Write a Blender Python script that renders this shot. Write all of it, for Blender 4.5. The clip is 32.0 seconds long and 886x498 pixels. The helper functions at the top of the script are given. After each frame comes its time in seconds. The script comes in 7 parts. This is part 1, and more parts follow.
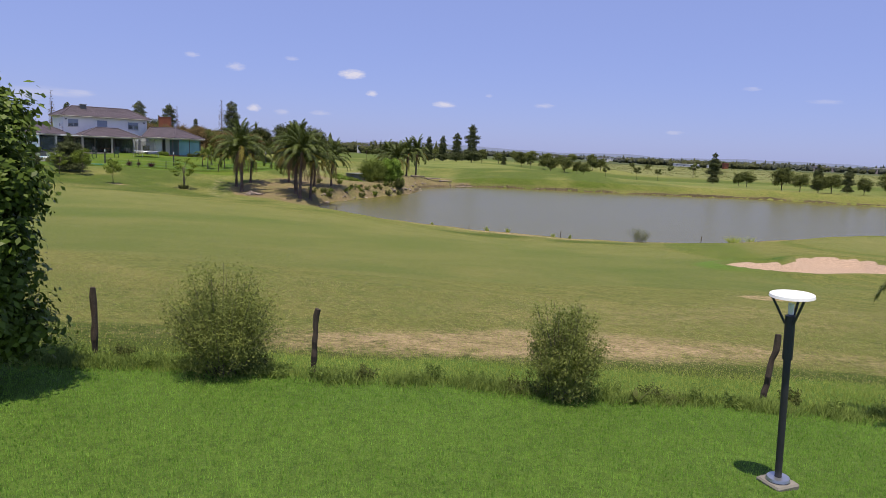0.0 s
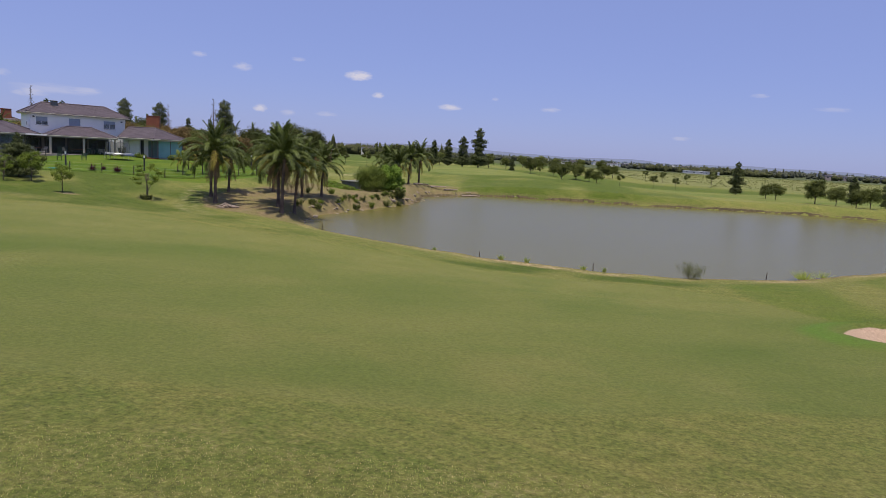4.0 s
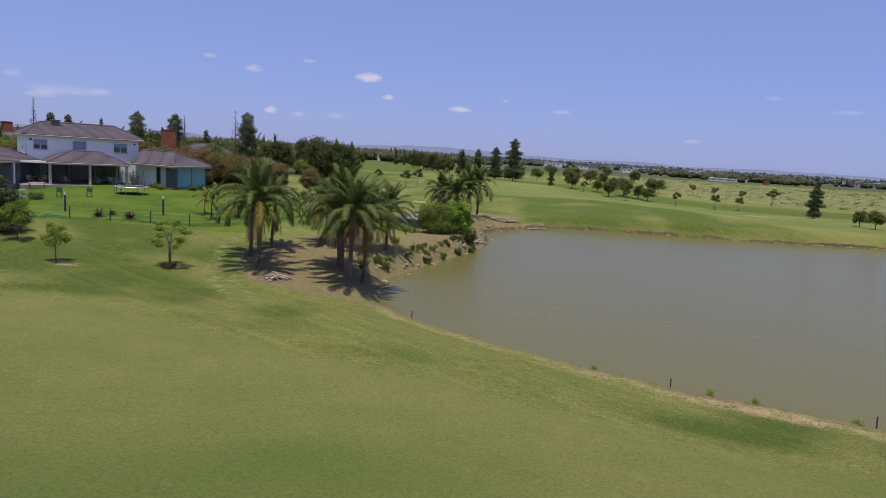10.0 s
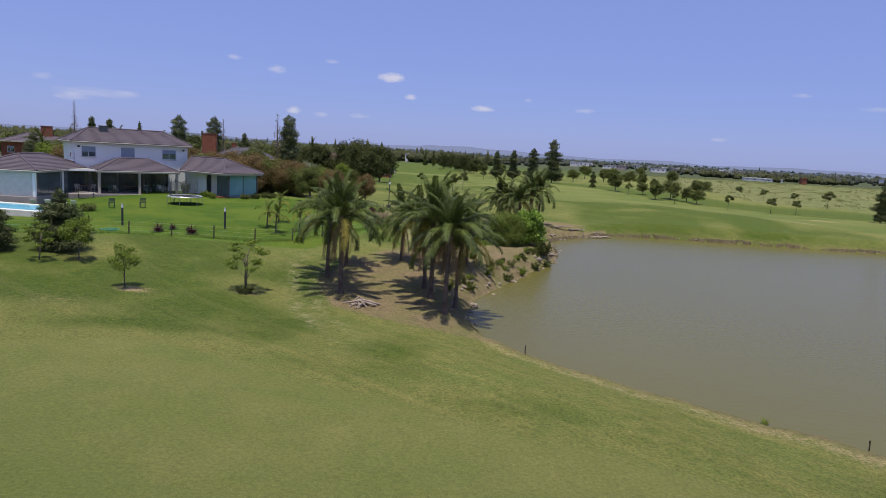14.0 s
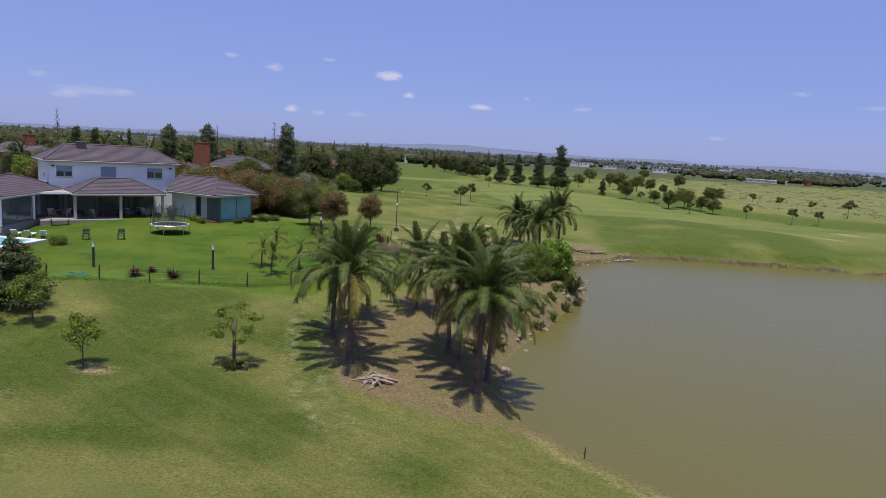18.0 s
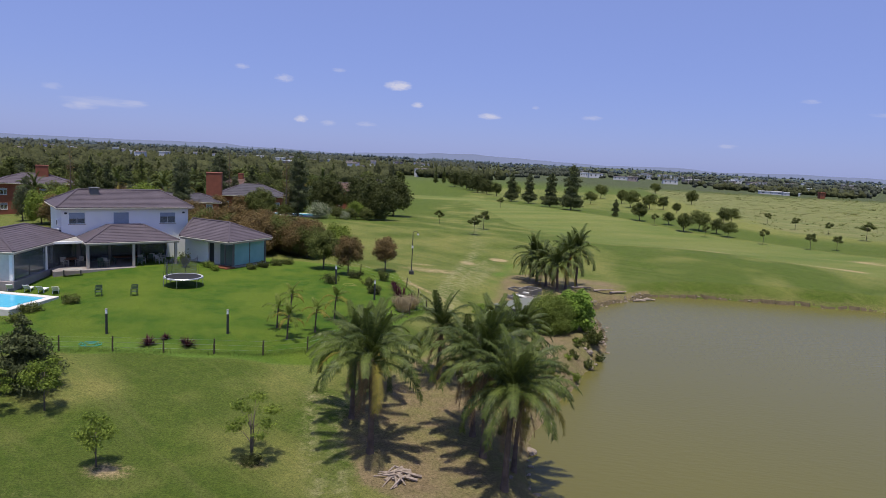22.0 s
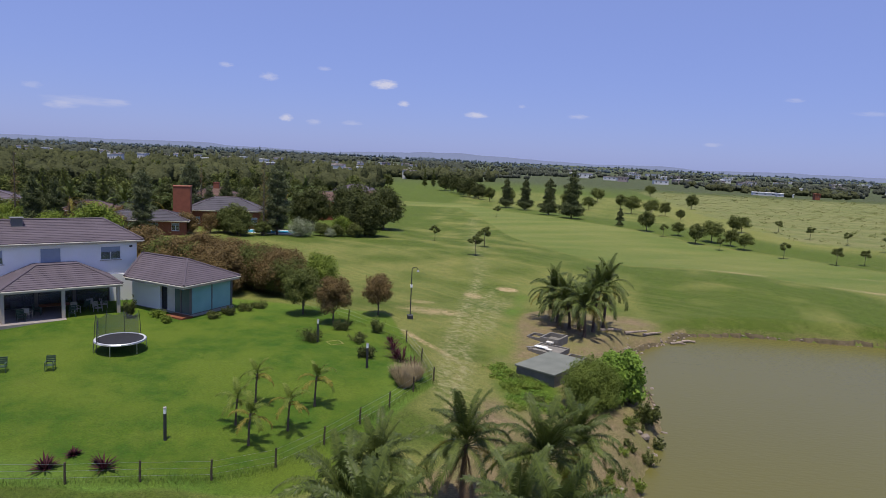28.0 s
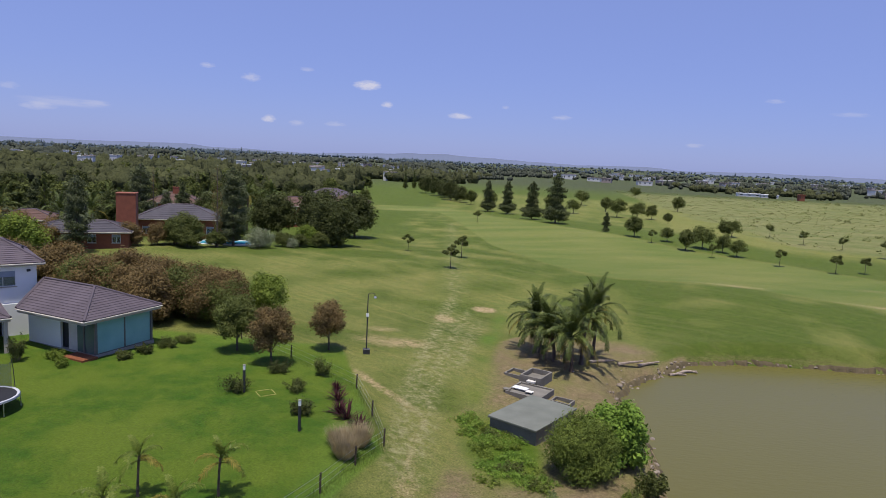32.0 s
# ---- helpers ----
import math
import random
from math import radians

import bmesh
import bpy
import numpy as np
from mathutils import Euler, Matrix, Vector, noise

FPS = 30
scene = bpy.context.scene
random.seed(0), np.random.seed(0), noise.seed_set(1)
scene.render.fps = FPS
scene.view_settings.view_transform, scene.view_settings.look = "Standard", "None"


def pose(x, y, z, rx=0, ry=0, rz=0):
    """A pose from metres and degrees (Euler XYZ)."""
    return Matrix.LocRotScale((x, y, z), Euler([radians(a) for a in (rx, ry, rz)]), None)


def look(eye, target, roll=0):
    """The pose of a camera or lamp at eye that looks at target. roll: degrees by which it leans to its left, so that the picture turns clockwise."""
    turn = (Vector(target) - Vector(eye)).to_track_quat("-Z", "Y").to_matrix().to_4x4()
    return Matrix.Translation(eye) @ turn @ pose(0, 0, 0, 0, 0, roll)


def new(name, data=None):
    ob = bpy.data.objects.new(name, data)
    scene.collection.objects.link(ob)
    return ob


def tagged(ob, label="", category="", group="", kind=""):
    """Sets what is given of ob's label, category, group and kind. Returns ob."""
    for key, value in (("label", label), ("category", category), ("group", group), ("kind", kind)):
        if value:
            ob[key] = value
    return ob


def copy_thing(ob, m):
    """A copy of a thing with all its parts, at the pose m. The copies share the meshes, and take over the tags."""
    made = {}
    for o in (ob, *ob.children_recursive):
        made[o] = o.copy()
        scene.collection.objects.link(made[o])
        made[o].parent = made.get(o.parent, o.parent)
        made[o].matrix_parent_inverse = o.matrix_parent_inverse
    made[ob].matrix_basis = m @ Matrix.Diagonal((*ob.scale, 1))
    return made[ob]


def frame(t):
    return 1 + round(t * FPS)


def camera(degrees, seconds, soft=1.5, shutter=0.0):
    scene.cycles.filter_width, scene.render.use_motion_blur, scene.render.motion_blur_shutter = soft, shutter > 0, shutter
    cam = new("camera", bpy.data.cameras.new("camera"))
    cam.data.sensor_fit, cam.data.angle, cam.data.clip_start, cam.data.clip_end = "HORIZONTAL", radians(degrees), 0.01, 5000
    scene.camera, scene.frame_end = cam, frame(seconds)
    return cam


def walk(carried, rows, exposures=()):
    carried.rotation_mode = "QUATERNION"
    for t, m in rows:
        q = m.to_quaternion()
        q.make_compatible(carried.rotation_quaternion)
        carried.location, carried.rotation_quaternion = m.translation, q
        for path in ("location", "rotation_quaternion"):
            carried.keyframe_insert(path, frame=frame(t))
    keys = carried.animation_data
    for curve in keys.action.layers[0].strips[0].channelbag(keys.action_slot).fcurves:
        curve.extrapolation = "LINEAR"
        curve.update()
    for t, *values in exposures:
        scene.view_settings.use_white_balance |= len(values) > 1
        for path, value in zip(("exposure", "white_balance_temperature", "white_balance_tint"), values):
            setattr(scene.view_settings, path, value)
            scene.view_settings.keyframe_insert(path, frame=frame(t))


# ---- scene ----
cam = camera(67.3, 32.0, soft=0.8)
PATH = [
    (0, (0.830, 0.701, 4.770), (0.793, 2.679, 4.477), 2.50),
    (0.5, (1.143, 1.729, 4.882), (1.108, 3.709, 4.597), 2.74),
    (1, (1.374, 2.804, 4.958), (1.341, 4.782, 4.668), 2.89),
    (1.5, (1.509, 3.944, 4.994), (1.465, 5.922, 4.703), 2.91),
    (2, (1.614, 5.105, 5.020), (1.550, 7.083, 4.732), 2.64),
    (4.5, (0.192, 13.341, 5.471), (0.142, 15.320, 5.185), 3.44),
    (5, (0.041, 14.800, 5.625), (-0.017, 16.778, 5.336), 3.47),
    (5.5, (-0.096, 16.213, 5.779), (-0.153, 18.191, 5.488), 3.52),
    (6, (-0.277, 17.599, 5.904), (-0.329, 19.577, 5.613), 3.43),
    (6.5, (-0.699, 19.077, 5.983), (-0.748, 21.055, 5.689), 3.59),
    (7, (-1.458, 20.555, 6.097), (-1.507, 22.532, 5.801), 3.71),
    (7.5, (-2.491, 21.917, 6.339), (-2.542, 23.893, 6.038), 3.61),
    (8, (-3.683, 23.229, 6.712), (-3.736, 25.206, 6.415), 3.54),
    (8.5, (-4.927, 24.540, 7.169), (-4.987, 26.517, 6.877), 3.59),
    (9, (-6.169, 25.863, 7.660), (-6.234, 27.841, 7.372), 3.62),
    (9.5, (-7.404, 27.272, 8.151), (-7.476, 29.250, 7.865), 3.52),
    (10, (-8.641, 28.816, 8.594), (-8.716, 30.795, 8.311), 3.50),
    (10.5, (-9.873, 30.364, 8.936), (-9.950, 32.342, 8.653), 3.45),
    (11, (-11.057, 31.647, 9.164), (-11.134, 33.626, 8.882), 3.47),
    (11.5, (-12.107, 32.500, 9.263), (-12.188, 34.478, 8.979), 3.41),
    (12, (-12.939, 32.965, 9.240), (-13.031, 34.942, 8.955), 3.37),
    (12.5, (-13.519, 33.210, 9.175), (-13.618, 35.186, 8.889), 3.35),
    (13, (-13.898, 33.377, 9.126), (-14.014, 35.353, 8.841), 3.40),
    (13.5, (-14.169, 33.552, 9.083), (-14.299, 35.527, 8.795), 3.28),
    (14, (-14.426, 33.796, 9.033), (-14.565, 35.771, 8.745), 3.24),
    (14.5, (-14.682, 34.061, 8.984), (-14.829, 36.035, 8.696), 3.24),
    (16.5, (-15.611, 37.461, 10.677), (-15.754, 39.433, 10.375), 3.40),
    (17, (-16.053, 39.084, 10.859), (-16.189, 41.056, 10.555), 3.44),
    (17.5, (-16.525, 40.656, 11.063), (-16.656, 42.629, 10.760), 3.49),
    (18, (-17.045, 41.966, 11.340), (-17.177, 43.940, 11.047), 3.29),
    (18.5, (-17.501, 42.788, 11.708), (-17.638, 44.763, 11.423), 3.25),
    (19, (-17.782, 43.120, 12.152), (-17.928, 45.095, 11.873), 3.31),
    (19.5, (-17.912, 43.166, 12.659), (-18.066, 45.141, 12.383), 3.23),
    (20, (-17.991, 43.145, 13.191), (-18.149, 45.120, 12.917), 3.21),
    (20.5, (-18.078, 43.183, 13.721), (-18.237, 45.158, 13.446), 3.21),
    (21, (-18.166, 43.300, 14.271), (-18.325, 45.275, 13.998), 3.14),
    (21.5, (-18.225, 43.493, 14.819), (-18.384, 45.469, 14.551), 3.09),
    (22, (-18.240, 43.830, 15.250), (-18.401, 45.805, 14.981), 2.99),
    (22.5, (-18.249, 44.388, 15.502), (-18.407, 46.363, 15.231), 3.10),
    (23, (-18.306, 45.165, 15.635), (-18.460, 47.140, 15.362), 3.13),
    (23.5, (-18.460, 46.116, 15.777), (-18.605, 48.092, 15.501), 3.17),
    (24, (-18.746, 47.214, 16.048), (-18.887, 49.190, 15.772), 3.21),
    (24.5, (-19.149, 48.422, 16.435), (-19.289, 50.399, 16.165), 3.05),
    (25, (-19.623, 49.703, 16.819), (-19.758, 51.680, 16.548), 3.11),
    (25.5, (-20.111, 51.003, 17.184), (-20.240, 52.980, 16.908), 3.25),
    (27.5, (-21.455, 56.503, 17.324), (-21.570, 58.481, 17.050), 3.03),
    (28, (-21.454, 58.000, 17.311), (-21.575, 59.978, 17.040), 2.88),
    (28.5, (-21.424, 59.476, 17.311), (-21.544, 61.454, 17.041), 2.98),
    (29, (-21.322, 60.889, 17.355), (-21.430, 62.868, 17.086), 2.97),
    (29.5, (-21.165, 62.237, 17.439), (-21.268, 64.216, 17.171), 2.90),
    (30, (-20.989, 63.549, 17.536), (-21.081, 65.529, 17.267), 2.95),
    (30.5, (-20.804, 64.840, 17.615), (-20.888, 66.820, 17.347), 2.98),
    (31, (-20.612, 66.089, 17.675), (-20.688, 68.070, 17.408), 2.95),
    (31.5, (-20.419, 67.268, 17.729), (-20.491, 69.249, 17.463), 2.91),
    (32, (-20.236, 68.392, 17.783), (-20.311, 70.373, 17.517), 2.77),
]
walk(cam, [(t, look(eye, target, roll)) for t, eye, target, roll in PATH], exposures=[(0, 0.2, 7050, 11), (2.5, 0.08, 7050, 11), (5, 0.02, 6950, 11), (9, 0.0, 6750, 11), (13, 0.0, 6550, 11), (32, 0.0, 6520, 11)])

# ---- world, sun, exposure ----
SUN_EL, SUN_TILT = 78.0, 12.0
wd = bpy.data.worlds.new("sky")
wd.use_nodes = True
scene.world = wd
wn = wd.node_tree.nodes
sky = wn.new("ShaderNodeTexSky")
sky.sky_type = "NISHITA"
sky.sun_disc = False
sky.sun_elevation, sky.sun_rotation = radians(SUN_EL), radians(180)
sky.air_density, sky.dust_density, sky.ozone_density = 1.0, 0.4, 5.0
wn["Background"].inputs["Strength"].default_value = 0.087
tint = wn.new("ShaderNodeMix")
tint.data_type, tint.blend_type = "RGBA", "MULTIPLY"
tint.inputs["Factor"].default_value, tint.inputs["B"].default_value = 1.0, (0.88, 0.9, 1.46, 1)
wd.node_tree.links.new(sky.outputs["Color"], tint.inputs["A"])
air = wn.new("ShaderNodeMix")
air.data_type = "RGBA"
air.inputs["Factor"].default_value, air.inputs["B"].default_value = 0.62, (3.24, 4.2, 8.35, 1)
wd.node_tree.links.new(tint.outputs["Result"], air.inputs["A"])
wd.node_tree.links.new(air.outputs["Result"], wn["Background"].inputs["Color"])
sun = new("sun", bpy.data.lights.new("sun", "SUN"))
sun.data.energy, sun.data.angle, sun.data.color = 4.9, radians(0.53), (1.0, 0.94, 0.82)
sun.matrix_world = pose(0, 0, 80, SUN_TILT, 0, -4)
scene.view_settings.use_white_balance = True
scene.view_settings.white_balance_temperature, scene.view_settings.white_balance_tint = 6500, 11

# ---- materials ----
def mat(name, col, col2=None, rough=0.8, scale=3.0, fine=40.0, bump=0.15, metal=0.0, dist=0.02, random_tint=0.0, island=0.0, spec=0.3, trans=0.0):
    """Two-scale noise colour, fine bump, optional per-object or per-piece variation."""
    m = bpy.data.materials.new(name)
    m.use_nodes = True
    nt = m.node_tree
    b = nt.nodes["Principled BSDF"]
    col2 = col2 or tuple(c * 0.7 for c in col)
    tc = nt.nodes.new("ShaderNodeTexCoord")
    n1 = nt.nodes.new("ShaderNodeTexNoise")
    n2 = nt.nodes.new("ShaderNodeTexNoise")
    n1.inputs["Scale"].default_value, n2.inputs["Scale"].default_value = scale, fine
    n1.inputs["Detail"].default_value, n2.inputs["Detail"].default_value = 4, 3
    for n in (n1, n2):
        nt.links.new(tc.outputs["Object"], n.inputs["Vector"])
    add = nt.nodes.new("ShaderNodeMath")
    add.operation = "MULTIPLY_ADD"
    nt.links.new(n2.outputs["Fac"], add.inputs[0])
    add.inputs[1].default_value = 0.45
    half = nt.nodes.new("ShaderNodeMath")
    half.operation = "MULTIPLY_ADD"
    half.inputs[1].default_value, half.inputs[2].default_value = 1.6, -0.52
    nt.links.new(n1.outputs["Fac"], half.inputs[0])
    nt.links.new(half.outputs[0], add.inputs[2])
    fac = add.outputs[0]
    if random_tint or island:
        src = nt.nodes.new("ShaderNodeNewGeometry" if island else "ShaderNodeObjectInfo")
        ma = nt.nodes.new("ShaderNodeMath")
        ma.operation = "MULTIPLY_ADD"
        k = island or random_tint
        ma.inputs[1].default_value = 2 * k
        sub = nt.nodes.new("ShaderNodeMath")
        sub.operation = "SUBTRACT"
        sub.inputs[1].default_value = k
        nt.links.new(src.outputs["Random Per Island" if island else "Random"], ma.inputs[0])
        nt.links.new(fac, ma.inputs[2])
        nt.links.new(ma.outputs[0], sub.inputs[0])
        fac = sub.outputs[0]
    mix = nt.nodes.new("ShaderNodeMix")
    mix.data_type = "RGBA"
    mix.inputs["A"].default_value, mix.inputs["B"].default_value = (*col2, 1), (*col, 1)
    nt.links.new(fac, mix.inputs["Factor"])
    nt.links.new(mix.outputs["Result"], b.inputs["Base Color"])
    b.inputs["Roughness"].default_value, b.inputs["Metallic"].default_value = rough, metal
    b.inputs["Specular IOR Level"].default_value = spec
    if bump:
        bp = nt.nodes.new("ShaderNodeBump")
        bp.inputs["Strength"].default_value, bp.inputs["Distance"].default_value = bump, dist
        nt.links.new(n2.outputs["Fac"], bp.inputs["Height"])
        nt.links.new(bp.outputs["Normal"], b.inputs["Normal"])
    if trans:
        tr = nt.nodes.new("ShaderNodeBsdfTranslucent")
        ms = nt.nodes.new("ShaderNodeMixShader")
        ms.inputs[0].default_value = trans
        nt.links.new(mix.outputs["Result"], tr.inputs["Color"])
        nt.links.new(b.outputs[0], ms.inputs[1])
        nt.links.new(tr.outputs[0], ms.inputs[2])
        nt.links.new(ms.outputs[0], nt.nodes["Material Output"].inputs["Surface"])
    return m


def leafmat(name, col, col2, rough=0.6, trans=0.3, island=0.3):
    return mat(name, col, col2, rough, 0.6, 7.0, 0, island=island, spec=0.1, trans=trans)


M_PLASTER = mat("white_plaster", (0.84, 0.83, 0.82), (0.74, 0.73, 0.72), 0.85, 0.5, 60, 0.1)
M_FASCIA = mat("cream_fascia", (0.46, 0.4, 0.34), (0.34, 0.3, 0.26), 0.7, 1, 30, 0.1)
M_ROOF = mat("roof_tile", (0.11, 0.089, 0.106), (0.073, 0.059, 0.07), 0.7, 0.7, 25, 0.2, random_tint=0.12)
# Paler than the fascia: the eave's sunlit highlight is put into this colour.
M_GUTTER = mat("highlight_gutter", (0.62, 0.57, 0.5), (0.5, 0.46, 0.4), 0.5, 2, 30, 0.05)
M_BRICK = mat("red_brick", (0.27, 0.095, 0.055), (0.18, 0.062, 0.038), 0.85, 1.2, 22, 0.3)
M_CONC = mat("concrete", (0.36, 0.35, 0.32), (0.24, 0.23, 0.21), 0.9, 1.0, 30, 0.3)
M_OLDCONC = mat("weathered_concrete", (0.23, 0.212, 0.185), (0.12, 0.112, 0.098), 0.9, 0.9, 14, 0.3)
M_SLAB = mat("green_grey_slab", (0.17, 0.18, 0.155), (0.115, 0.122, 0.105), 0.8, 0.8, 30, 0.25)
M_DARK = mat("dark_metal", (0.035, 0.035, 0.045), (0.02, 0.02, 0.024), 0.5, 3, 40, 0.05, spec=0.5)
M_BLACKRUBBER = mat("black_mat", (0.022, 0.022, 0.026), None, 0.7, 4, 60, 0.1)
M_STEEL = mat("galvanised_steel", (0.55, 0.56, 0.58), (0.42, 0.43, 0.45), 0.35, 5, 50, 0.05, metal=0.9)
M_WHITE = mat("white_enamel", (0.82, 0.82, 0.82), (0.74, 0.74, 0.73), 0.4, 2, 30, 0.03, spec=0.5)
M_PAD = mat("grey_pad", (0.5, 0.51, 0.54), (0.4, 0.41, 0.44), 0.6, 3, 30, 0.05)
M_WOODPOST = mat("weathered_post", (0.1, 0.075, 0.058), (0.03, 0.023, 0.018), 0.95, 6, 45, 0.8)
M_DECK = mat("deck_wood", (0.24, 0.085, 0.04), (0.14, 0.05, 0.025), 0.6, 3, 35, 0.2)
M_BARK = mat("bark", (0.17, 0.14, 0.11), (0.07, 0.058, 0.046), 0.95, 3, 25, 0.7)
M_PALMTRUNK = mat("palm_trunk", (0.17, 0.125, 0.1), (0.06, 0.045, 0.036), 0.95, 2, 14, 0.7)
M_ROCK = mat("bank_rock", (0.3, 0.25, 0.2), (0.15, 0.12, 0.095), 0.95, 2, 12, 0.6, random_tint=0.25)
M_DRIFT = mat("bleached_wood", (0.4, 0.33, 0.275), (0.17, 0.13, 0.1), 0.9, 4, 30, 0.5)
M_COPING = mat("pool_coping", (0.66, 0.63, 0.58), (0.5, 0.48, 0.44), 0.8, 2, 30, 0.1)
M_POOL = mat("pool_water", (0.1, 0.5, 0.68), (0.06, 0.4, 0.6), 0.1, 1.5, 6, 0.05, spec=0.5)
M_TEAL = mat("teal_blind", (0.24, 0.46, 0.47), (0.16, 0.34, 0.36), 0.35, 0.6, 8, 0.02, spec=0.6)
M_TEALDARK = mat("tinted_glass", (0.12, 0.17, 0.16), (0.08, 0.12, 0.115), 0.2, 0.6, 8, 0.02, spec=0.6)
M_FRAME = mat("grey_frame", (0.16, 0.16, 0.155), (0.11, 0.11, 0.108), 0.5, 2, 30, 0.05)
M_BLIND = mat("grey_blind", (0.3, 0.34, 0.42), (0.24, 0.28, 0.35), 0.6, 2, 40, 0.1)
# Dim tone: shade under the roofs is put into this wall and floor colour.
M_INTERIOR = mat("shade_toned_interior", (0.24, 0.215, 0.2), (0.15, 0.135, 0.125), 0.8, 1, 10, 0.05)
M_TILEFLOOR = mat("patio_tile", (0.3, 0.265, 0.25), (0.22, 0.195, 0.185), 0.6, 1, 20, 0.1)

L_BRIGHT = leafmat("leaf_bright", (0.23, 0.29, 0.05), (0.085, 0.13, 0.02))
L_MID = leafmat("leaf_mid", (0.145, 0.165, 0.048), (0.052, 0.066, 0.018), island=0.2)
L_DARK = leafmat("leaf_dark", (0.1, 0.116, 0.036), (0.034, 0.042, 0.014), island=0.2)
L_OLIVE = leafmat("leaf_olive", (0.16, 0.18, 0.05), (0.06, 0.08, 0.02))
L_AUTUMN = leafmat("leaf_autumn", (0.24, 0.165, 0.07), (0.085, 0.066, 0.027))
L_CONIFER = leafmat("needle", (0.125, 0.145, 0.058), (0.036, 0.047, 0.02), trans=0.15)
L_PURPLE = leafmat("purple_leaf", (0.11, 0.035, 0.045), (0.04, 0.018, 0.02))
L_PAMPAS = leafmat("pampas", (0.5, 0.4, 0.26), (0.24, 0.2, 0.1))
L_FLOWER = leafmat("flowering_leaf", (0.42, 0.44, 0.3), (0.05, 0.085, 0.025), island=0.6)
L_SILVER = leafmat("silver_leaf", (0.165, 0.185, 0.095), (0.06, 0.075, 0.034), island=0.22)
L_PALM = mat("palm_leaf", (0.138, 0.174, 0.038), (0.022, 0.038, 0.01), 0.45, 0.8, 7.0, 0, island=0.3, spec=0.22, trans=0.2)
L_PALMLIGHT = leafmat("palm_leaf_light", (0.2, 0.24, 0.05), (0.08, 0.12, 0.02), 0.4)
L_PALMY = leafmat("palm_leaf_yellow", (0.34, 0.27, 0.06), (0.1, 0.11, 0.022), 0.5)
L_DEADPALM = leafmat("palm_leaf_dead", (0.34, 0.23, 0.13), (0.15, 0.1, 0.055), 0.8)
L_GRASS = leafmat("grass_blade", (0.3, 0.5, 0.09), (0.12, 0.26, 0.03), 0.5, 0.4)
L_TALLGRASS = leafmat("tall_grass", (0.4, 0.46, 0.12), (0.22, 0.28, 0.06), 0.7, 0.45)
L_DRYGRASS = leafmat("dry_grass", (0.6, 0.5, 0.25), (0.38, 0.34, 0.13), 0.8, 0.4)


def glass(name, tint, rough=0.03):
    m = bpy.data.materials.new(name)
    m.use_nodes = True
    b = m.node_tree.nodes["Principled BSDF"]
    b.inputs["Base Color"].default_value = (*tint, 1)
    b.inputs["Roughness"].default_value = rough
    b.inputs["Transmission Weight"].default_value = 0.85
    return m


M_GLASS = glass("window_glass", (0.55, 0.62, 0.65))


# ---- mesh helpers ----
def mesh_ob(name, data, material, parent=None, label=""):
    ob = new(name, data)
    if material and not data.materials:
        data.materials.append(material)
    if parent:
        ob.parent = parent
    if label:
        ob["label"] = label
    return ob


def part(name, bm, material, parent, label="", smooth=False):
    me = bpy.data.meshes.new(name)
    bm.to_mesh(me)
    bm.free()
    if smooth:
        me.polygons.foreach_set("use_smooth", [True] * len(me.polygons))
    return mesh_ob(name, me, material, parent, label)


def pydata(name, verts, faces):
    me = bpy.data.meshes.new(name)
    me.from_pydata([tuple(v) for v in verts], [], faces)
    me.update()
    return me


def empty(name, m, label, category, group="", kind=""):
    ob = new(name)
    ob.matrix_basis = m
    ob.empty_display_size = 0.2
    return tagged(ob, label, category, group, kind)


def box(bm, x0, y0, z0, x1, y1, z1, bev=0.0, m=None):
    r = bmesh.ops.create_cube(bm, size=1, matrix=Matrix.LocRotScale(((x0 + x1) / 2, (y0 + y1) / 2, (z0 + z1) / 2), None, (abs(x1 - x0), abs(y1 - y0), abs(z1 - z0))))
    vs = r["verts"]
    if bev:
        es = list({e for v in vs for e in v.link_edges})
        vs = list({v for f in bmesh.ops.bevel(bm, geom=es, offset=bev, segments=1, affect="EDGES")["faces"] for v in f.verts} | {v for v in vs if v.is_valid})
    if m:
        bmesh.ops.transform(bm, matrix=m, verts=[v for v in vs if v.is_valid])


def boxm(x0, y0, z0, x1, y1, z1, bev=0.0):
    bm = bmesh.new()
    box(bm, x0, y0, z0, x1, y1, z1, bev)
    return bm


def tube_geo(pts, radii, seg=7):
    """Vertices and faces of a tapered tube along a line of points."""
    vs, fs = [], []
    for i, p in enumerate(pts):
        p = Vector(p)
        d = (Vector(pts[min(i + 1, len(pts) - 1)]) - Vector(pts[max(i - 1, 0)])).normalized()
        a = d.orthogonal().normalized()
        if abs(d.z) > 0.3:
            a = (Vector((1, 0, 0)) - d * d.x).normalized()
        b = d.cross(a)
        for k in range(seg):
            an = 2 * math.pi * k / seg
            vs.append(p + (a * math.cos(an) + b * math.sin(an)) * radii[i])
    for i in range(len(pts) - 1):
        for k in range(seg):
            k2 = (k + 1) % seg
            fs.append((i * seg + k, i * seg + k2, (i + 1) * seg + k2, (i + 1) * seg + k))
    fs.append(tuple(range(seg - 1, -1, -1)))
    fs.append(tuple((len(pts) - 1) * seg + k for k in range(seg)))
    return vs, fs


def join_geo(geos):
    vs, fs = [], []
    for v, f in geos:
        o = len(vs)
        vs += list(v)
        fs += [tuple(i + o for i in q) for q in f]
    return vs, fs


def smooth01(a, b, x):
    t = np.clip((x - a) / (b - a), 0, 1)
    return t * t * (3 - 2 * t)


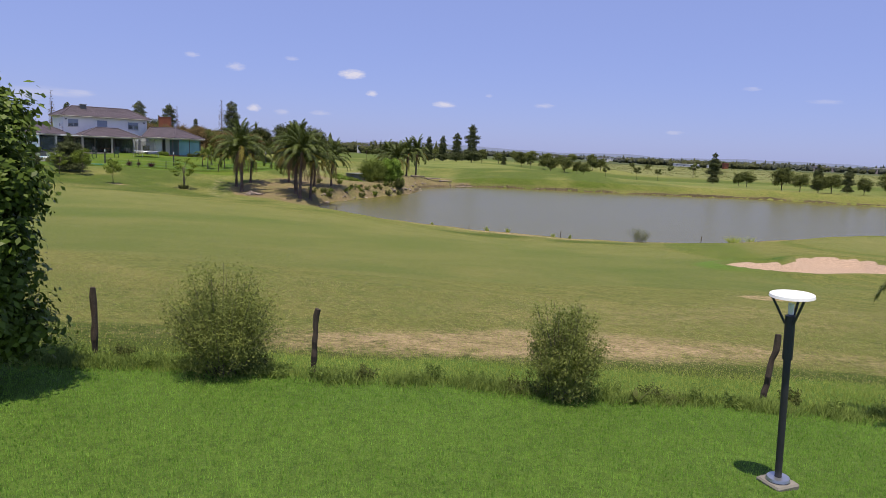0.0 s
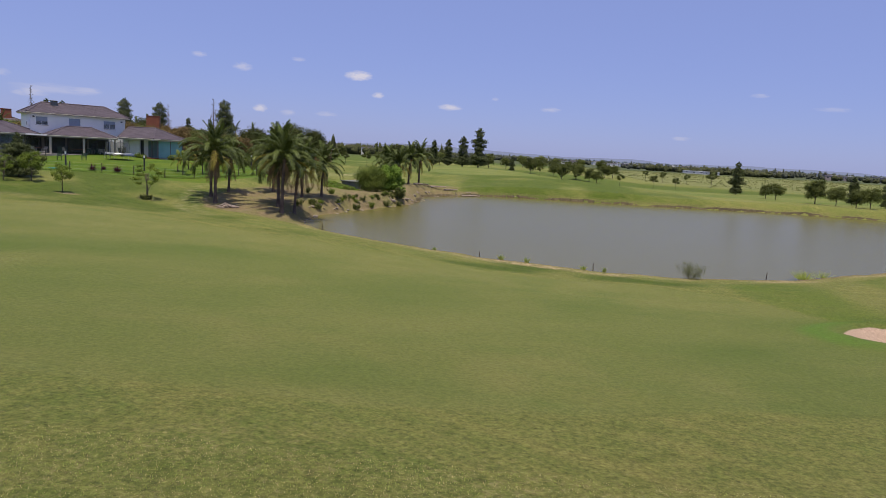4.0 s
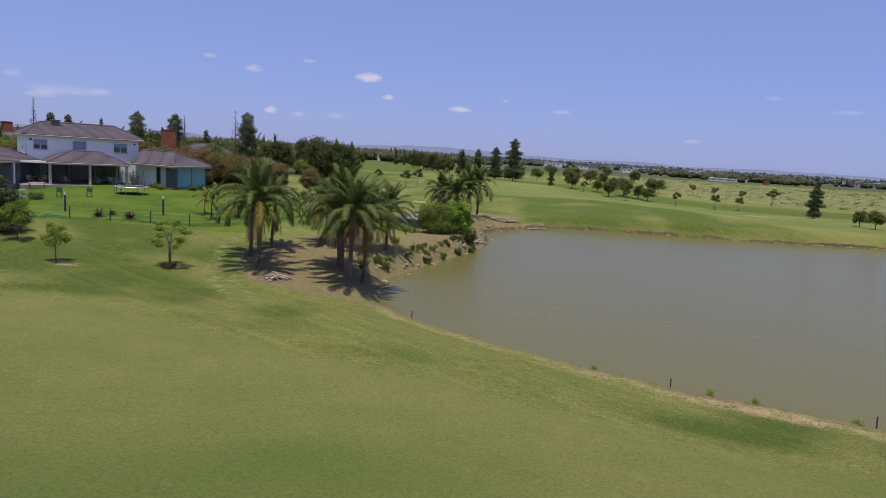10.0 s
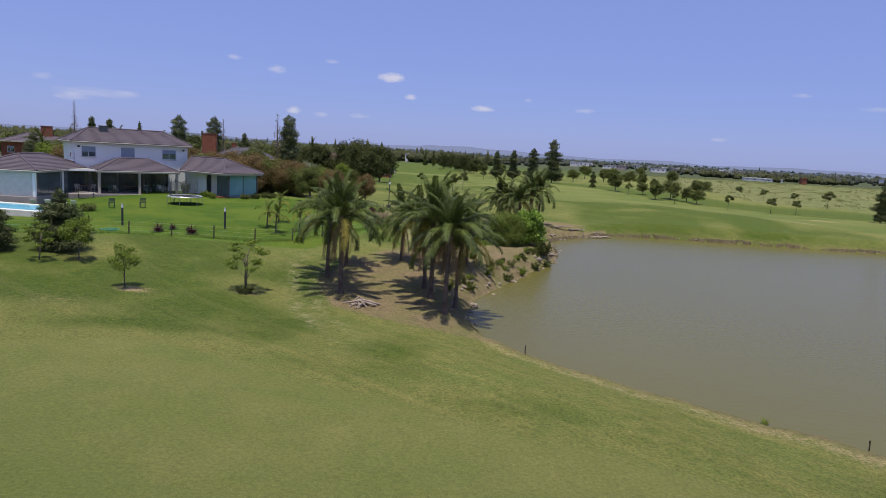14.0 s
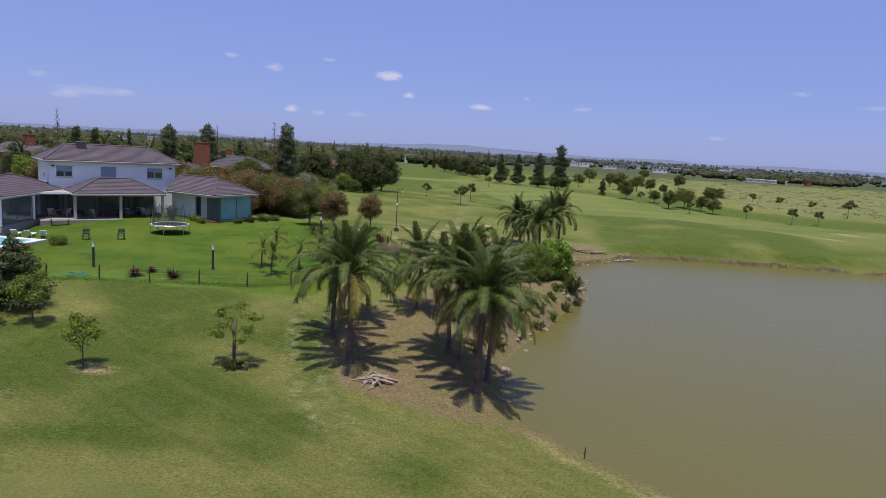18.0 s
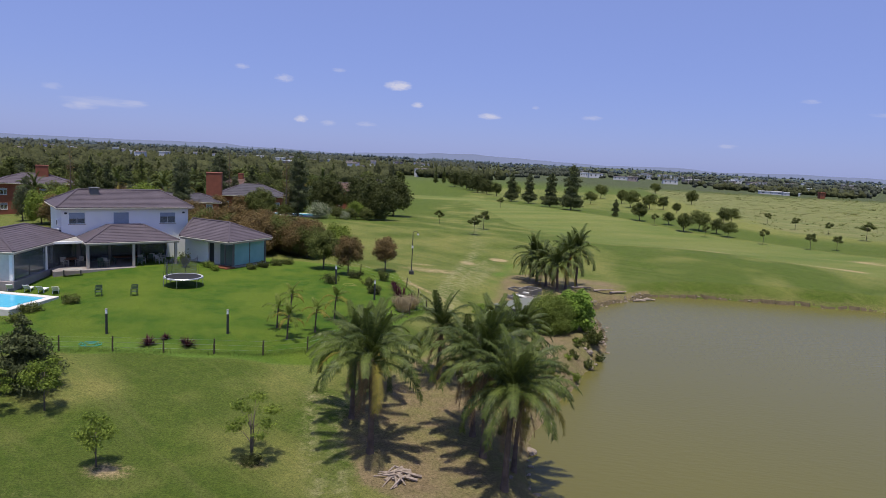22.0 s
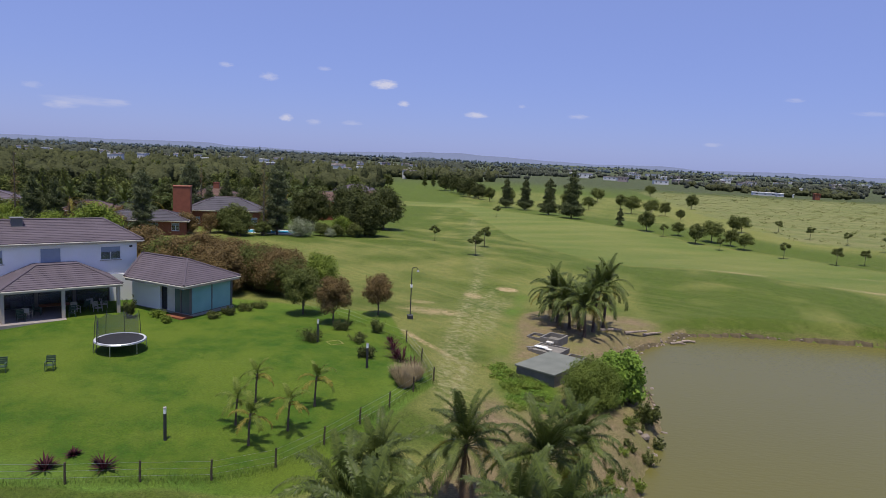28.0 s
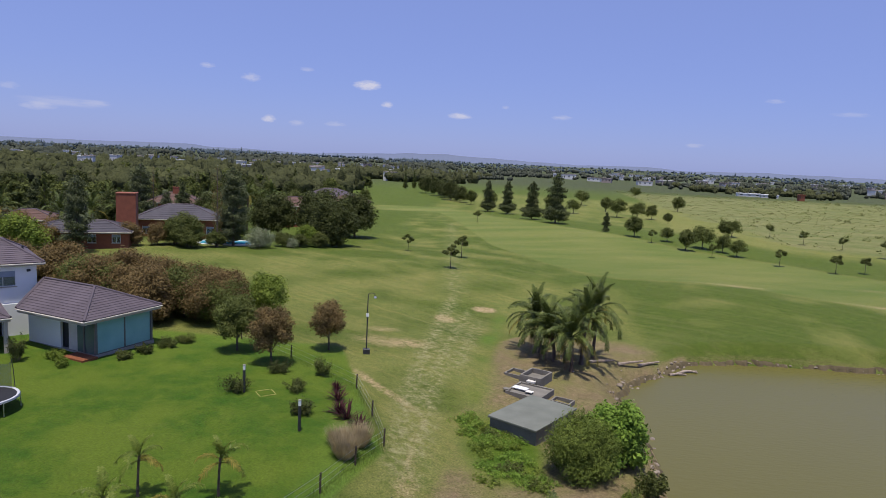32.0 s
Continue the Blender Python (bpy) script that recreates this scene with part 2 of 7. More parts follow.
# ---- ground: gentle mounds, the pond cut into them ----
WATER = -2.35
MOUNDS = [(0, 0, 22, 1.74), (-25, 10, 22, 1.16), (22, 5, 22, 0.8), (-10, 42, 22, 0.05), (-45, 50, 28, 0.8), (20, 42, 20, -0.22), (5, 58, 16, -1.28), (-30, 75, 16, -0.53), (-17, 76, 9, -0.27), (-46, 88, 14, 0.68), (-34, 92, 12, 0.68), (-30, 107, 12, 1.23), (-50, 106, 16, 1.06), (-58, 120, 24, 1.43), (-26, 125, 16, 0.99), (-17, 112, 9, -0.97), (-70, 165, 40, 3.15), (-22, 176, 26, 0.93), (20, 163, 24, 0.86), (14, 166, 15, 0.8), (31, 155, 11, 0.6), (8, 255, 45, 1.35), (46, 218, 34, -1.31), (70, 180, 30, 0.01), (-6, 145, 16, -0.76), (60, 60, 30, -0.3), (-75, 70, 30, 0.7)]
SHORE = [(46, 71), (37, 67), (33, 64.8), (26, 60.4), (22.6, 58.7), (16, 57.4), (12, 57.6), (8, 58.9), (3, 61.1), (0, 62.8), (-4, 65.3), (-9, 69),
         (-12.4, 71.8), (-14.6, 74.8), (-15.7, 79), (-15.6, 83), (-14.6, 88), (-12, 94.8), (-8.9, 103), (-6.9, 109.5), (-6.4, 117.5), (-6.2, 125.5),
         (-3.6, 130), (0, 133.3), (3, 136.6), (9, 138.2), (16, 138.3), (23.5, 138), (34.5, 137.3), (45, 137), (57, 138), (68, 136.5), (80, 132), (95, 124), (100, 100), (80, 80), (60, 74)]


def closed_curve(pts, n=6):
    out = []
    k = len(pts)
    for i in range(k):
        p0, p1, p2, p3 = (np.array(pts[(i + j - 1) % k], float) for j in range(4))
        for s in range(n):
            t = s / n
            out.append(0.5 * (2 * p1 + (p2 - p0) * t + (2 * p0 - 5 * p1 + 4 * p2 - p3) * t * t + (3 * p1 - p0 - 3 * p2 + p3) * t ** 3))
    return np.array(out)


SHORELINE = closed_curve(SHORE)
SHORELINE = SHORELINE + np.array([[noise.noise((p[0] * 0.35, p[1] * 0.35, k * 9.0)) * 0.55 for k in (0, 1)] for p in SHORELINE])


def shore_distance(x, y, line=None):
    """Metres to a closed line: positive outside, negative inside."""
    line = SHORELINE if line is None else line
    best = np.full(x.shape, 1e9)
    odd = np.zeros(x.shape, bool)
    for (ax, ay), (bx, by) in zip(line, np.roll(line, -1, 0)):
        dx, dy = bx - ax, by - ay
        t = np.clip(((x - ax) * dx + (y - ay) * dy) / (dx * dx + dy * dy + 1e-9), 0, 1)
        best = np.minimum(best, (x - ax - t * dx) ** 2 + (y - ay - t * dy) ** 2)
        if ay != by:
            odd ^= ((ay > y) != (by > y)) & (x < dx * (y - ay) / dy + ax)
    return np.where(odd, -1, 1) * np.sqrt(best)


BUNKER = closed_curve([(16.2, 38.4), (17.4, 36.2), (19.5, 35.2), (22.4, 35.6), (25, 34.6), (28, 35), (29.5, 36.4), (27.5, 37.4), (25.6, 38.6), (26, 41.4), (24.2, 42.6), (22, 41.6), (20.4, 39.4), (18.5, 39.8)])


def relief(x, y):
    h = np.full(np.shape(x), -0.7)
    for a, b, r, v in MOUNDS:
        h = h + v * np.exp(-((x - a) ** 2 + (y - b) ** 2) / r ** 2)
    far = np.hypot(x, y - 100)
    h = h + 0.12 * np.sin(x * 0.11 + 0.7) * np.sin(y * 0.083 + 1.9) + 0.05 * np.sin(x * 0.31 + y * 0.17)
    return h + smooth01(500, 4500, far) * 6 * (0.5 + np.sin(x * 0.0021) * np.cos(y * 0.0013))


def ground_height(x, y):
    x, y = np.asarray(x, float), np.asarray(y, float)
    h = relief(x, y)
    near = (x > -40) & (x < 125) & (y > 30) & (y < 165)
    if near.any():
        d = np.full(x.shape, 50.0)
        d[near] = shore_distance(x[near], y[near])
        gentle = smooth01(78, 70, y)
        width = 2.5 + 5 * gentle
        lip = 0.1 + (0.45 * smooth01(0.0, 0.55, d)) * (1 - gentle * 0.85)
        up = WATER + lip + (np.maximum(h - WATER - lip, 0.0)) * smooth01(0, 1, d / width)
        h = np.where(d > 0, np.where(d < width, up, h), WATER + 0.1 - np.minimum(1.3, 0.3 * -d + 0.1))
    bk = (x > 12) & (x < 33) & (y > 31) & (y < 46)
    if bk.any():
        d = shore_distance(x[bk], y[bk], BUNKER)
        h[bk] = h[bk] + 0.22 * np.exp(-((d - 0.6) / 0.7) ** 2) - 0.35 * smooth01(0.1, -0.9, d)
    return h


def gz(x, y):
    return float(ground_height(np.array([x]), np.array([y]))[0])


def steps(fine0, fine1, step, lo, hi, grow=1.13):
    a = list(np.arange(fine0, fine1 + 1e-6, step))
    s = step
    while a[-1] < hi:
        s = min(s * grow, 400)
        a.append(a[-1] + s)
    s = step
    while a[0] > lo:
        s = min(s * grow, 400)
        a.insert(0, a[0] - s)
    return np.array(a)


def zone_masks(x, y):
    """Kinds of turf: lush lawn, dried-out, mown fairway; bare earth, sand, tall meadow."""
    n = np.array([noise.fractal((px * 0.12, py * 0.12, 3.0), 1.0, 2.0, 3) if (-90 < px < 130 and -20 < py < 420) else 0.0 for px, py in zip(x, y)])
    edge = np.interp(x, [-10, -5, -1, 4, 8], [11.1, 11.1, 11.3, 11.7, 12.2]) + 0.15 * np.sin(x * 1.9)
    lush = smooth01(edge + 0.3, edge - 0.3, y)
    # garden round the house, behind the wire fence
    fence = 85.6 + 0.19 * (x + 46) + 0.2 * np.sin(x)
    side = -24.5 - 0.32 * np.abs(y - 105)
    garden = smooth01(-0.5, 0.6, y - fence) * smooth01(0.5, -0.6, x - side) * smooth01(126, 123, y) * smooth01(-95, -90, x)
    lush = np.maximum(lush, garden)
    dry = np.exp(-((y - 13.05 - 0.12 * x - 0.4 * np.sin(x * 0.35)) / 1.5) ** 2) * (0.8 + 1.2 * n)
    for cx, cy, rx, ry, v in ((-26, 128, 4.5, 2.5, 0.55), (-17.6, 148.7, 1.5, 1.2, 1.0), (-22.4, 142, 1.3, 2.2, 0.9), (-28.4, 132.4, 2.2, 1.6, 0.6), (-22.8, 101.5, 1.0, 4.5, 0.6), (-30.0, 84, 8, 2, 0.3), (12.8, 25.4, 1.0, 0.55, 1.1),
                              (40, 163, 8, 2, 0.55), (23.0, 172, 12, 3, 0.35), (58, 182, 18, 4, 0.5), (-37, 67, 6, 3, 0.35), (-36, 72.5, 1.2, 0.8, 0.8), (-30, 75.5, 1.2, 0.8, 0.7)):
        dry = np.maximum(dry, v * np.exp(-((x - cx) / rx) ** 2 - ((y - cy) / ry) ** 2) * (1 + 1.2 * n))
    # the strip of dry turf along the near shore
    near_e = np.interp(x, [-60, -13, -7, 3, 9, 14, 30], [27, 25.6, 24.8, 25.3, 27.0, 28.0, 33])
    far_e = np.interp(x, [-60, -34, -30, -23, -18, -12, -6, 4, 11.6, 14.8, 17, 18], [58, 61, 62.7, 60.4, 58.8, 57.0, 55, 52.6, 51, 47.5, 42, 30])
    fair = smooth01(-0.7, 0.5, y - near_e + 0.6 * n) * smooth01(0.9, -0.9, y - far_e + 1.2 * n)
    pale = np.exp(-((y - far_e + 3.2) / 2.4) ** 2) * 0.2 * smooth01(16, 8, x)
    dry = np.maximum(dry, pale * (0.7 + n))
    lo = np.interp(x, [-31, -15, -5, 4, 12, 17, 24, 30, 60], [300, 212, 186, 173.5, 171.5, 170.5, 169.5, 164, 147])
    hi = np.interp(x, [-30, -17, 7, 20, 31, 50, 60, 110], [330, 297, 257, 245, 231, 215, 197, 170])
    hill = smooth01(-1.2, 1.2, y - lo) * smooth01(2, -2, y - hi) * smooth01(-70, -40, x)
    fair = np.maximum(fair, hill)
    green = np.exp(-(((x - 35) / 7.6) ** 2 + ((y - 51.5) / 6.6) ** 2) ** 5)
    fair = np.maximum(fair, green)
    left = np.interp(y, [71, 75, 81, 89, 95, 103, 112, 125, 134, 141], [-18, -24.5, -27, -26, -22.5, -21.5, -20.5, -19.0, -17.0, -12])
    earth = smooth01(-0.8, 1.2, x - left) * smooth01(71, 74, y) * smooth01(142, 137, y) * smooth01(2, -4, x) * (0.95 + 0.6 * n)
    track = [(-30.5, 121), (-26.8, 116), (-24.3, 113.6), (-22.6, 111.5), (-22.9, 106), (-22.7, 100), (-21.5, 94)]
    near = np.full(x.shape, 99.0)
    for (ax, ay), (bx, by) in zip(track, track[1:]):
        s = np.clip(((x - ax) * (bx - ax) + (y - ay) * (by - ay)) / ((bx - ax) ** 2 + (by - ay) ** 2), 0, 1)
        near = np.minimum(near, np.hypot(x - ax - s * (bx - ax), y - ay - s * (by - ay)))
    bare = np.exp(-(near / 0.5) ** 2) * smooth01(98, 108, y) * (0.75 + 0.9 * n)
    dry = np.maximum(dry, bare)
    weeds = np.exp(-(((x + 17.5) / 3.2) ** 2 + ((y - 109.5) / 6) ** 2) ** 2)
    earth = earth * (1 - 0.8 * weeds)
    lush = np.maximum(lush, weeds * (0.85 + 0.5 * n))
    verge = np.exp(-((x - np.interp(y, [110, 130, 150], [-19.6, -18.2, -15.0])) / 1.4) ** 2) * smooth01(112, 118, y) * smooth01(160, 150, y)
    lush = np.maximum(lush, verge * (0.5 + 0.5 * n))
    earth = earth * (1 - 0.7 * verge)
    sand = np.zeros_like(x)
    bk = (x > 12) & (x < 33) & (y > 31) & (y < 46)
    collar = np.zeros_like(x)
    collar[bk] = np.exp(-((shore_distance(x[bk], y[bk], BUNKER) - 1.1) / 0.8) ** 2) * smooth01(34, 37, y[bk])
    lush = np.maximum(lush, 0.75 * collar)
    ring = np.exp(-(((x - 35) / 10) ** 2 + ((y - 51.5) / 9) ** 2) ** 4) * (1 - green)
    strip = np.exp(-((x - 18.5 - 0.1 * (y - 45)) / 3.4) ** 4 - ((y - 46) / 8.5) ** 4)
    lush = np.maximum(lush, np.maximum(0.7 * ring, 0.62 * strip + 0.3 * n * strip) * (1 - fair))
    sand[bk] = smooth01(0.25, -0.15, shore_distance(x[bk], y[bk], BUNKER))
    meadow = smooth01(-8, 10, x - (62 + 0.08 * (y - 230)) + 12 * n) * smooth01(235, 262, y + 0.55 * (x - 60)) * smooth01(620, 520, y)
    shore = np.zeros_like(x)
    m = (x > -30) & (x < 110) & (y > 45) & (y < 150)
    shore[m] = shore_distance(x[m], y[m])
    rim = np.where(m, np.exp(-((shore - 0.35) / 0.55) ** 2), 0)
    earth = np.maximum(earth, rim * np.where((y > 120) & (x > 3), 0.45, 0.9))
    dry = np.maximum(dry, np.where(m, np.exp(-((shore - 1.3) / 1.1) ** 2), 0) * (0.52 + 0.5 * n) * smooth01(80, 72, y))
    # deeper green rough: the slope under the far fairway, the strip along the pond, the far plain
    deep = smooth01(1, -3, y - lo) * smooth01(-8, 4, x) * smooth01(134, 138, y) * (0.75 + 0.5 * n) * smooth01(60, 30, x)
    deep = np.maximum(deep, smooth01(-1, 2, y - far_e) * smooth01(75, 66, y) * smooth01(-36, -22, x) * smooth01(22, 12, x) * (0.26 + 0.8 * n))
    deep = np.maximum(deep, smooth01(-3, 5, y - hi) * smooth01(60, 25, y - hi) * smooth01(-30, -10, x) * 0.75)
    deep = np.maximum(deep, smooth01(2, -4, y - np.interp(x, [-70, -31, -15, -5, 4], [497, 318, 221, 186, 173])) * smooth01(158, 172, y) * smooth01(-75, -55, x) * smooth01(6, -2, x) * (0.62 + 0.6 * n))
    deep = np.maximum(deep, smooth01(400, 520, y + 0.35 * np.abs(x)) * (1 - meadow))
    deep = np.maximum(deep, smooth01(-40, -60, x - 0.05 * y) * smooth01(165, 185, y))
    deep = np.maximum(deep, 0.3 * smooth01(-70, -60, x) * smooth01(-22, -30, x) * smooth01(120, 128, y) * smooth01(178, 168, y) * (0.8 + n))
    deep = np.where(y < 14, smooth01(13.5, 12.8, y), deep)
    dry = np.maximum(dry, 0.27 * green)
    deep = np.maximum(deep, 0.5 * smooth01(114, 128, y) * (0.9 + 0.8 * n) * smooth01(60, 40, x))
    deep = np.maximum(deep, 0.8 * smooth01(61, 66, y) * smooth01(90, 86, y) * smooth01(-18, -26, x) * (0.8 + n))
    dry = np.maximum(dry, 0.27 * np.exp(-((y - 19.0) / 5.2) ** 4) * (0.8 + n))
    deep = np.maximum(deep * (1 - hill), 1.0 * hill)
    deep = np.maximum(deep, 0.7 * smooth01(92, 97, y) * smooth01(128, 118, y) * smooth01(-29, -26, x) * smooth01(-18, -21, x) * (0.7 + 1.3 * n))
    deep = np.maximum(deep, 0.95 * smooth01(25, 27, y) * smooth01(52, 40, y + 0.2 * x) * fair * (0.85 + 1.2 * n))
    # straw left along the mown track
    hay = np.zeros_like(x)
    for cx, a, b, w, v in ((lambda q: np.interp(q, [100, 116, 131, 155], [-23.9, -24.0, -23.2, -21.8]), 99, 158, 0.75, 0.6), (lambda q: np.interp(q, [100, 116, 131, 155], [-22.6, -22.6, -21.4, -19.3]), 99, 150, 0.8, 0.6),
                           (lambda q: np.interp(q, [116, 155], [-21.6, -17.0]), 118, 146, 0.9, 0.5), (lambda q: np.interp(q, [150, 300], [-21.5, -27.0]), 150, 260, 1.4, 0.3), (lambda q: np.interp(q, [62, 69.7, 73.3, 79.2, 85.8], [-19, -24, -26, -28.2, -29.6]), 62, 92, 0.5, 0.45), (lambda q: np.interp(q, [64, 74.3, 79.6, 84.7], [-18.5, -25.1, -26.8, -27.4]), 64, 92, 0.5, 0.4)):
        hay = np.maximum(hay, np.exp(-((x - cx(y)) / w) ** 2) * smooth01(a, a + 8, y) * smooth01(b, b - 8, y) * v)
    return [np.clip(v, 0, 1) for v in (lush, dry, fair, earth, sand, meadow, deep, hay)]


def ground_material():
    m = bpy.data.materials.new("turf")
    m.use_nodes = True
    nt = m.node_tree
    b = nt.nodes["Principled BSDF"]
    b.inputs["Roughness"].default_value = 0.9
    b.inputs["Specular IOR Level"].default_value = 0.15
    tc = nt.nodes.new("ShaderNodeTexCoord")

    def nz(scale, detail=4, stretch=None, rough=0.6):
        n = nt.nodes.new("ShaderNodeTexNoise")
        n.inputs["Scale"].default_value, n.inputs["Detail"].default_value, n.inputs["Roughness"].default_value = scale, detail, rough
        src = tc.outputs["Object"]
        if stretch:
            mp = nt.nodes.new("ShaderNodeMapping")
            mp.vector_type = "TEXTURE"
            mp.inputs["Rotation"].default_value = (0, 0, radians(stretch[3]))
            mp.inputs["Scale"].default_value = stretch[:3]
            nt.links.new(src, mp.inputs["Vector"])
            src = mp.outputs["Vector"]
        nt.links.new(src, n.inputs["Vector"])
        return n.outputs["Fac"]

    def math_(op, a, b2=None, c=None):
        n = nt.nodes.new("ShaderNodeMath")
        n.operation = op
        n.use_clamp = op in ("MULTIPLY_ADD",)
        for i, v in enumerate((a, b2, c)):
            if v is None:
                continue
            if isinstance(v, (int, float)):
                n.inputs[i].default_value = v
            else:
                nt.links.new(v, n.inputs[i])
        return n.outputs[0]

    def mixc(f, a, b2):
        n = nt.nodes.new("ShaderNodeMix")
        n.data_type = "RGBA"
        for key, v in (("Factor", f), ("A", a), ("B", b2)):
            if isinstance(v, tuple):
                n.inputs[key].default_value = (*v, 1)
            else:
                nt.links.new(v, n.inputs[key])
        return n.outputs["Result"]

    big, mid, fine, tiny = nz(0.05, 5), nz(0.5, 5), nz(6.0, 5, None, 0.7), nz(38, 4, None, 0.75)
    streak = nz(0.6, 4, (6.0, 1.0, 1, -12))
    za, zb = nt.nodes.new("ShaderNodeAttribute"), nt.nodes.new("ShaderNodeAttribute")
    za.attribute_name, zb.attribute_name = "turf_kind", "soil_kind"
    sa, sb = nt.nodes.new("ShaderNodeSeparateColor"), nt.nodes.new("ShaderNodeSeparateColor")
    nt.links.new(za.outputs["Color"], sa.inputs[0])
    nt.links.new(zb.outputs["Color"], sb.inputs[0])
    patch, clump = nz(0.28, 8, None, 0.7), nz(1.5, 7, None, 0.75)
    grain = math_("MULTIPLY_ADD", fine, 2.4, -0.7)
    blade = math_("MULTIPLY_ADD", tiny, 2.4, -0.7)
    mott = math_("MULTIPLY_ADD", clump, 3.0, -1.0)
    wide = math_("MULTIPLY_ADD", patch, 3.0, -1.15)
    rough_c = mixc(mott, (0.1, 0.125, 0.025), (0.21, 0.2, 0.06))
    rough_c = mixc(wide, rough_c, mixc(grain, (0.088, 0.127, 0.024), (0.158, 0.182, 0.046)))
    rough_c = mixc(math_("MULTIPLY_ADD", big, 3.0, -1.35), rough_c, (0.184, 0.182, 0.054))
    comb = nz(1.1, 4, (16.0, 1.0, 1, -35))
    rough_c = mixc(math_("MULTIPLY_ADD", comb, 2.6, -1.25), rough_c, (0.215, 0.2, 0.06))
    deep_c = mixc(mott, (0.047, 0.083, 0.009), (0.094, 0.126, 0.019))
    deep_c = mixc(wide, deep_c, (0.076, 0.102, 0.018))
    deep_c = mixc(math_("MULTIPLY_ADD", comb, 2.4, -1.25), deep_c, (0.135, 0.14, 0.044))
    lush_c = mixc(blade, (0.038, 0.088, 0.005), (0.086, 0.142, 0.011))
    lush_c = mixc(math_("MULTIPLY_ADD", clump, 2.2, -0.75), lush_c, (0.108, 0.15, 0.018))
    lush_c = mixc(math_("MULTIPLY_ADD", mid, 3.6, -1.5), lush_c, (0.036, 0.094, 0.007))
    lush_c = mixc(math_("MULTIPLY_ADD", nz(0.17, 3), 6.0, -2.7), lush_c, (0.1, 0.146, 0.015))
    lush_c = mixc(math_("MULTIPLY_ADD", patch, 4.0, -2.3), lush_c, (0.115, 0.15, 0.023))
    fair_c = mixc(grain, (0.136, 0.16, 0.039), (0.168, 0.179, 0.05))
    fair_c = mixc(math_("MULTIPLY_ADD", streak, 3.0, -1.3), fair_c, (0.12, 0.157, 0.038))
    fair_c = mixc(math_("MULTIPLY_ADD", wide, 0.85, 0), fair_c, (0.205, 0.2, 0.064))
    fair_c = mixc(math_("MULTIPLY", za.outputs["Alpha"], 0.9), fair_c, mixc(math_("MULTIPLY_ADD", nz(0.09, 5, (4.0, 1.0, 1, 25)), 3.4, -1.2), (0.095, 0.137, 0.027), (0.165, 0.18, 0.05)))
    dry_c = mixc(mott, (0.21, 0.18, 0.07), (0.44, 0.325, 0.19))
    earth_c = mixc(mott, (0.138, 0.108, 0.056), (0.25, 0.184, 0.106))
    earth_c = mixc(math_("MULTIPLY_ADD", patch, 3.6, -1.45), earth_c, mixc(grain, (0.135, 0.142, 0.042), (0.19, 0.172, 0.065)))
    hay_c = mixc(mott, (0.17, 0.178, 0.07), (0.31, 0.285, 0.15))
    sand_c = mixc(blade, (0.42, 0.3, 0.215), (0.53, 0.385, 0.29))
    mead_c = mixc(mott, (0.095, 0.118, 0.034), (0.185, 0.186, 0.07))
    mead_c = mixc(wide, mead_c, (0.108, 0.135, 0.038))
    mead_c = mixc(math_("MULTIPLY_ADD", nz(0.12, 5, (5.0, 1.0, 1, -20)), 3.2, -1.4), mead_c, (0.215, 0.2, 0.085))

    def edge(mask, w=0.55):
        e = math_("ADD", mask, math_("MULTIPLY", math_("SUBTRACT", math_("ADD", fine, tiny), 1.0), w * 0.9))
        return math_("MULTIPLY_ADD", e, 2.2, -0.6)

    c = mixc(edge(za.outputs["Alpha"], 0.5), rough_c, deep_c)
    c = mixc(edge(sa.outputs[2], 0.3), c, fair_c)
    c = mixc(edge(sb.outputs[2]), c, mead_c)
    c = mixc(edge(math_("MULTIPLY", sa.outputs[1], math_("MULTIPLY_ADD", clump, 2.6, -0.25)), 0.9), c, dry_c)
    c = mixc(edge(sb.outputs[0], 0.9), c, earth_c)
    c = mixc(math_("MULTIPLY_ADD", math_("MULTIPLY", zb.outputs["Alpha"], math_("MULTIPLY_ADD", clump, 6.0, -2.6)), 1.5, 0.0), c, hay_c)
    near_c = mixc(blade, (0.04, 0.1, 0.012), (0.16, 0.25, 0.045))
    near_c = mixc(math_("MULTIPLY_ADD", clump, 2.4, -0.85), near_c, (0.115, 0.2, 0.03))
    zc = nt.nodes.new("ShaderNodeAttribute")
    zc.attribute_name = "scrub_kind"
    c = mixc(zc.outputs["Fac"], c, mixc(wide, (0.045, 0.058, 0.028), (0.085, 0.092, 0.045)))
    lush_c = mixc(za.outputs["Alpha"], lush_c, near_c)
    c = mixc(edge(sa.outputs[0], 0.3), c, lush_c)
    c = mixc(math_("MULTIPLY_ADD", sb.outputs[1], 6, -2.5), c, sand_c)
    # tufted light and dark, weaker on the close-mown fairway
    tone = nz(8.0, 8, None, 0.86)
    amp = nt.nodes.new("ShaderNodeMath")
    amp.operation = "MULTIPLY_ADD"
    amp.inputs[1].default_value, amp.inputs[2].default_value = -1.9, 4.1
    nt.links.new(math_("ADD", math_("MULTIPLY", sa.outputs[0], 0.65), math_("ADD", sa.outputs[2], sb.outputs[1])), amp.inputs[0])
    dev = math_("SUBTRACT", tone, 0.49)
    lev = nt.nodes.new("ShaderNodeMath")
    lev.operation = "MULTIPLY_ADD"
    lev.inputs[2].default_value = 1.0
    nt.links.new(dev, lev.inputs[0])
    nt.links.new(amp.outputs[0], lev.inputs[1])
    val = nt.nodes.new("ShaderNodeMix")
    val.data_type, val.blend_type = "RGBA", "MULTIPLY"
    val.inputs["Factor"].default_value = 1.0
    nt.links.new(c, val.inputs["A"])
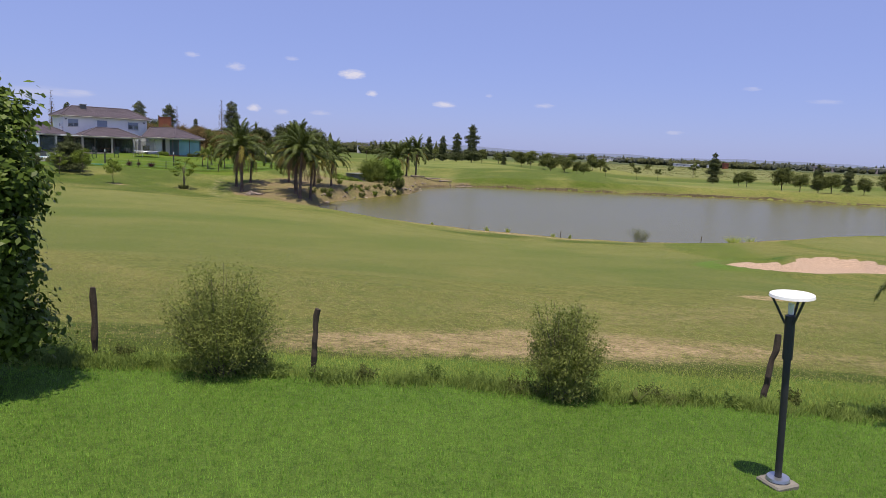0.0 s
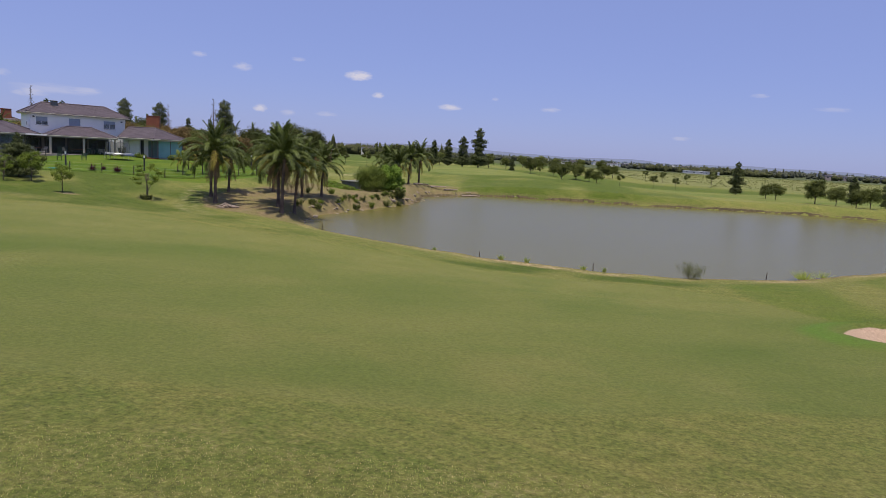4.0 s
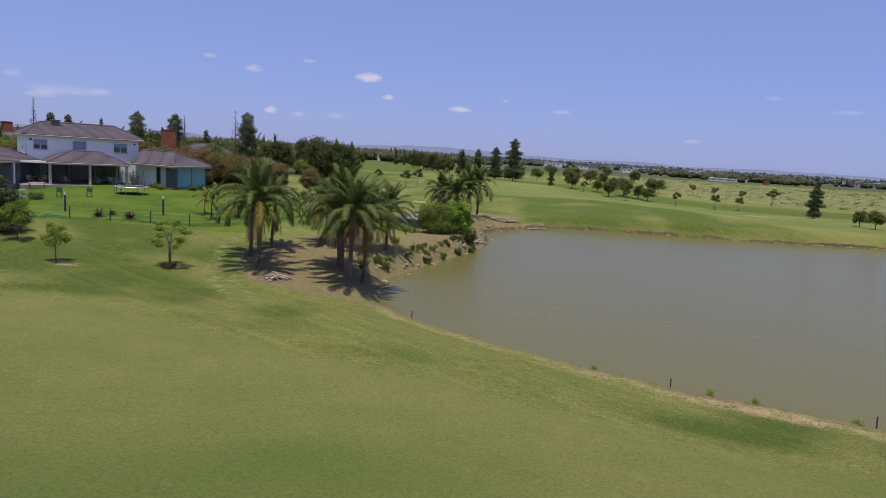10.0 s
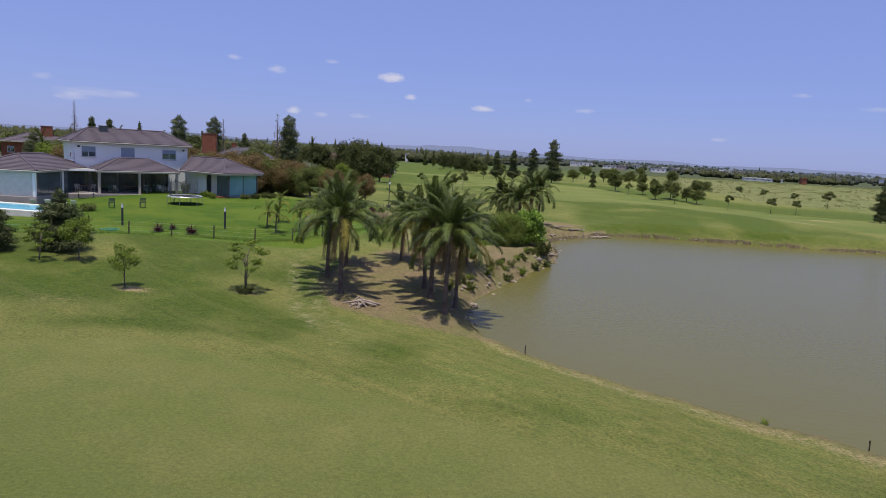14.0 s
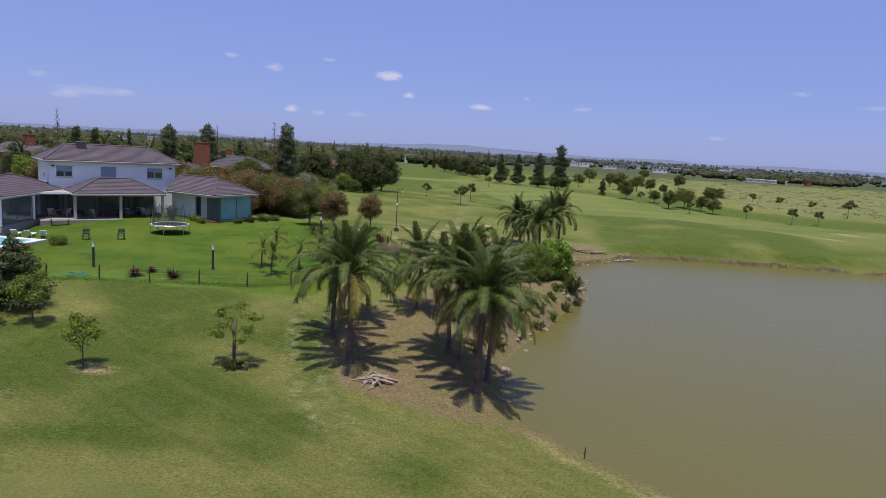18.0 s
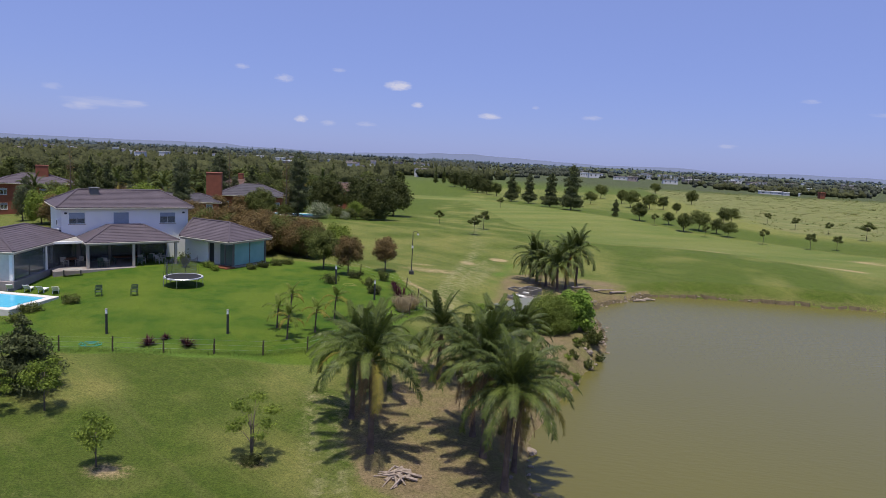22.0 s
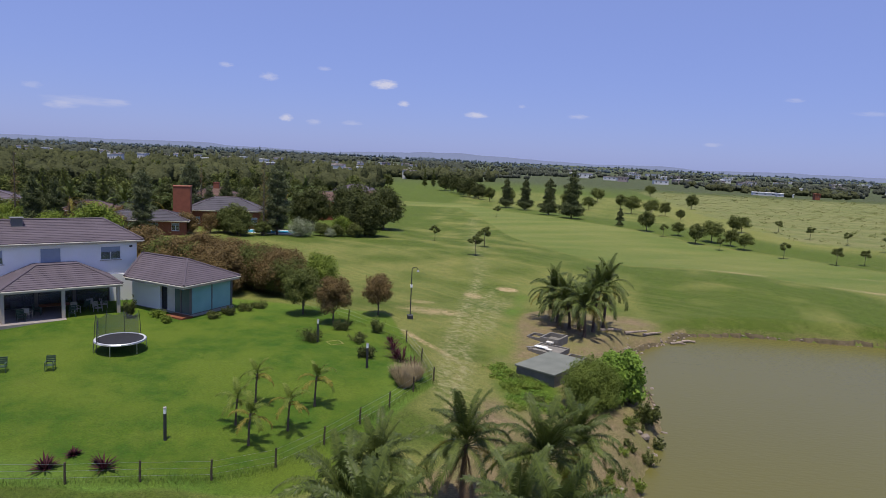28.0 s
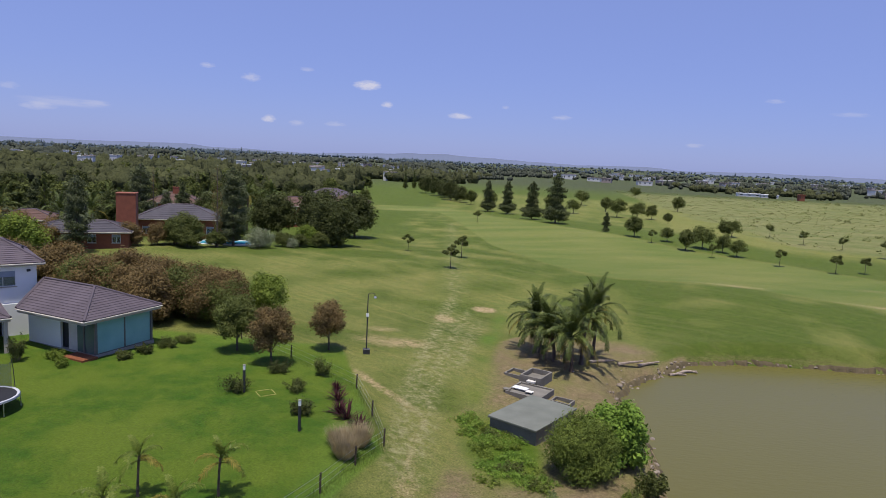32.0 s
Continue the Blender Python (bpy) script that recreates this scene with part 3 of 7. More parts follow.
    nt.links.new(lev.outputs[0], val.inputs["B"])
    nt.links.new(val.outputs["Result"], b.inputs["Base Color"])
    bp = nt.nodes.new("ShaderNodeBump")
    bp.inputs["Strength"].default_value, bp.inputs["Distance"].default_value = 0.8, 0.1
    nt.links.new(math_("ADD", clump, math_("ADD", fine, tiny)), bp.inputs["Height"])
    nt.links.new(bp.outputs["Normal"], b.inputs["Normal"])
    return m


def build_ground():
    xs = np.concatenate([steps(-62, 34, 0.5, -4900, 34)[:-1], steps(34, 75, 1.0, 34, 4900)])
    ys = np.concatenate([steps(-3, 142, 0.5, -1500, 142)[:-1], steps(142, 262, 1.0, 142, 4950)])
    X, Y = np.meshgrid(xs, ys)
    x, y = X.ravel(), Y.ravel()
    z = ground_height(x, y)
    nx, ny = len(xs), len(ys)
    i = np.arange(nx * ny).reshape(ny, nx)
    q = np.stack([i[:-1, :-1], i[:-1, 1:], i[1:, 1:], i[1:, :-1]], -1).reshape(-1, 4)
    me = bpy.data.meshes.new("ground")
    me.vertices.add(len(x))
    me.vertices.foreach_set("co", np.stack([x, y, z], 1).ravel())
    me.loops.add(q.size)
    me.loops.foreach_set("vertex_index", q.ravel())
    me.polygons.add(len(q))
    me.polygons.foreach_set("loop_start", np.arange(len(q)) * 4)
    me.polygons.foreach_set("use_smooth", np.ones(len(q), bool))
    me.update(calc_edges=True)
    lush, dry, fair, earth, sand, meadow, deep, hay = zone_masks(x, y)
    for key, cols in (("turf_kind", (lush, dry, fair, deep)), ("soil_kind", (earth, sand, meadow, hay))):
        at = me.attributes.new(key, "FLOAT_COLOR", "POINT")
        at.data.foreach_set("color", np.stack(cols, 1).ravel())
    scrub = smooth01(470, 720, y + 0.3 * np.abs(x)) * np.where(x < -70, 1.0, 0.9)
    scrub = np.maximum(scrub, smooth01(-70, -100, x + 0.1 * (y - 150)) * smooth01(150, 190, y))
    me.attributes.new("scrub_kind", "FLOAT", "POINT").data.foreach_set("value", scrub * (1 - meadow))
    ob = mesh_ob("ground", me, ground_material())
    return tagged(ob, "mown golf course turf with dry patches, earth and a sand bunker", "ground", kind="structure")


ground = build_ground()


def build_water():
    line = SHORELINE
    c = line.mean(0)
    vs = [(c[0], c[1], WATER)]
    for s in (0.5, 1.0):
        for p in line:
            o = p - c
            r = np.hypot(*o)
            q = c + o * (s + (1.2 / r if s == 1 else 0))
            vs.append((q[0], q[1], WATER))
    n = len(line)
    fs = [(0, 1 + i, 1 + (i + 1) % n) for i in range(n)] + [(1 + i, 1 + n + i, 1 + n + (i + 1) % n, 1 + (i + 1) % n) for i in range(n)]
    m = bpy.data.materials.new("pond_water")
    m.use_nodes = True
    nt = m.node_tree
    b = nt.nodes["Principled BSDF"]
    tc = nt.nodes.new("ShaderNodeTexCoord")
    mp = nt.nodes.new("ShaderNodeMapping")
    mp.inputs["Rotation"].default_value, mp.inputs["Scale"].default_value = (0, 0, radians(25)), (0.5, 1.6, 1)
    n1, n2 = nt.nodes.new("ShaderNodeTexNoise"), nt.nodes.new("ShaderNodeTexNoise")
    n1.inputs["Scale"].default_value, n1.inputs["Detail"].default_value = 2.2, 4
    n2.inputs["Scale"].default_value, n2.inputs["Detail"].default_value = 0.035, 3
    nt.links.new(tc.outputs["Object"], mp.inputs["Vector"])
    nt.links.new(mp.outputs["Vector"], n1.inputs["Vector"])
    nt.links.new(tc.outputs["Object"], n2.inputs["Vector"])
    mx = nt.nodes.new("ShaderNodeMix")
    mx.data_type = "RGBA"
    mx.inputs["A"].default_value, mx.inputs["B"].default_value = (0.118, 0.107, 0.027, 1), (0.1, 0.092, 0.027, 1)
    nt.links.new(n2.outputs["Fac"], mx.inputs["Factor"])
    nt.links.new(mx.outputs["Result"], b.inputs["Base Color"])
    b.inputs["Roughness"].default_value, b.inputs["IOR"].default_value = 0.27, 1.33
    b.inputs["Specular IOR Level"].default_value = 0.33
    bp = nt.nodes.new("ShaderNodeBump")
    bp.inputs["Strength"].default_value, bp.inputs["Distance"].default_value = 0.35, 0.05
    nt.links.new(n1.outputs["Fac"], bp.inputs["Height"])
    nt.links.new(bp.outputs["Normal"], b.inputs["Normal"])
    tagged(mesh_ob("pond_water", pydata("pond_water", vs, fs), m), "murky olive-green pond water with faint ripples", "water", kind="structure")


build_water()


def pond_bank():
    """Low eroded earth face along the far shore, broken and uneven."""
    m = mat("eroded_bank", (0.13, 0.1, 0.055), (0.05, 0.042, 0.022), 0.95, 1.6, 9, 0.8)
    line = SHORELINE[19 * 6:35 * 6]
    fine = np.concatenate([np.linspace(a, b, 6, endpoint=False) for a, b in zip(line, line[1:])])
    mid = SHORELINE.mean(0)
    vs = []
    for i, p in enumerate(fine):
        o = (p - mid) / np.hypot(*(p - mid))
        k = noise.noise((p[0] * 0.9, p[1] * 0.9, 2.0))
        k2 = noise.noise((p[0] * 0.23, p[1] * 0.23, 7.0))
        h = max(0.1, 0.36 + 0.26 * k2 + 0.14 * k)
        j = 0.3 * k + 0.35 * noise.noise((p[0] * 2.1, p[1] * 2.1, 4.0))
        for d, z in ((-0.6 + j, -0.3), (-0.15 + j, 0.02), (0.02 + j, h * 0.6), (0.2 + j, h), (0.75, h * 0.8 + 0.08), (1.5, -0.1)):
            q = p + o * d
            vs.append((q[0], q[1], WATER + z))
    fs = [(i * 6 + k, i * 6 + k + 1, i * 6 + k + 7, i * 6 + k + 6) for i in range(len(fine) - 1) for k in range(5)]
    tagged(mesh_ob("pond_bank", pydata("pond_bank", vs, fs), m), "low brown eroded earth bank along the pond", "bank", kind="structure")


pond_bank()


# ---- plant builders ----
def leaf_mesh(name, blobs, n, size, seed, shell=0.45, droop=0.0, aspect=0.55, jit=0.6, tri=False):
    """Many small leaf faces filling overlapping lobes, with gaps between them."""
    rg = np.random.RandomState(seed)
    bl = np.array(blobs, float)
    w = bl[:, 3] * bl[:, 4] * bl[:, 5]
    w = w ** 0.75
    pick = rg.choice(len(bl), n, p=w / w.sum())
    d = rg.normal(size=(n, 3))
    d /= np.linalg.norm(d, axis=1)[:, None]
    r = rg.uniform(0, 1, n) ** shell * rg.choice([1.0, 1.0, 1.0, 1.25], n)
    r *= 1 + 0.18 * np.sin(d[:, 0] * 5 + pick) * np.sin(d[:, 1] * 6 + d[:, 2] * 4)
    c = bl[pick, :3] + d * r[:, None] * bl[pick, 3:6]
    nrm = d * 0.7 + rg.normal(size=(n, 3)) * jit + np.array([0, 0, 0.45])
    nrm /= np.linalg.norm(nrm, axis=1)[:, None]
    t = np.cross(nrm, rg.normal(size=(n, 3)))
    t[:, 2] -= droop
    t /= np.linalg.norm(t, axis=1)[:, None]
    s = np.cross(nrm, t)
    s /= np.linalg.norm(s, axis=1)[:, None]
    L = size * rg.uniform(0.6, 1.35, n)[:, None]
    W = L * aspect
    if tri:
        v = np.stack([c - t * L * 0.5 - s * W * 0.5, c - t * L * 0.4 + s * W * 0.6, c + t * L * 0.6], 1).reshape(-1, 3)
        return quad_mesh(name, v, 3)
    v = np.stack([c - t * L * 0.5, c + s * W * 0.5 + nrm * W * 0.12, c + t * L * 0.5, c - s * W * 0.5 + nrm * W * 0.12], 1).reshape(-1, 3)
    return quad_mesh(name, v, 4)


def quad_mesh(name, v, k):
    n = len(v) // k
    me = bpy.data.meshes.new(name)
    me.vertices.add(len(v))
    me.vertices.foreach_set("co", np.asarray(v, float).ravel())
    me.loops.add(len(v))
    me.loops.foreach_set("vertex_index", np.arange(len(v)))
    me.polygons.add(n)
    me.polygons.foreach_set("loop_start", np.arange(n) * k)
    me.update(calc_edges=True)
    return me


def limbs_mesh(name, trunk, radii, ends, rg, seg=6):
    geos = [tube_geo(trunk, radii, seg)]
    for e in ends:
        i = rg.randint(max(1, len(trunk) // 2), len(trunk))
        a = Vector(trunk[i])
        e = Vector(e)
        mid = a.lerp(e, 0.5) + Vector((rg.uniform(-0.1, 0.1), rg.uniform(-0.1, 0.1), 0.1)) * (e - a).length
        r = radii[i] * 0.6
        geos.append(tube_geo([a, mid, e], [r, r * 0.6, r * 0.25], 5))
    me = pydata(name, *join_geo(geos))
    me.polygons.foreach_set("use_smooth", [True] * len(me.polygons))
    return me




def tree_kind(name, label, height, width, seed, leaf, leaves, size, trunk_h=0.3, trunk_r=0.02, lobes=9, flat=0.8, shell=0.45, bark=None, open_=0.0, category="tree", aspect=0.55, stems=1, clump=1.0):
    """One tree of unit scale at the origin: a tapered trunk with limbs under a crown of leaf lobes."""
    rg = np.random.RandomState(seed)
    root = empty(name, Matrix.Identity(4), label, category)
    h, w = height, width / 2
    z0 = h * trunk_h
    blobs = []
    for i in range(lobes):
        u = (i + 0.5) / lobes
        an = 2.4 * i + rg.uniform(-0.4, 0.4)
        zz = z0 + (h - z0) * (0.12 + 0.78 * u)
        prof = math.sqrt(max(0.05, 1 - ((u - 0.38) / 0.68) ** 2))
        rr = w * prof * rg.uniform(0.45, 0.75)
        br = clump * w * rg.uniform(0.4, 0.56) * (0.65 + 0.35 * prof) * (1 - open_ * 0.12)
        blobs.append((rr * math.cos(an), rr * math.sin(an), zz, br, br, br * flat))
    if not open_:
        blobs.append((0, 0, z0 + (h - z0) * 0.5, w * 0.6, w * 0.6, (h - z0) * 0.42))
    tr = []
    for s in range(stems):
        a = rg.uniform(0, 6.28)
        k = 0 if stems == 1 else 0.16 * w
        pts = [(k * math.cos(a) * q + rg.uniform(-0.02, 0.02) * h * q, k * math.sin(a) * q + rg.uniform(-0.02, 0.02) * h * q, (z0 + (h - z0) * 0.55) * q) for q in (0, 0.3, 0.65, 1)]
        pts[0] = (pts[0][0], pts[0][1], -0.25)
        R = trunk_r * h
        tr.append((pts, [R * 1.35, R, R * 0.75, R * 0.4]))
    geo = []
    for pts, rad in tr:
        geo.append(tube_geo(pts, rad, 7))
    for b in blobs[:: 1 if stems == 1 else 2]:
        pts, rad = tr[rg.randint(len(tr))]
        i = 1 if b[2] < h * 0.5 else 2
        a, e = Vector(pts[i]), Vector(b[:3])
        geo.append(tube_geo([a, a.lerp(e, 0.5) + Vector((0, 0, 0.06 * h)), e], [rad[i] * 0.6, rad[i] * 0.35, rad[i] * 0.15], 5))
    me = pydata("trunk", *join_geo(geo))
    me.polygons.foreach_set("use_smooth", [True] * len(me.polygons))
    mesh_ob("trunk", me, bark or M_BARK, root)
    mesh_ob("crown", leaf_mesh("crown", blobs, leaves, size, seed + 1, shell, aspect=aspect, jit=0.42, tri=size > 0.12), leaf, root)
    return root


def conifer_kind(name, label, height, width, seed, leaf, leaves=2600, size=0.5, power=0.6):
    rg = np.random.RandomState(seed)
    root = empty(name, Matrix.Identity(4), label, "tree")
    blobs = []
    n = 34
    for i in range(n):
        u = (i + 0.5) / n
        z = height * (0.07 + 0.9 * u)
        r = width / 2 * (1 - u) ** power * rg.uniform(0.35, 1.4) + 0.12
        an = i * 2.4
        for k in range(2):
            an += 3.1
            blobs.append((r * 0.55 * math.cos(an), r * 0.55 * math.sin(an), z, r * 0.46, r * 0.46, height * 0.028 + 0.2 * r * 0.5))
    pts = [(0, 0, -0.3), (0.03, 0, height * 0.4), (0, 0.02, height * 0.97)]
    me = pydata("trunk", *tube_geo(pts, [height * 0.018, height * 0.012, height * 0.003], 7))
    mesh_ob("trunk", me, M_BARK, root)
    mesh_ob("crown", leaf_mesh("crown", blobs, leaves, size, seed + 1, 0.5, droop=0.4, aspect=0.4, tri=True), leaf, root)
    return root


def frond_mesh(name, length, seed, el, sag, leaflets=100, leaf_len=0.58, width=0.027, ragged=0.14):
    """One feather frond growing towards +x: it leaves the crown at el degrees and arches over by sag degrees, its leaflets hanging."""
    rg = np.random.RandomState(seed)
    n = 12
    P = [np.zeros(3)]
    side = rg.uniform(-0.12, 0.12)
    for i in range(1, n + 1):
        u = i / n
        a = radians(el - sag * u ** 1.35)
        P.append(P[-1] + np.array([math.cos(a), side * u, math.sin(a)]) * length / n)
    P = np.array(P)
    vs, fs = tube_geo(P, [0.042 * (1 - 0.88 * i / n) + 0.004 for i in range(n + 1)], 4)
    vs = [tuple(v) for v in vs]
    for i in range(leaflets):
        u = 0.16 + 0.84 * i / (leaflets - 1)
        k = min(int(u * n), n - 1)
        b = P[k] + (P[k + 1] - P[k]) * (u * n - k)
        d = (P[k + 1] - P[k]) / np.linalg.norm(P[k + 1] - P[k])
        across = np.cross([0, 0, 1], d)
        across /= np.linalg.norm(across) + 1e-6
        up = np.cross(d, across)
        L = leaf_len * (0.35 + 0.65 * math.sin(math.pi * min(1, 0.16 + 0.8 * u)) ** 0.8)
        for sgn in (-1, 1):
            l = L * rg.uniform(1 - ragged * 2, 1 + ragged)
            out = across * sgn * rg.uniform(0.75, 0.95) + d * rg.uniform(0.45, 0.7) + up * (0.28 + rg.uniform(-0.3, 0.3))
            out /= np.linalg.norm(out)
            fall = rg.uniform(0.42, 0.75)
            m1 = b + out * l * 0.42
            m2 = b + out * l * 0.74 - np.array([0, 0, l * fall * 0.35])
            tip = b + out * l * 0.92 - np.array([0, 0, l * fall])
            w = d * width
            o = len(vs)
            vs += [tuple(b - w * 0.5), tuple(b + w * 0.5), tuple(m1 + w * 0.8), tuple(m1 - w * 0.8), tuple(m2 + w * 0.55), tuple(m2 - w * 0.55), tuple(tip)]
            fs += [(o, o + 1, o + 2, o + 3), (o + 3, o + 2, o + 4, o + 5), (o + 5, o + 4, o + 6)]
    return pydata(name, vs, fs)


def frond_set(name, length, material, rows, **more):
    """Fronds for every height in a crown, from the upright spear leaves to the hanging ones."""
    out = []
    for i, (el, sag) in enumerate(rows):
        me = frond_mesh(name, length * (0.86 if el > 60 else 1.0), 40 + i, el, sag, **more)
        me.materials.append(material)
        out.append((el, me))
    return out


ROWS = ((86, 32), (80, 54), (72, 76), (62, 92), (50, 100), (38, 104), (24, 100), (8, 92), (-6, 80), (-20, 64))
FROND = frond_set("frond", 4.1, L_PALM, ROWS)
FROND_OLD = frond_set("frond_yellowing", 4.0, L_PALMY, ((8, 92), (-12, 70), (-30, 52)), leaflets=60)
FROND_DEAD = frond_set("frond_dead", 3.3, L_DEADPALM, ((-62, 24), (-74, 12)), leaflets=34, leaf_len=0.42, ragged=0.25)
FROND_SMALL = frond_set("frond_small", 1.6, L_PALMLIGHT, ((78, 50), (55, 95), (30, 105), (5, 90)), leaflets=26, leaf_len=0.42, width=0.034)
FROND_YOUNG = frond_set("frond_yellow", 1.6, L_PALMY, ((40, 105), (10, 90)), leaflets=24, leaf_len=0.4, width=0.034)


def nearest(rows, el):
    return min(rows, key=lambda q: abs(q[0] - el))[1]


def palm(x, y, trunk_h, seed, label, scale=1.0, lean=(0, 0), fronds=24, small=False, name="palm_tree", group="", wind=0.0, dead=4):
    rg = np.random.RandomState(seed)
    root = empty(name, pose(x, y, gz(x, y)), label, "palm tree", group)
    top = Vector((lean[0], lean[1], trunk_h))
    r0 = 0.165 * scale if not small else 0.06
    n = 30 if not small else 9
    rings, rr = [], []
    for i in range(n):
        u = i / (n - 1)
        rings.append((lean[0] * u * u, lean[1] * u * u, trunk_h * u - (0.3 if i == 0 else 0)))
        base = np.interp(u, [0, 0.08, 0.2, 0.5, 0.8, 0.93, 1], [1.55, 1.25, 1.03, 0.95, 0.95, 1.25, 0.8])
        rr.append(r0 * base * (1.06 if i % 2 else 0.95))
    mesh_ob("trunk", pydata("trunk", *tube_geo(rings, rr, 9 if not small else 7)), M_PALMTRUNK, root)
    for i in range(fronds):
        u = i / (fronds - 1)
        el = 88 - 104 * u ** 1.25 + rg.uniform(-6, 6)
        az = math.degrees(2.39996 * i) + rg.uniform(-12, 12)
        if wind and math.cos(radians(az - 180)) < 0.2:
            az = az + wind * (70 if math.sin(radians(az)) > 0 else -70)
        sc = scale * rg.uniform(0.86, 1.1)
        if small:
            data = nearest(FROND_YOUNG if (u > 0.4 and rg.rand() < 0.45) else FROND_SMALL, el)
        elif i >= fronds - dead:
            data = nearest(FROND_DEAD, -60 - rg.uniform(0, 20))
        else:
            data = nearest(FROND_OLD if u > 0.62 and rg.rand() < 0.38 else FROND, el)
        ob = new("frond", data)
        ob.parent = root
        turn = Euler((radians(rg.uniform(-10, 10)), radians(rg.uniform(-5, 5)), radians(az))).to_matrix().to_4x4()
        ob.matrix_basis = Matrix.Translation(top + Vector((0, 0, -0.35 * u * scale))) @ turn @ Matrix.Scale(sc, 4)
    return root


def put(kind, x, y, s=1.0, sz=None, rot=None, label="", group="", z=None):
    rg = random.Random(int(x * 37 + y * 91))
    m = pose(x, y, gz(x, y) if z is None else z, 0, 0, rg.uniform(0, 360) if rot is None else rot) @ Matrix.Diagonal((s, s, sz or s, 1))
    ob = copy_thing(kind, m)
    return tagged(ob, label, "", group)


def remove_kind(ob):
    for o in list(ob.children_recursive) + [ob]:
        bpy.data.objects.remove(o)


def blade_stuff(name, label, pts, h, w, seed, material, lean=0.5, category="grass"):
    """Upright curved blades, one bent strip each."""
    rg = np.random.RandomState(seed)
    n = len(pts)
    an = rg.uniform(0, 6.283, n)
    H = h * rg.uniform(0.5, 1.35, n)
    ln = lean * rg.uniform(0.1, 1, n) * H
    d = np.stack([np.cos(an), np.sin(an), np.zeros(n)], 1)
    sd = np.stack([-np.sin(an), np.cos(an), np.zeros(n)], 1) * (w * rg.uniform(0.6, 1.3, n))[:, None]
    up = np.zeros((n, 3))
    up[:, 2] = H
    v = np.stack([pts - sd, pts + sd, pts + up + d * ln[:, None]], 1).reshape(-1, 3)
    ob = mesh_ob(name, quad_mesh(name, v, 3), material)
    return tagged(ob, label, category, kind="stuff")


def scatter(n, x0, x1, y0, y1, seed, keep=None):
    rg = np.random.RandomState(seed)
    p = np.stack([rg.uniform(x0, x1, n), rg.uniform(y0, y1, n)], 1)
    if keep is not None:
        p = p[keep(p[:, 0], p[:, 1], rg)]
    return np.column_stack([p, ground_height(p[:, 0], p[:, 1]) - 0.01])


# ---- the white house ----
HX, HY, HA, HZ = -66.2, 110.3, 42.6, 1.85
house = empty("house", pose(HX, HY, HZ, 0, 0, HA), "white two-storey house with grey tiled hip roofs and a deep porch", "house")


def roof_plane(parent, a, b, c, d, n, mat_=None, over=0.015):
    """A slope of overlapping tile courses: a, b along the eave, c above b, d above a."""
    a, b, c, d = (Vector(p) for p in (a, b, c, d))
    nrm = (b - a).cross(d - a).normalized()
    if nrm.z < 0:
        nrm.negate()
    for i in range(n):
        u0, u1 = i / n, min(1.0, (i + 1) / n + 0.01)
        p, q = a.lerp(d, u0), b.lerp(c, u0)
        r, s = b.lerp(c, u1), a.lerp(d, u1)
        lo, hi = nrm * (0.05 + over), nrm * 0.03
        vs = [p + lo, q + lo, r + hi, s + hi, p - nrm * 0.02, q - nrm * 0.02, r - nrm * 0.04, s - nrm * 0.04]
        me = pydata("tile_course", vs, [(0, 1, 2, 3), (7, 6, 5, 4), (0, 4, 5, 1), (1, 5, 6, 2), (2, 6, 7, 3), (3, 7, 4, 0)])
        mesh_ob("tile_course", me, mat_ or M_ROOF, parent)


def ridge_cap(parent, p, q):
    mesh_ob("ridge_tile", pydata("ridge_tile", *tube_geo([p, q], [0.11, 0.11], 6)), M_ROOF, parent)


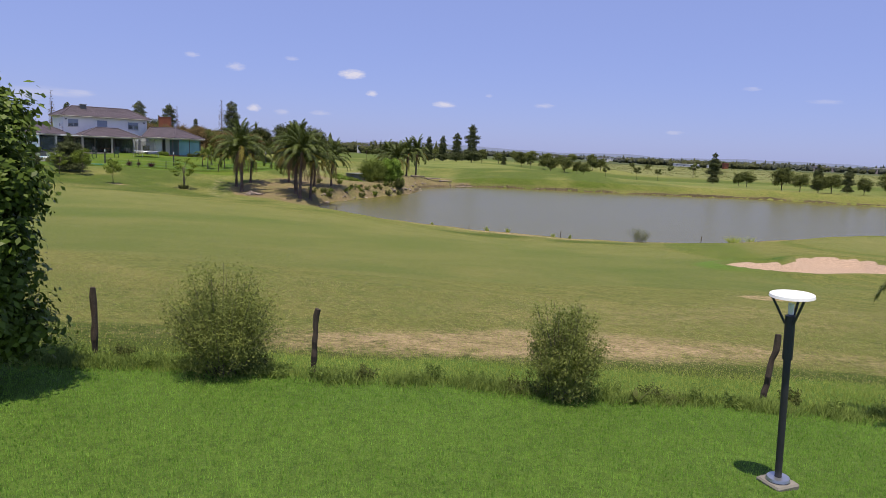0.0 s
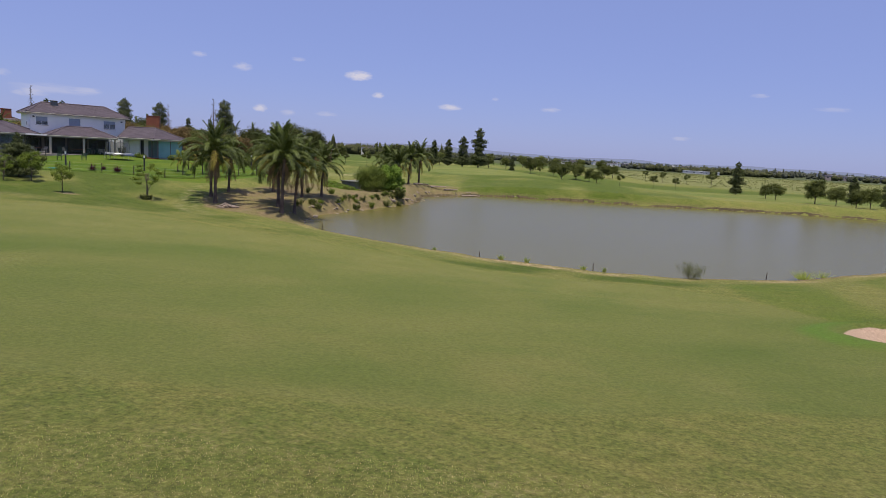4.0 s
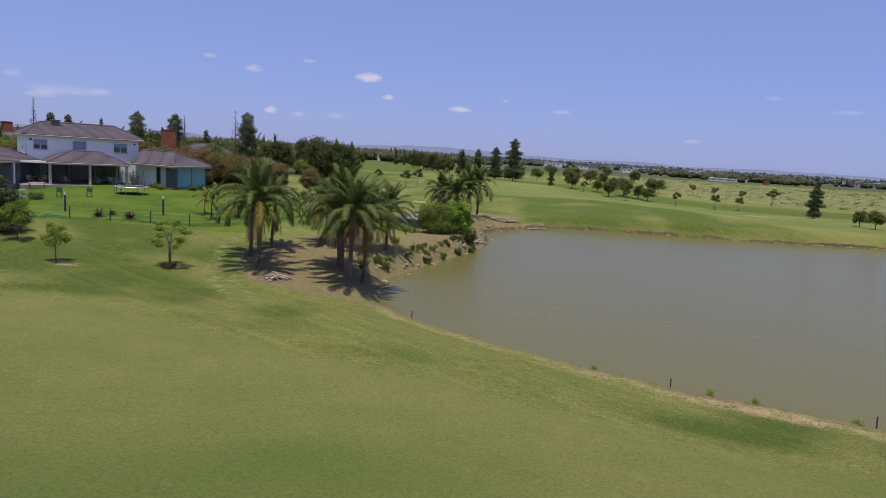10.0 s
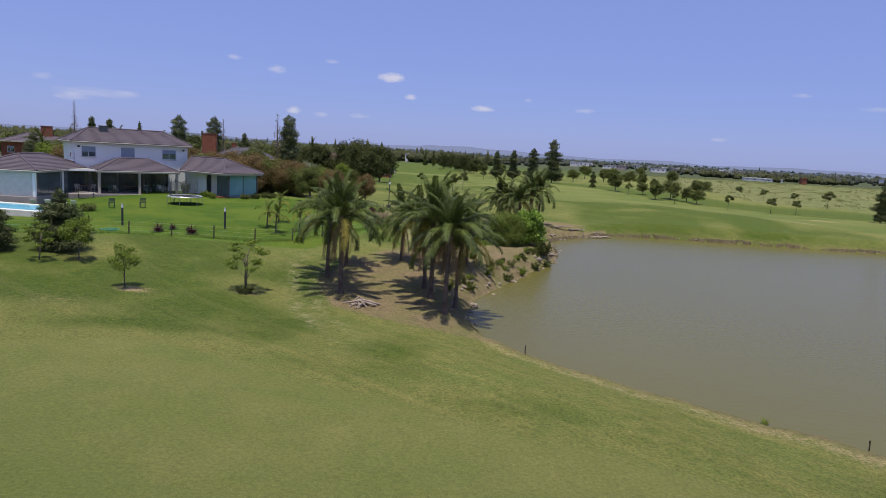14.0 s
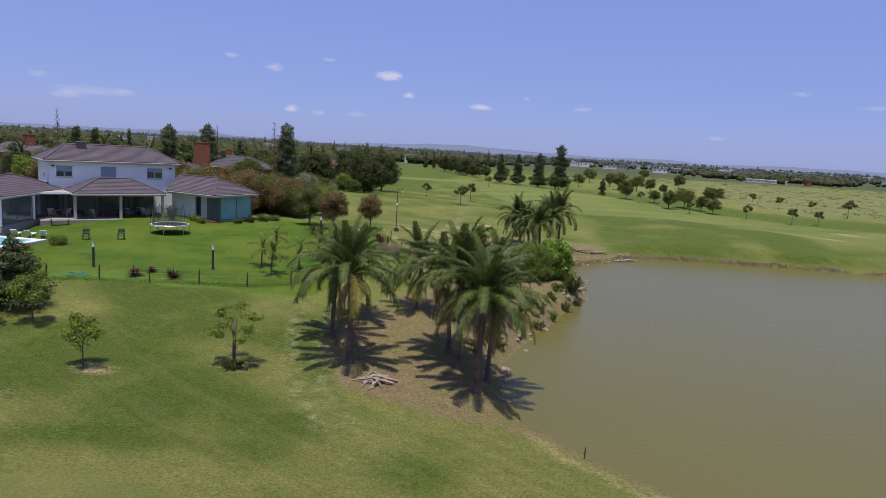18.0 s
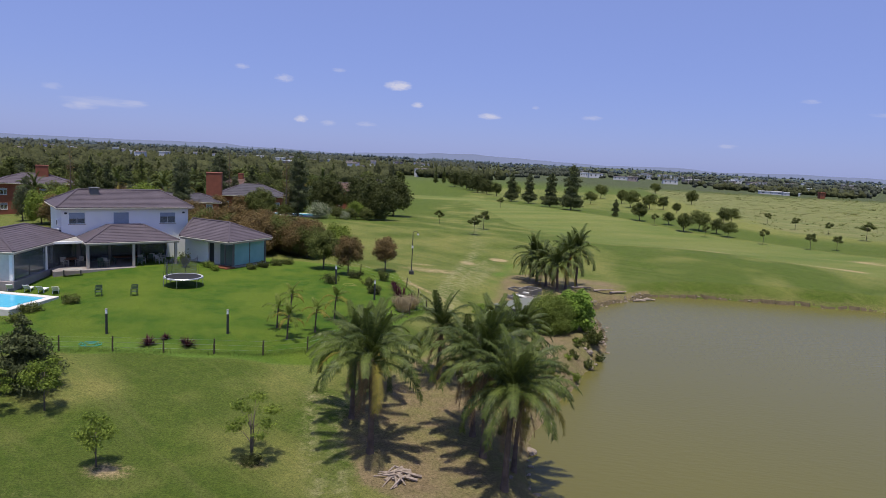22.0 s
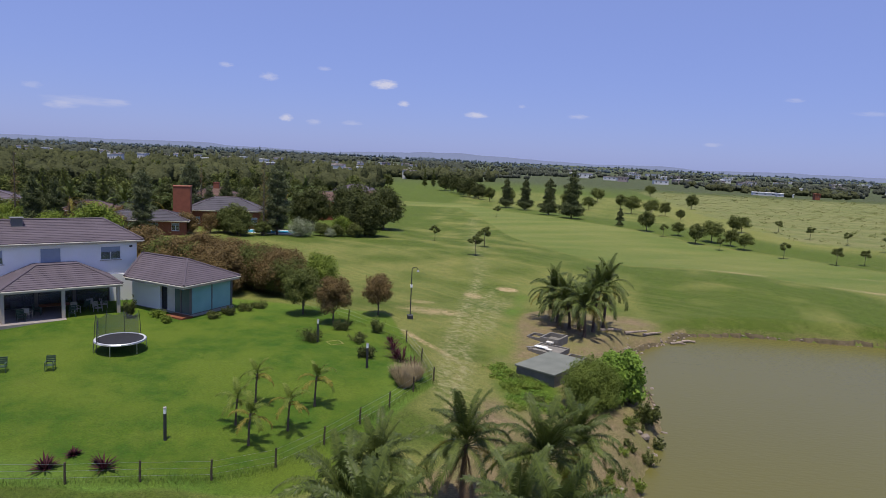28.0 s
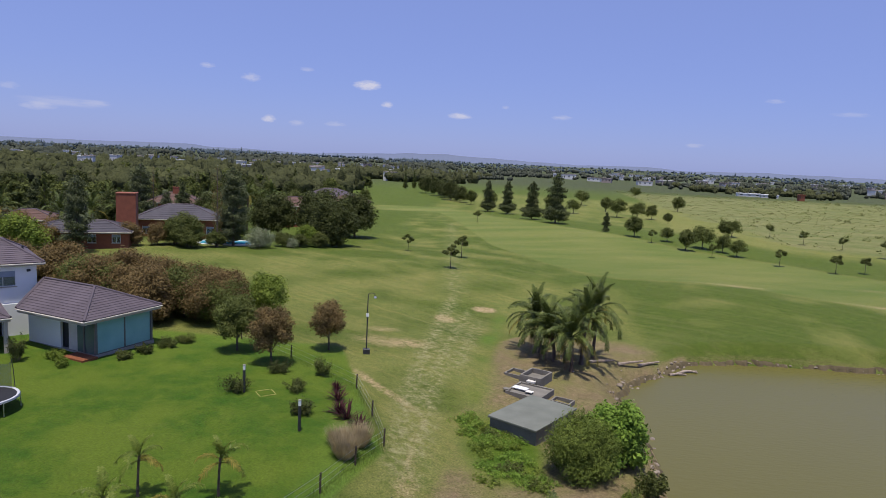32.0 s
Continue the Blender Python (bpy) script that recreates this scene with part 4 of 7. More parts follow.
def hip_roof(parent, m, x0, y0, x1, y1, z, rise, courses, name="roof", fascia=0.22, ridge_axis="x", inset=None, mat_=None, hips=(1, 1)):
    """A hipped roof over a rectangle, in the frame m of the house."""
    base = new(name)
    base.parent = parent
    base.matrix_basis = m
    base.empty_display_size = 0.1
    w, d = x1 - x0, y1 - y0
    if ridge_axis == "x":
        i = inset if inset is not None else d / 2
        ra, rb = Vector((x0 + i * hips[0], (y0 + y1) / 2, z + rise)), Vector((x1 - i * hips[1], (y0 + y1) / 2, z + rise))
    else:
        i = inset if inset is not None else w / 2
        ra, rb = Vector(((x0 + x1) / 2, y0 + i * hips[0], z + rise)), Vector(((x0 + x1) / 2, y1 - i * hips[1], z + rise))
    A, B, C, D = Vector((x0, y0, z)), Vector((x1, y0, z)), Vector((x1, y1, z)), Vector((x0, y1, z))
    if ridge_axis == "x":
        planes = [(A, B, rb, ra), (C, D, ra, rb), (B, C, rb, rb), (D, A, ra, ra)]
        hipl = [(A, ra), (B, rb), (C, rb), (D, ra), (ra, rb)]
    else:
        planes = [(B, C, rb, ra), (D, A, ra, rb), (A, B, ra, ra), (C, D, rb, rb)]
        hipl = [(A, ra), (B, ra), (C, rb), (D, rb), (ra, rb)]
    for p in planes:
        roof_plane(base, *p, courses, mat_)
    up = Vector((0, 0, 0.06))
    for p, q in hipl:
        ridge_cap(base, p + up, q + up)
    bm = bmesh.new()
    box(bm, x0 + 0.03, y0 + 0.03, z - fascia, x1 - 0.03, y0 + 0.16, z - 0.02)
    box(bm, x0 + 0.03, y1 - 0.16, z - fascia, x1 - 0.03, y1 - 0.03, z - 0.02)
    box(bm, x0 + 0.03, y0 + 0.16, z - fascia, x0 + 0.16, y1 - 0.16, z - 0.02)
    box(bm, x1 - 0.16, y0 + 0.16, z - fascia, x1 - 0.03, y1 - 0.16, z - 0.02)
    part("fascia", bm, M_FASCIA, base)
    for q in ((x0 - 0.08, y0 - 0.08, x1 + 0.08, y0 + 0.02), (x0 - 0.08, y1 - 0.02, x1 + 0.08, y1 + 0.08), (x0 - 0.08, y0 + 0.021, x0 + 0.02, y1 - 0.021), (x1 - 0.02, y0 + 0.021, x1 + 0.08, y1 - 0.021)):
        part("gutter", boxm(q[0], q[1], z - 0.11, q[2], q[3], z - 0.025, 0.015), M_GUTTER, base, "metal gutter, paled for the sunlit eave edge")
    part("soffit", boxm(x0 + 0.17, y0 + 0.17, z - 0.1, x1 - 0.17, y1 - 0.17, z - 0.04), M_PLASTER, base)
    return base


def wall_with_holes(x0, x1, z0, z1, y0, y1, holes):
    """A wall along x, holes as (xa, xb, za, zb) cut right through it."""
    bm = bmesh.new()
    xs = sorted({x0, x1, *[h[0] for h in holes], *[h[1] for h in holes]})
    zs = sorted({z0, z1, *[h[2] for h in holes], *[h[3] for h in holes]})
    for a, b in zip(xs, xs[1:]):
        run = None
        for c, d in zip(zs, zs[1:]):
            mx, mz = (a + b) / 2, (c + d) / 2
            if any(h[0] < mx < h[1] and h[2] < mz < h[3] for h in holes):
                continue
            box(bm, a, y0, c, b, y1, d)
    bmesh.ops.remove_doubles(bm, verts=bm.verts, dist=1e-4)
    return bm


def window(parent, xa, xb, za, zb, y, blind=0.0, panes=2, m=None, frame_mat=None):
    w = new("window")
    w.parent = parent
    w.empty_display_size = 0.1
    if m:
        w.matrix_basis = m
    bm = bmesh.new()
    f = 0.06
    box(bm, xa, y, za, xb, y + 0.08, za + f)
    box(bm, xa, y, zb - f, xb, y + 0.08, zb)
    box(bm, xa, y, za + f, xa + f, y + 0.08, zb - f)
    box(bm, xb - f, y, za + f, xb, y + 0.08, zb - f)
    for k in range(1, panes):
        xm = xa + (xb - xa) * k / panes
        box(bm, xm - 0.025, y + 0.01, za + f, xm + 0.025, y + 0.07, zb - f)
    part("frame", bm, frame_mat or M_WHITE, w)
    for k in range(panes):
        p = part("pane", boxm(xa + f + (xb - xa - 2 * f) * k / panes, y + 0.035, za + f, xa + f + (xb - xa - 2 * f) * (k + 1) / panes, y + 0.045, zb - f), M_GLASS, w)
    if blind:
        part("roller_blind", boxm(xa + f, y - 0.012, zb - f - (zb - za - 2 * f) * blind, xb - f, y + 0.012, zb - f), M_BLIND, w)
    part("sill", boxm(xa - 0.06, y - 0.16, za - 0.06, xb + 0.06, y, za), M_FASCIA, w)
    return w


def build_house():
    H = house
    EZ = 6.05
    # upper storey
    wins = [(2.3, 3.95, 4.2, 5.5), (6.75, 8.45, 3.95, 5.5), (11.75, 13.55, 4.15, 5.45)]
    part("wall", wall_with_holes(1.6, 15.0, 2.75, EZ - 0.1, 0.5, 0.72, wins), M_PLASTER, H)
    part("wall", boxm(14.78, 0.722, 2.75, 15.0, 8.0, EZ - 0.1), M_PLASTER, H)
    part("wall", boxm(1.6, 0.722, 2.75, 1.82, 8.0, EZ - 0.1), M_PLASTER, H)
    part("wall", boxm(1.6, 8.0, 0, 15.0, 8.22, EZ - 0.1), M_PLASTER, H)
    part("upper_floor", boxm(1.6, 0.73, 2.62, 15.0, 8.0, 2.748), M_PLASTER, H)
    window(H, *wins[0], 0.56, 0.55)
    window(H, *wins[1], 0.56, 0.97)
    window(H, *wins[2], 0.56, 0.4)
    hip_roof(H, Matrix.Identity(4), 1.1, 0, 15.5, 8.6, EZ, 1.65, 14, inset=2.7)
    ch = new("chimney")
    ch.parent = H
    part("flue", boxm(4.9, 3.0, 6.6, 5.8, 3.7, 8.0, 0.03), M_FRAME, ch)
    part("cap", boxm(4.8, 2.9, 8.002, 5.9, 3.8, 8.1, 0.02), M_FRAME, ch)
    part("vent_pipe", boxm(14.35, 3.0, 6.4, 14.5, 3.15, 7.1), M_DARK, H)
    for x in (2.0, 14.4):
        lamp = new("flood_light")
        lamp.parent = H
        part("bracket", boxm(x - 0.04, 0.32, 5.4, x + 0.04, 0.498, 5.46), M_DARK, lamp)
        part("head", boxm(x - 0.14, 0.2, 5.32, x + 0.14, 0.318, 5.52, 0.03), M_DARK, lamp)
    for z in (3.0, 4.0):
        ac = new("air_conditioner")
        ac.parent = H
        part("casing", boxm(1.26, 0.8, z, 1.598, 1.65, z + 0.7, 0.03), M_WHITE, ac)
        part("fan_grille", boxm(1.24, 0.9, z + 0.1, 1.258, 1.4, z + 0.6), M_DARK, ac)
    # ground storey: side walls, glazed back wall of the porch
    part("wall", boxm(14.78, 0.5, 0, 15.0, 8.0, 2.618), M_PLASTER, H)
    part("wall", boxm(0.5, 0.5, 0, 0.72, 8.0, 2.618), M_PLASTER, H)
    part("wall", boxm(12.45, 0.28, 0, 15.0, 0.496, 2.745), M_PLASTER, H)
    bays = [(0.9, 3.0), (3.4, 6.2), (6.5, 9.3), (9.6, 12.4)]
    holes = [(a, b, 0.05, 2.35) for a, b in bays]
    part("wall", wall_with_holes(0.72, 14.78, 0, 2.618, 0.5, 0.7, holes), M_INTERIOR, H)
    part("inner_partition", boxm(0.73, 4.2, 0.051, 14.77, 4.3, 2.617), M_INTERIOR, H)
    for a, b in bays:
        window(H, a, b, 0.06, 2.35, 0.56, 0, 3, None, M_DARK)
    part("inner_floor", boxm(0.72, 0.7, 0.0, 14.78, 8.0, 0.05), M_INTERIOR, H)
    part("porch_floor", boxm(0.0, -5.3, -0.5, 13.2, 0.5, 0.06, 0.02), M_TILEFLOOR, H)
    part("beam", boxm(-0.2, -3.6, 2.62, 3.0, -3.3, 2.85), M_PLASTER, H, "white concrete edge beam")
    part("flat_roof", boxm(-0.2, -3.299, 2.62, 3.0, 0.49, 2.8), M_CONC, H)
    # porch roof
    pr = new("porch_roof")
    pr.parent = H
    x0, x1, y0, y1, ez, tz = 3.0, 12.4, -4.95, 0.5, 2.8, 4.15
    A, B = Vector((x0, y0, ez)), Vector((x1, y0, ez))
    C, D = Vector((9.6, y1, tz)), Vector((6.4, y1, tz))
    E_, F = Vector((x1, y1, ez)), Vector((x0, y1, ez))
    T0, T1 = Vector((6.2, -1.0, tz)), Vector((9.6, -1.0, tz))
    roof_plane(pr, A, B, T1, T0, 11)
    roof_plane(pr, B, E_, Vector((9.6, y1, tz)), T1, 11)
    roof_plane(pr, F, A, T0, Vector((6.2, y1, tz)), 11)
    part("roof_top", boxm(6.2, -1.0, tz - 0.1, 9.6, y1, tz + 0.03), M_ROOF, pr)
    up = Vector((0, 0, 0.06))
    ridge_cap(pr, A + up, T0 + up)
    ridge_cap(pr, B + up, T1 + up)
    ridge_cap(pr, T0 + up, T1 + up)
    bm = bmesh.new()
    box(bm, x0, y0, ez - 0.26, x1, y0 + 0.14, ez - 0.01)
    box(bm, x0, y0 + 0.14, ez - 0.26, x0 + 0.14, y1, ez - 0.01)
    box(bm, x1 - 0.14, y0 + 0.14, ez - 0.26, x1, y1, ez - 0.01)
    part("fascia", bm, M_FASCIA, pr)
    for q in ((x0 - 0.08, y0 - 0.08, x1 + 0.08, y0 + 0.02), (x0 - 0.08, y0 + 0.021, x0 + 0.02, y1), (x1 - 0.02, y0 + 0.021, x1 + 0.08, y1)):
        part("gutter", boxm(q[0], q[1], ez - 0.11, q[2], q[3], ez - 0.02, 0.015), M_GUTTER, pr, "metal gutter, paled for the sunlit eave edge")
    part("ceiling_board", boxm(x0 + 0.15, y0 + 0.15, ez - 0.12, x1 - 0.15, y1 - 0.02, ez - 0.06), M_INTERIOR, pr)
    for x in (3.25, 7.7, 12.1):
        part("porch_post", boxm(x - 0.14, y0 + 0.2, 0.062, x + 0.14, y0 + 0.48, ez - 0.27, 0.02), M_FASCIA, H)
    # annexe turned out to one side
    ma = house.matrix_basis.inverted() @ pose(-47.71, 114.26, HZ, 0, 0, HA + 25.7)
    W, D, E = 7.1, 7.5, 3.03
    hip_roof(H, ma, 0, 0, W, D, E, 1.65, 13, "annexe_roof", 0.3, "y", 3.29, hips=(1, -0.52))
    an = new("annexe")
    an.parent = H
    an.matrix_basis = ma
    bx, by = 1.35, 0.55
    part("wall", boxm(bx, 4.4, 0, bx + 0.2, D + 0.6, E - 0.11), M_PLASTER, an)
    part("wall", boxm(bx + 0.201, D + 0.4, 0, W - 0.4, D + 0.6, E - 0.11), M_PLASTER, an)
    part("inner_wall", boxm(bx + 0.21, 4.6, 0, W - 0.7, 4.7, E - 0.11), M_INTERIOR, an)
    part("floor_slab", boxm(bx - 0.05, by - 0.05, -0.6, W - 0.35, D + 0.6, 0.1), M_CONC, an)
    for x, y in ((bx, by), (W - 0.6, by), (bx, 1.75), (W - 0.6, D)):
        part("corner_post", boxm(x, y, 0.102, x + 0.16, y + 0.16, E - 0.112), M_FRAME, an)
    span = (W - 0.6 - bx - 0.16) / 2
    for k in range(2):
        a = bx + 0.17 + k * span
        gl = new("glazed_panel")
        gl.parent = an
        bm = bmesh.new()
        for q in ((a, a + 0.05), (a + span - 0.07, a + span - 0.02)):
            box(bm, q[0], by + 0.04, 0.1, q[1], by + 0.12, E - 0.12)
        box(bm, a + 0.05, by + 0.04, 0.1, a + span - 0.07, by + 0.12, 0.18)
        part("frame", bm, M_FRAME, gl)
        part("pane", boxm(a + 0.05, by + 0.07, 0.18, a + span - 0.07, by + 0.09, E - 0.12), M_TEAL, gl, "pale teal blind behind glass")
    for y0_, y1_, mt, lb in ((by + 0.17, 1.74, M_TEALDARK, "grey-green tinted glass"), (1.92, 2.6, M_TEALDARK, "grey-green tinted glass"), (2.61, 3.55, M_COPING, "pale curtain behind glass")):
        part("side_pane", boxm(bx + 0.07, y0_, 0.12, bx + 0.09, y1_, E - 0.12), mt, an, lb)
    # Dark sheet across the open doorway stands for the shade inside.
    part("open_door", boxm(bx + 0.3, 3.57, 0.11, bx + 0.34, 4.38, E - 0.12), M_DARK, an)
    part("side_wall", boxm(W - 0.58, by + 0.17, 0.1, W - 0.42, D - 0.01, E - 0.12), M_TEAL, an)
    dk = new("deck")
    dk.parent = H
    dk.matrix_basis = ma
    for k in range(8):
        part("plank", boxm(0.05 + k * 0.155, 0.3, 0.0, 0.05 + k * 0.155 + 0.145, 2.5, 0.09, 0.008), M_DECK, dk)
    part("edge_board", boxm(-0.01, 0.24, -0.35, 0.04, 2.56, 0.085), M_DECK, dk)
    part("edge_board", boxm(0.041, 0.24, -0.35, 1.3, 0.29, 0.085), M_DECK, dk)
    # open wing on the other side
    mw = Matrix.Translation((-3.7, -9.75, 0)) @ Euler((0, 0, radians(-33))).to_matrix().to_4x4()
    hip_roof(H, mw, -7.5, 0, 0, 13, 2.85, 1.5, 12, "wing_roof", 0.26, "y", 3.75)
    wg = new("open_wing")
    wg.parent = H
    wg.matrix_basis = mw
    for y in (0.35, 6.5):
        part("porch_post", boxm(-0.65, y, 0.062, -0.35, y + 0.3, 2.58, 0.02), M_PLASTER, wg)
    part("porch_post", boxm(-7.1, 0.35, 0.062, -6.8, 0.65, 2.58, 0.02), M_PLASTER, wg)
    for y0_, y1_ in ((0.66, 3.5), (3.56, 6.49), (6.81, 9.5), (9.56, 12.3)):
        part("glass_wall", boxm(-0.52, y0_, 0.06, -0.49, y1_, 2.58), M_GLASS, wg)
        part("mullion", boxm(-0.54, y1_ + 0.001, 0.06, -0.47, y1_ + 0.05, 2.58), M_DARK, wg)
    part("roller_blind", boxm(-6.79, 0.48, 0.06, -0.66, 0.51, 2.58), M_COPING, wg, "cream roller blind")
    part("porch_floor", boxm(-7.3, 0.2, -0.9, -0.2, 12.6, 0.04, 0.02), M_TILEFLOOR, wg)
    part("back_wall", boxm(-7.3, 12.4, 0.05, -0.5, 12.6, 2.7), M_INTERIOR, wg)
    part("side_wall", boxm(-7.3, 2.0, 0.05, -7.1, 12.39, 2.7), M_INTERIOR, wg)


build_house()


def chair(m, label="dark green slatted garden chair on the lawn", material=None, name="garden_chair", group="garden chairs"):
    c = empty(name, m, label, "chair", group)
    mt = material or M_DARK
    for k in range(4):
        part("seat_slat", boxm(-0.28, -0.25 + k * 0.13, 0.38, 0.28, -0.14 + k * 0.13, 0.41), mt, c)
    for k in range(4):
        part("back_slat", boxm(-0.28, 0.28 + k * 0.03, 0.5 + k * 0.12, 0.28, 0.31 + k * 0.03, 0.6 + k * 0.12), mt, c)
    for x in (-0.27, 0.23):
        part("leg", boxm(x, -0.27, 0, x + 0.04, -0.23, 0.62), mt, c)
        part("leg", boxm(x, 0.22, 0, x + 0.04, 0.27, 0.95), mt, c)
        part("armrest", boxm(x - 0.02, -0.29, 0.62, x + 0.06, 0.24, 0.65), mt, c)
    return c


def on_ground(x, y, rz=0, dz=0.0):
    return pose(x, y, gz(x, y) + dz, 0, 0, rz)


M_GREENCHAIR = mat("chair_green", (0.05, 0.09, 0.06), (0.03, 0.05, 0.035), 0.5, 3, 30, 0.05)
ch0 = chair(on_ground(-53.5, 99.5, 25), material=M_GREENCHAIR)
copy_thing(ch0, on_ground(-50.5, 100.1, 20))
hm = house.matrix_basis
for lx, ly, rz in ((4.6, -4.3, 10), (8.4, -4.5, -15), (6.0, -2.6, 80), (9.8, -2.4, 200)):
    tagged(copy_thing(ch0, hm @ pose(lx, ly, 0.06, 0, 0, rz)), "dark slatted chair standing on the porch", group="porch chairs")


M_CANE = mat("pale_cane", (0.5, 0.47, 0.42), (0.36, 0.33, 0.29), 0.7, 3, 40, 0.2)
ch1 = chair(hm @ pose(10.6, -3.6, 0.06, 0, 0, 35), "pale cane armchair under the porch", M_CANE, "porch_armchair", "pale porch armchairs")
for lx, ly, rz in ((11.4, -2.3, 80), (10.2, -1.6, 190), (5.2, -3.4, 140), (1.4, -2.6, 20), (2.8, -2.4, 300), (8.9, -3.2, 20)):
    copy_thing(ch1, hm @ pose(lx, ly, 0.06, 0, 0, rz))


def table(m, label, w, d, h, top, leg, name="garden_table"):
    t = empty(name, m, label, "table")
    part("tabletop", boxm(-w / 2, -d / 2, h - 0.05, w / 2, d / 2, h, 0.015), top, t)
    for x in (-w / 2 + 0.06, w / 2 - 0.12):
        for y in (-d / 2 + 0.06, d / 2 - 0.12):
            part("leg", boxm(x, y, 0, x + 0.06, y + 0.06, h - 0.051), leg, t)
    return t


table(on_ground(-61.0, 107.0, 30), "grey metal garden table on the lawn by the porch", 1.7, 0.8, 0.72, M_CONC, M_DARK)
table(hm @ pose(7.4, -2.2, 0.06), "long wooden dining table under the porch", 2.4, 1.0, 0.75, M_DECK, M_DARK, "dining_table")
table(hm @ pose(2.0, -1.8, 0.06), "square wooden table under the flat roof", 1.2, 1.2, 0.75, M_DECK, M_DARK, "dining_table")


def trampoline():
    t = empty("trampoline", on_ground(-48.3, 105.0, 20), "round garden trampoline with black mat, pale edge pad and safety net", "trampoline")
    R, h = 1.78, 0.86
    n = 40
    geo = tube_geo([(R * math.cos(2 * math.pi * i / n), R * math.sin(2 * math.pi * i / n), h) for i in range(n + 1)], [0.05] * (n + 1), 6)
    mesh_ob("rim", pydata("rim", *geo), M_STEEL, t)
    vs = [(0, 0, h - 0.04)] + [(1.65 * math.cos(2 * math.pi * i / n), 1.65 * math.sin(2 * math.pi * i / n), h) for i in range(n)]
    mesh_ob("jumping_mat", pydata("jumping_mat", vs, [(0, 1 + i, 1 + (i + 1) % n) for i in range(n)]), M_BLACKRUBBER, t)
    vs, fs = [], []
    for i in range(n):
        a = 2 * math.pi * i / n
        for r, z in ((1.64, h + 0.02), (1.67, h + 0.05), (1.78, h + 0.05), (1.83, h - 0.06)):
            vs.append((r * math.cos(a), r * math.sin(a), z))
    for i in range(n):
        for k in range(3):
            j = (i + 1) % n
            fs.append((i * 4 + k, i * 4 + k + 1, j * 4 + k + 1, j * 4 + k))
    mesh_ob("edge_pad", pydata("edge_pad", vs, fs), M_PAD, t, "pale grey edge pad")
    for i in range(6):
        a = 2 * math.pi * i / 6 + 0.3
        c, s = math.cos(a), math.sin(a)
        part_ = pydata("leg", *tube_geo([(R * 1.02 * c, R * 1.02 * s, 0), (R * 1.02 * c, R * 1.02 * s, h)], [0.03, 0.03], 6))
        mesh_ob("leg", part_, M_STEEL, t)
    # net hung on leaning poles round the back half
    net = bpy.data.materials.new("net_mesh")
    net.use_nodes = True
    nb = net.node_tree.nodes["Principled BSDF"]
    nb.inputs["Base Color"].default_value = (0.09, 0.1, 0.1, 1)
    nb.inputs["Alpha"].default_value = 0.5
    nb.inputs["Roughness"].default_value = 0.9
    A = [math.pi * (0.02 + 0.96 * i / 20) + 0.75 for i in range(21)]
    top = [1.75 - 0.28 * math.sin(math.pi * ((i % 5) / 5)) for i in range(21)]
    vs = [(1.62 * math.cos(a), 1.62 * math.sin(a), h + 0.08) for a in A] + [(1.62 * math.cos(a), 1.62 * math.sin(a), h + z) for a, z in zip(A, top)]
    mesh_ob("safety_net", pydata("safety_net", vs, [(i, i + 1, 22 + i, 21 + i) for i in range(20)]), net, t)
    for i in (0, 5, 10, 15, 20):
        a = A[i]
        mesh_ob("net_pole", pydata("net_pole", *tube_geo([(1.84 * math.cos(a), 1.84 * math.sin(a), 0.2), (1.74 * math.cos(a), 1.74 * math.sin(a), h + 1.2), (1.64 * math.cos(a), 1.64 * math.sin(a), h + 1.9)], [0.022] * 3, 6)), M_DARK, t)


trampoline()


def bollard(x, y):
    b = empty("bollard_lamp", on_ground(x, y), "tall black garden bollard lamp with a pale top on the lawn", "lamp", "garden bollard lamps")
    bm = bmesh.new()
    bmesh.ops.create_cone(bm, cap_ends=True, segments=14, radius1=0.09, radius2=0.09, depth=1.55, matrix=Matrix.Translation((0, 0, 0.775)))
    part("post", bm, M_DARK, b, smooth=False)
    bm = bmesh.new()
    bmesh.ops.create_cone(bm, cap_ends=True, segments=14, radius1=0.085, radius2=0.085, depth=0.3, matrix=Matrix.Translation((0, 0, 1.702)))
    part("diffuser", bm, M_WHITE, b, "pale frosted diffuser")
    bm = bmesh.new()
    bmesh.ops.create_cone(bm, cap_ends=True, segments=14, radius1=0.1, radius2=0.09, depth=0.06, matrix=Matrix.Translation((0, 0, 1.884)))
    part("cap", bm, M_CONC, b)


for p in ((-46.6, 89.5), (-38.4, 92.0), (-29.6, 105.5), (-34.6, 110.4)):
    bollard(*p)


# ---- swimming pool ----
def pool(x, y, rz, w, d, label, z=None, category="pool"):
    p = empty("swimming_pool", on_ground(x, y, rz) if z is None else pose(x, y, z, 0, 0, rz), label, category)
    for nm, q in (("coping", (-w / 2 - 0.7, -d / 2 - 0.7, w / 2 + 0.7, -d / 2)), ("coping", (-w / 2 - 0.7, d / 2, w / 2 + 0.7, d / 2 + 0.7)), ("coping", (-w / 2 - 0.7, -d / 2, -w / 2, d / 2)), ("coping", (w / 2, -d / 2, w / 2 + 0.7, d / 2))):
        part(nm, boxm(q[0], q[1], -0.8, q[2], q[3], 0.12, 0.02), M_COPING, p)
    part("water", boxm(-w / 2, -d / 2, -0.6, w / 2, d / 2, 0.06), M_POOL, p, "clear turquoise water")
    return p


pool(-62.0, 96.2, -4, 9.0, 4.2, "turquoise garden pool with pale stone coping", gz(-57, 98) + 0.1)


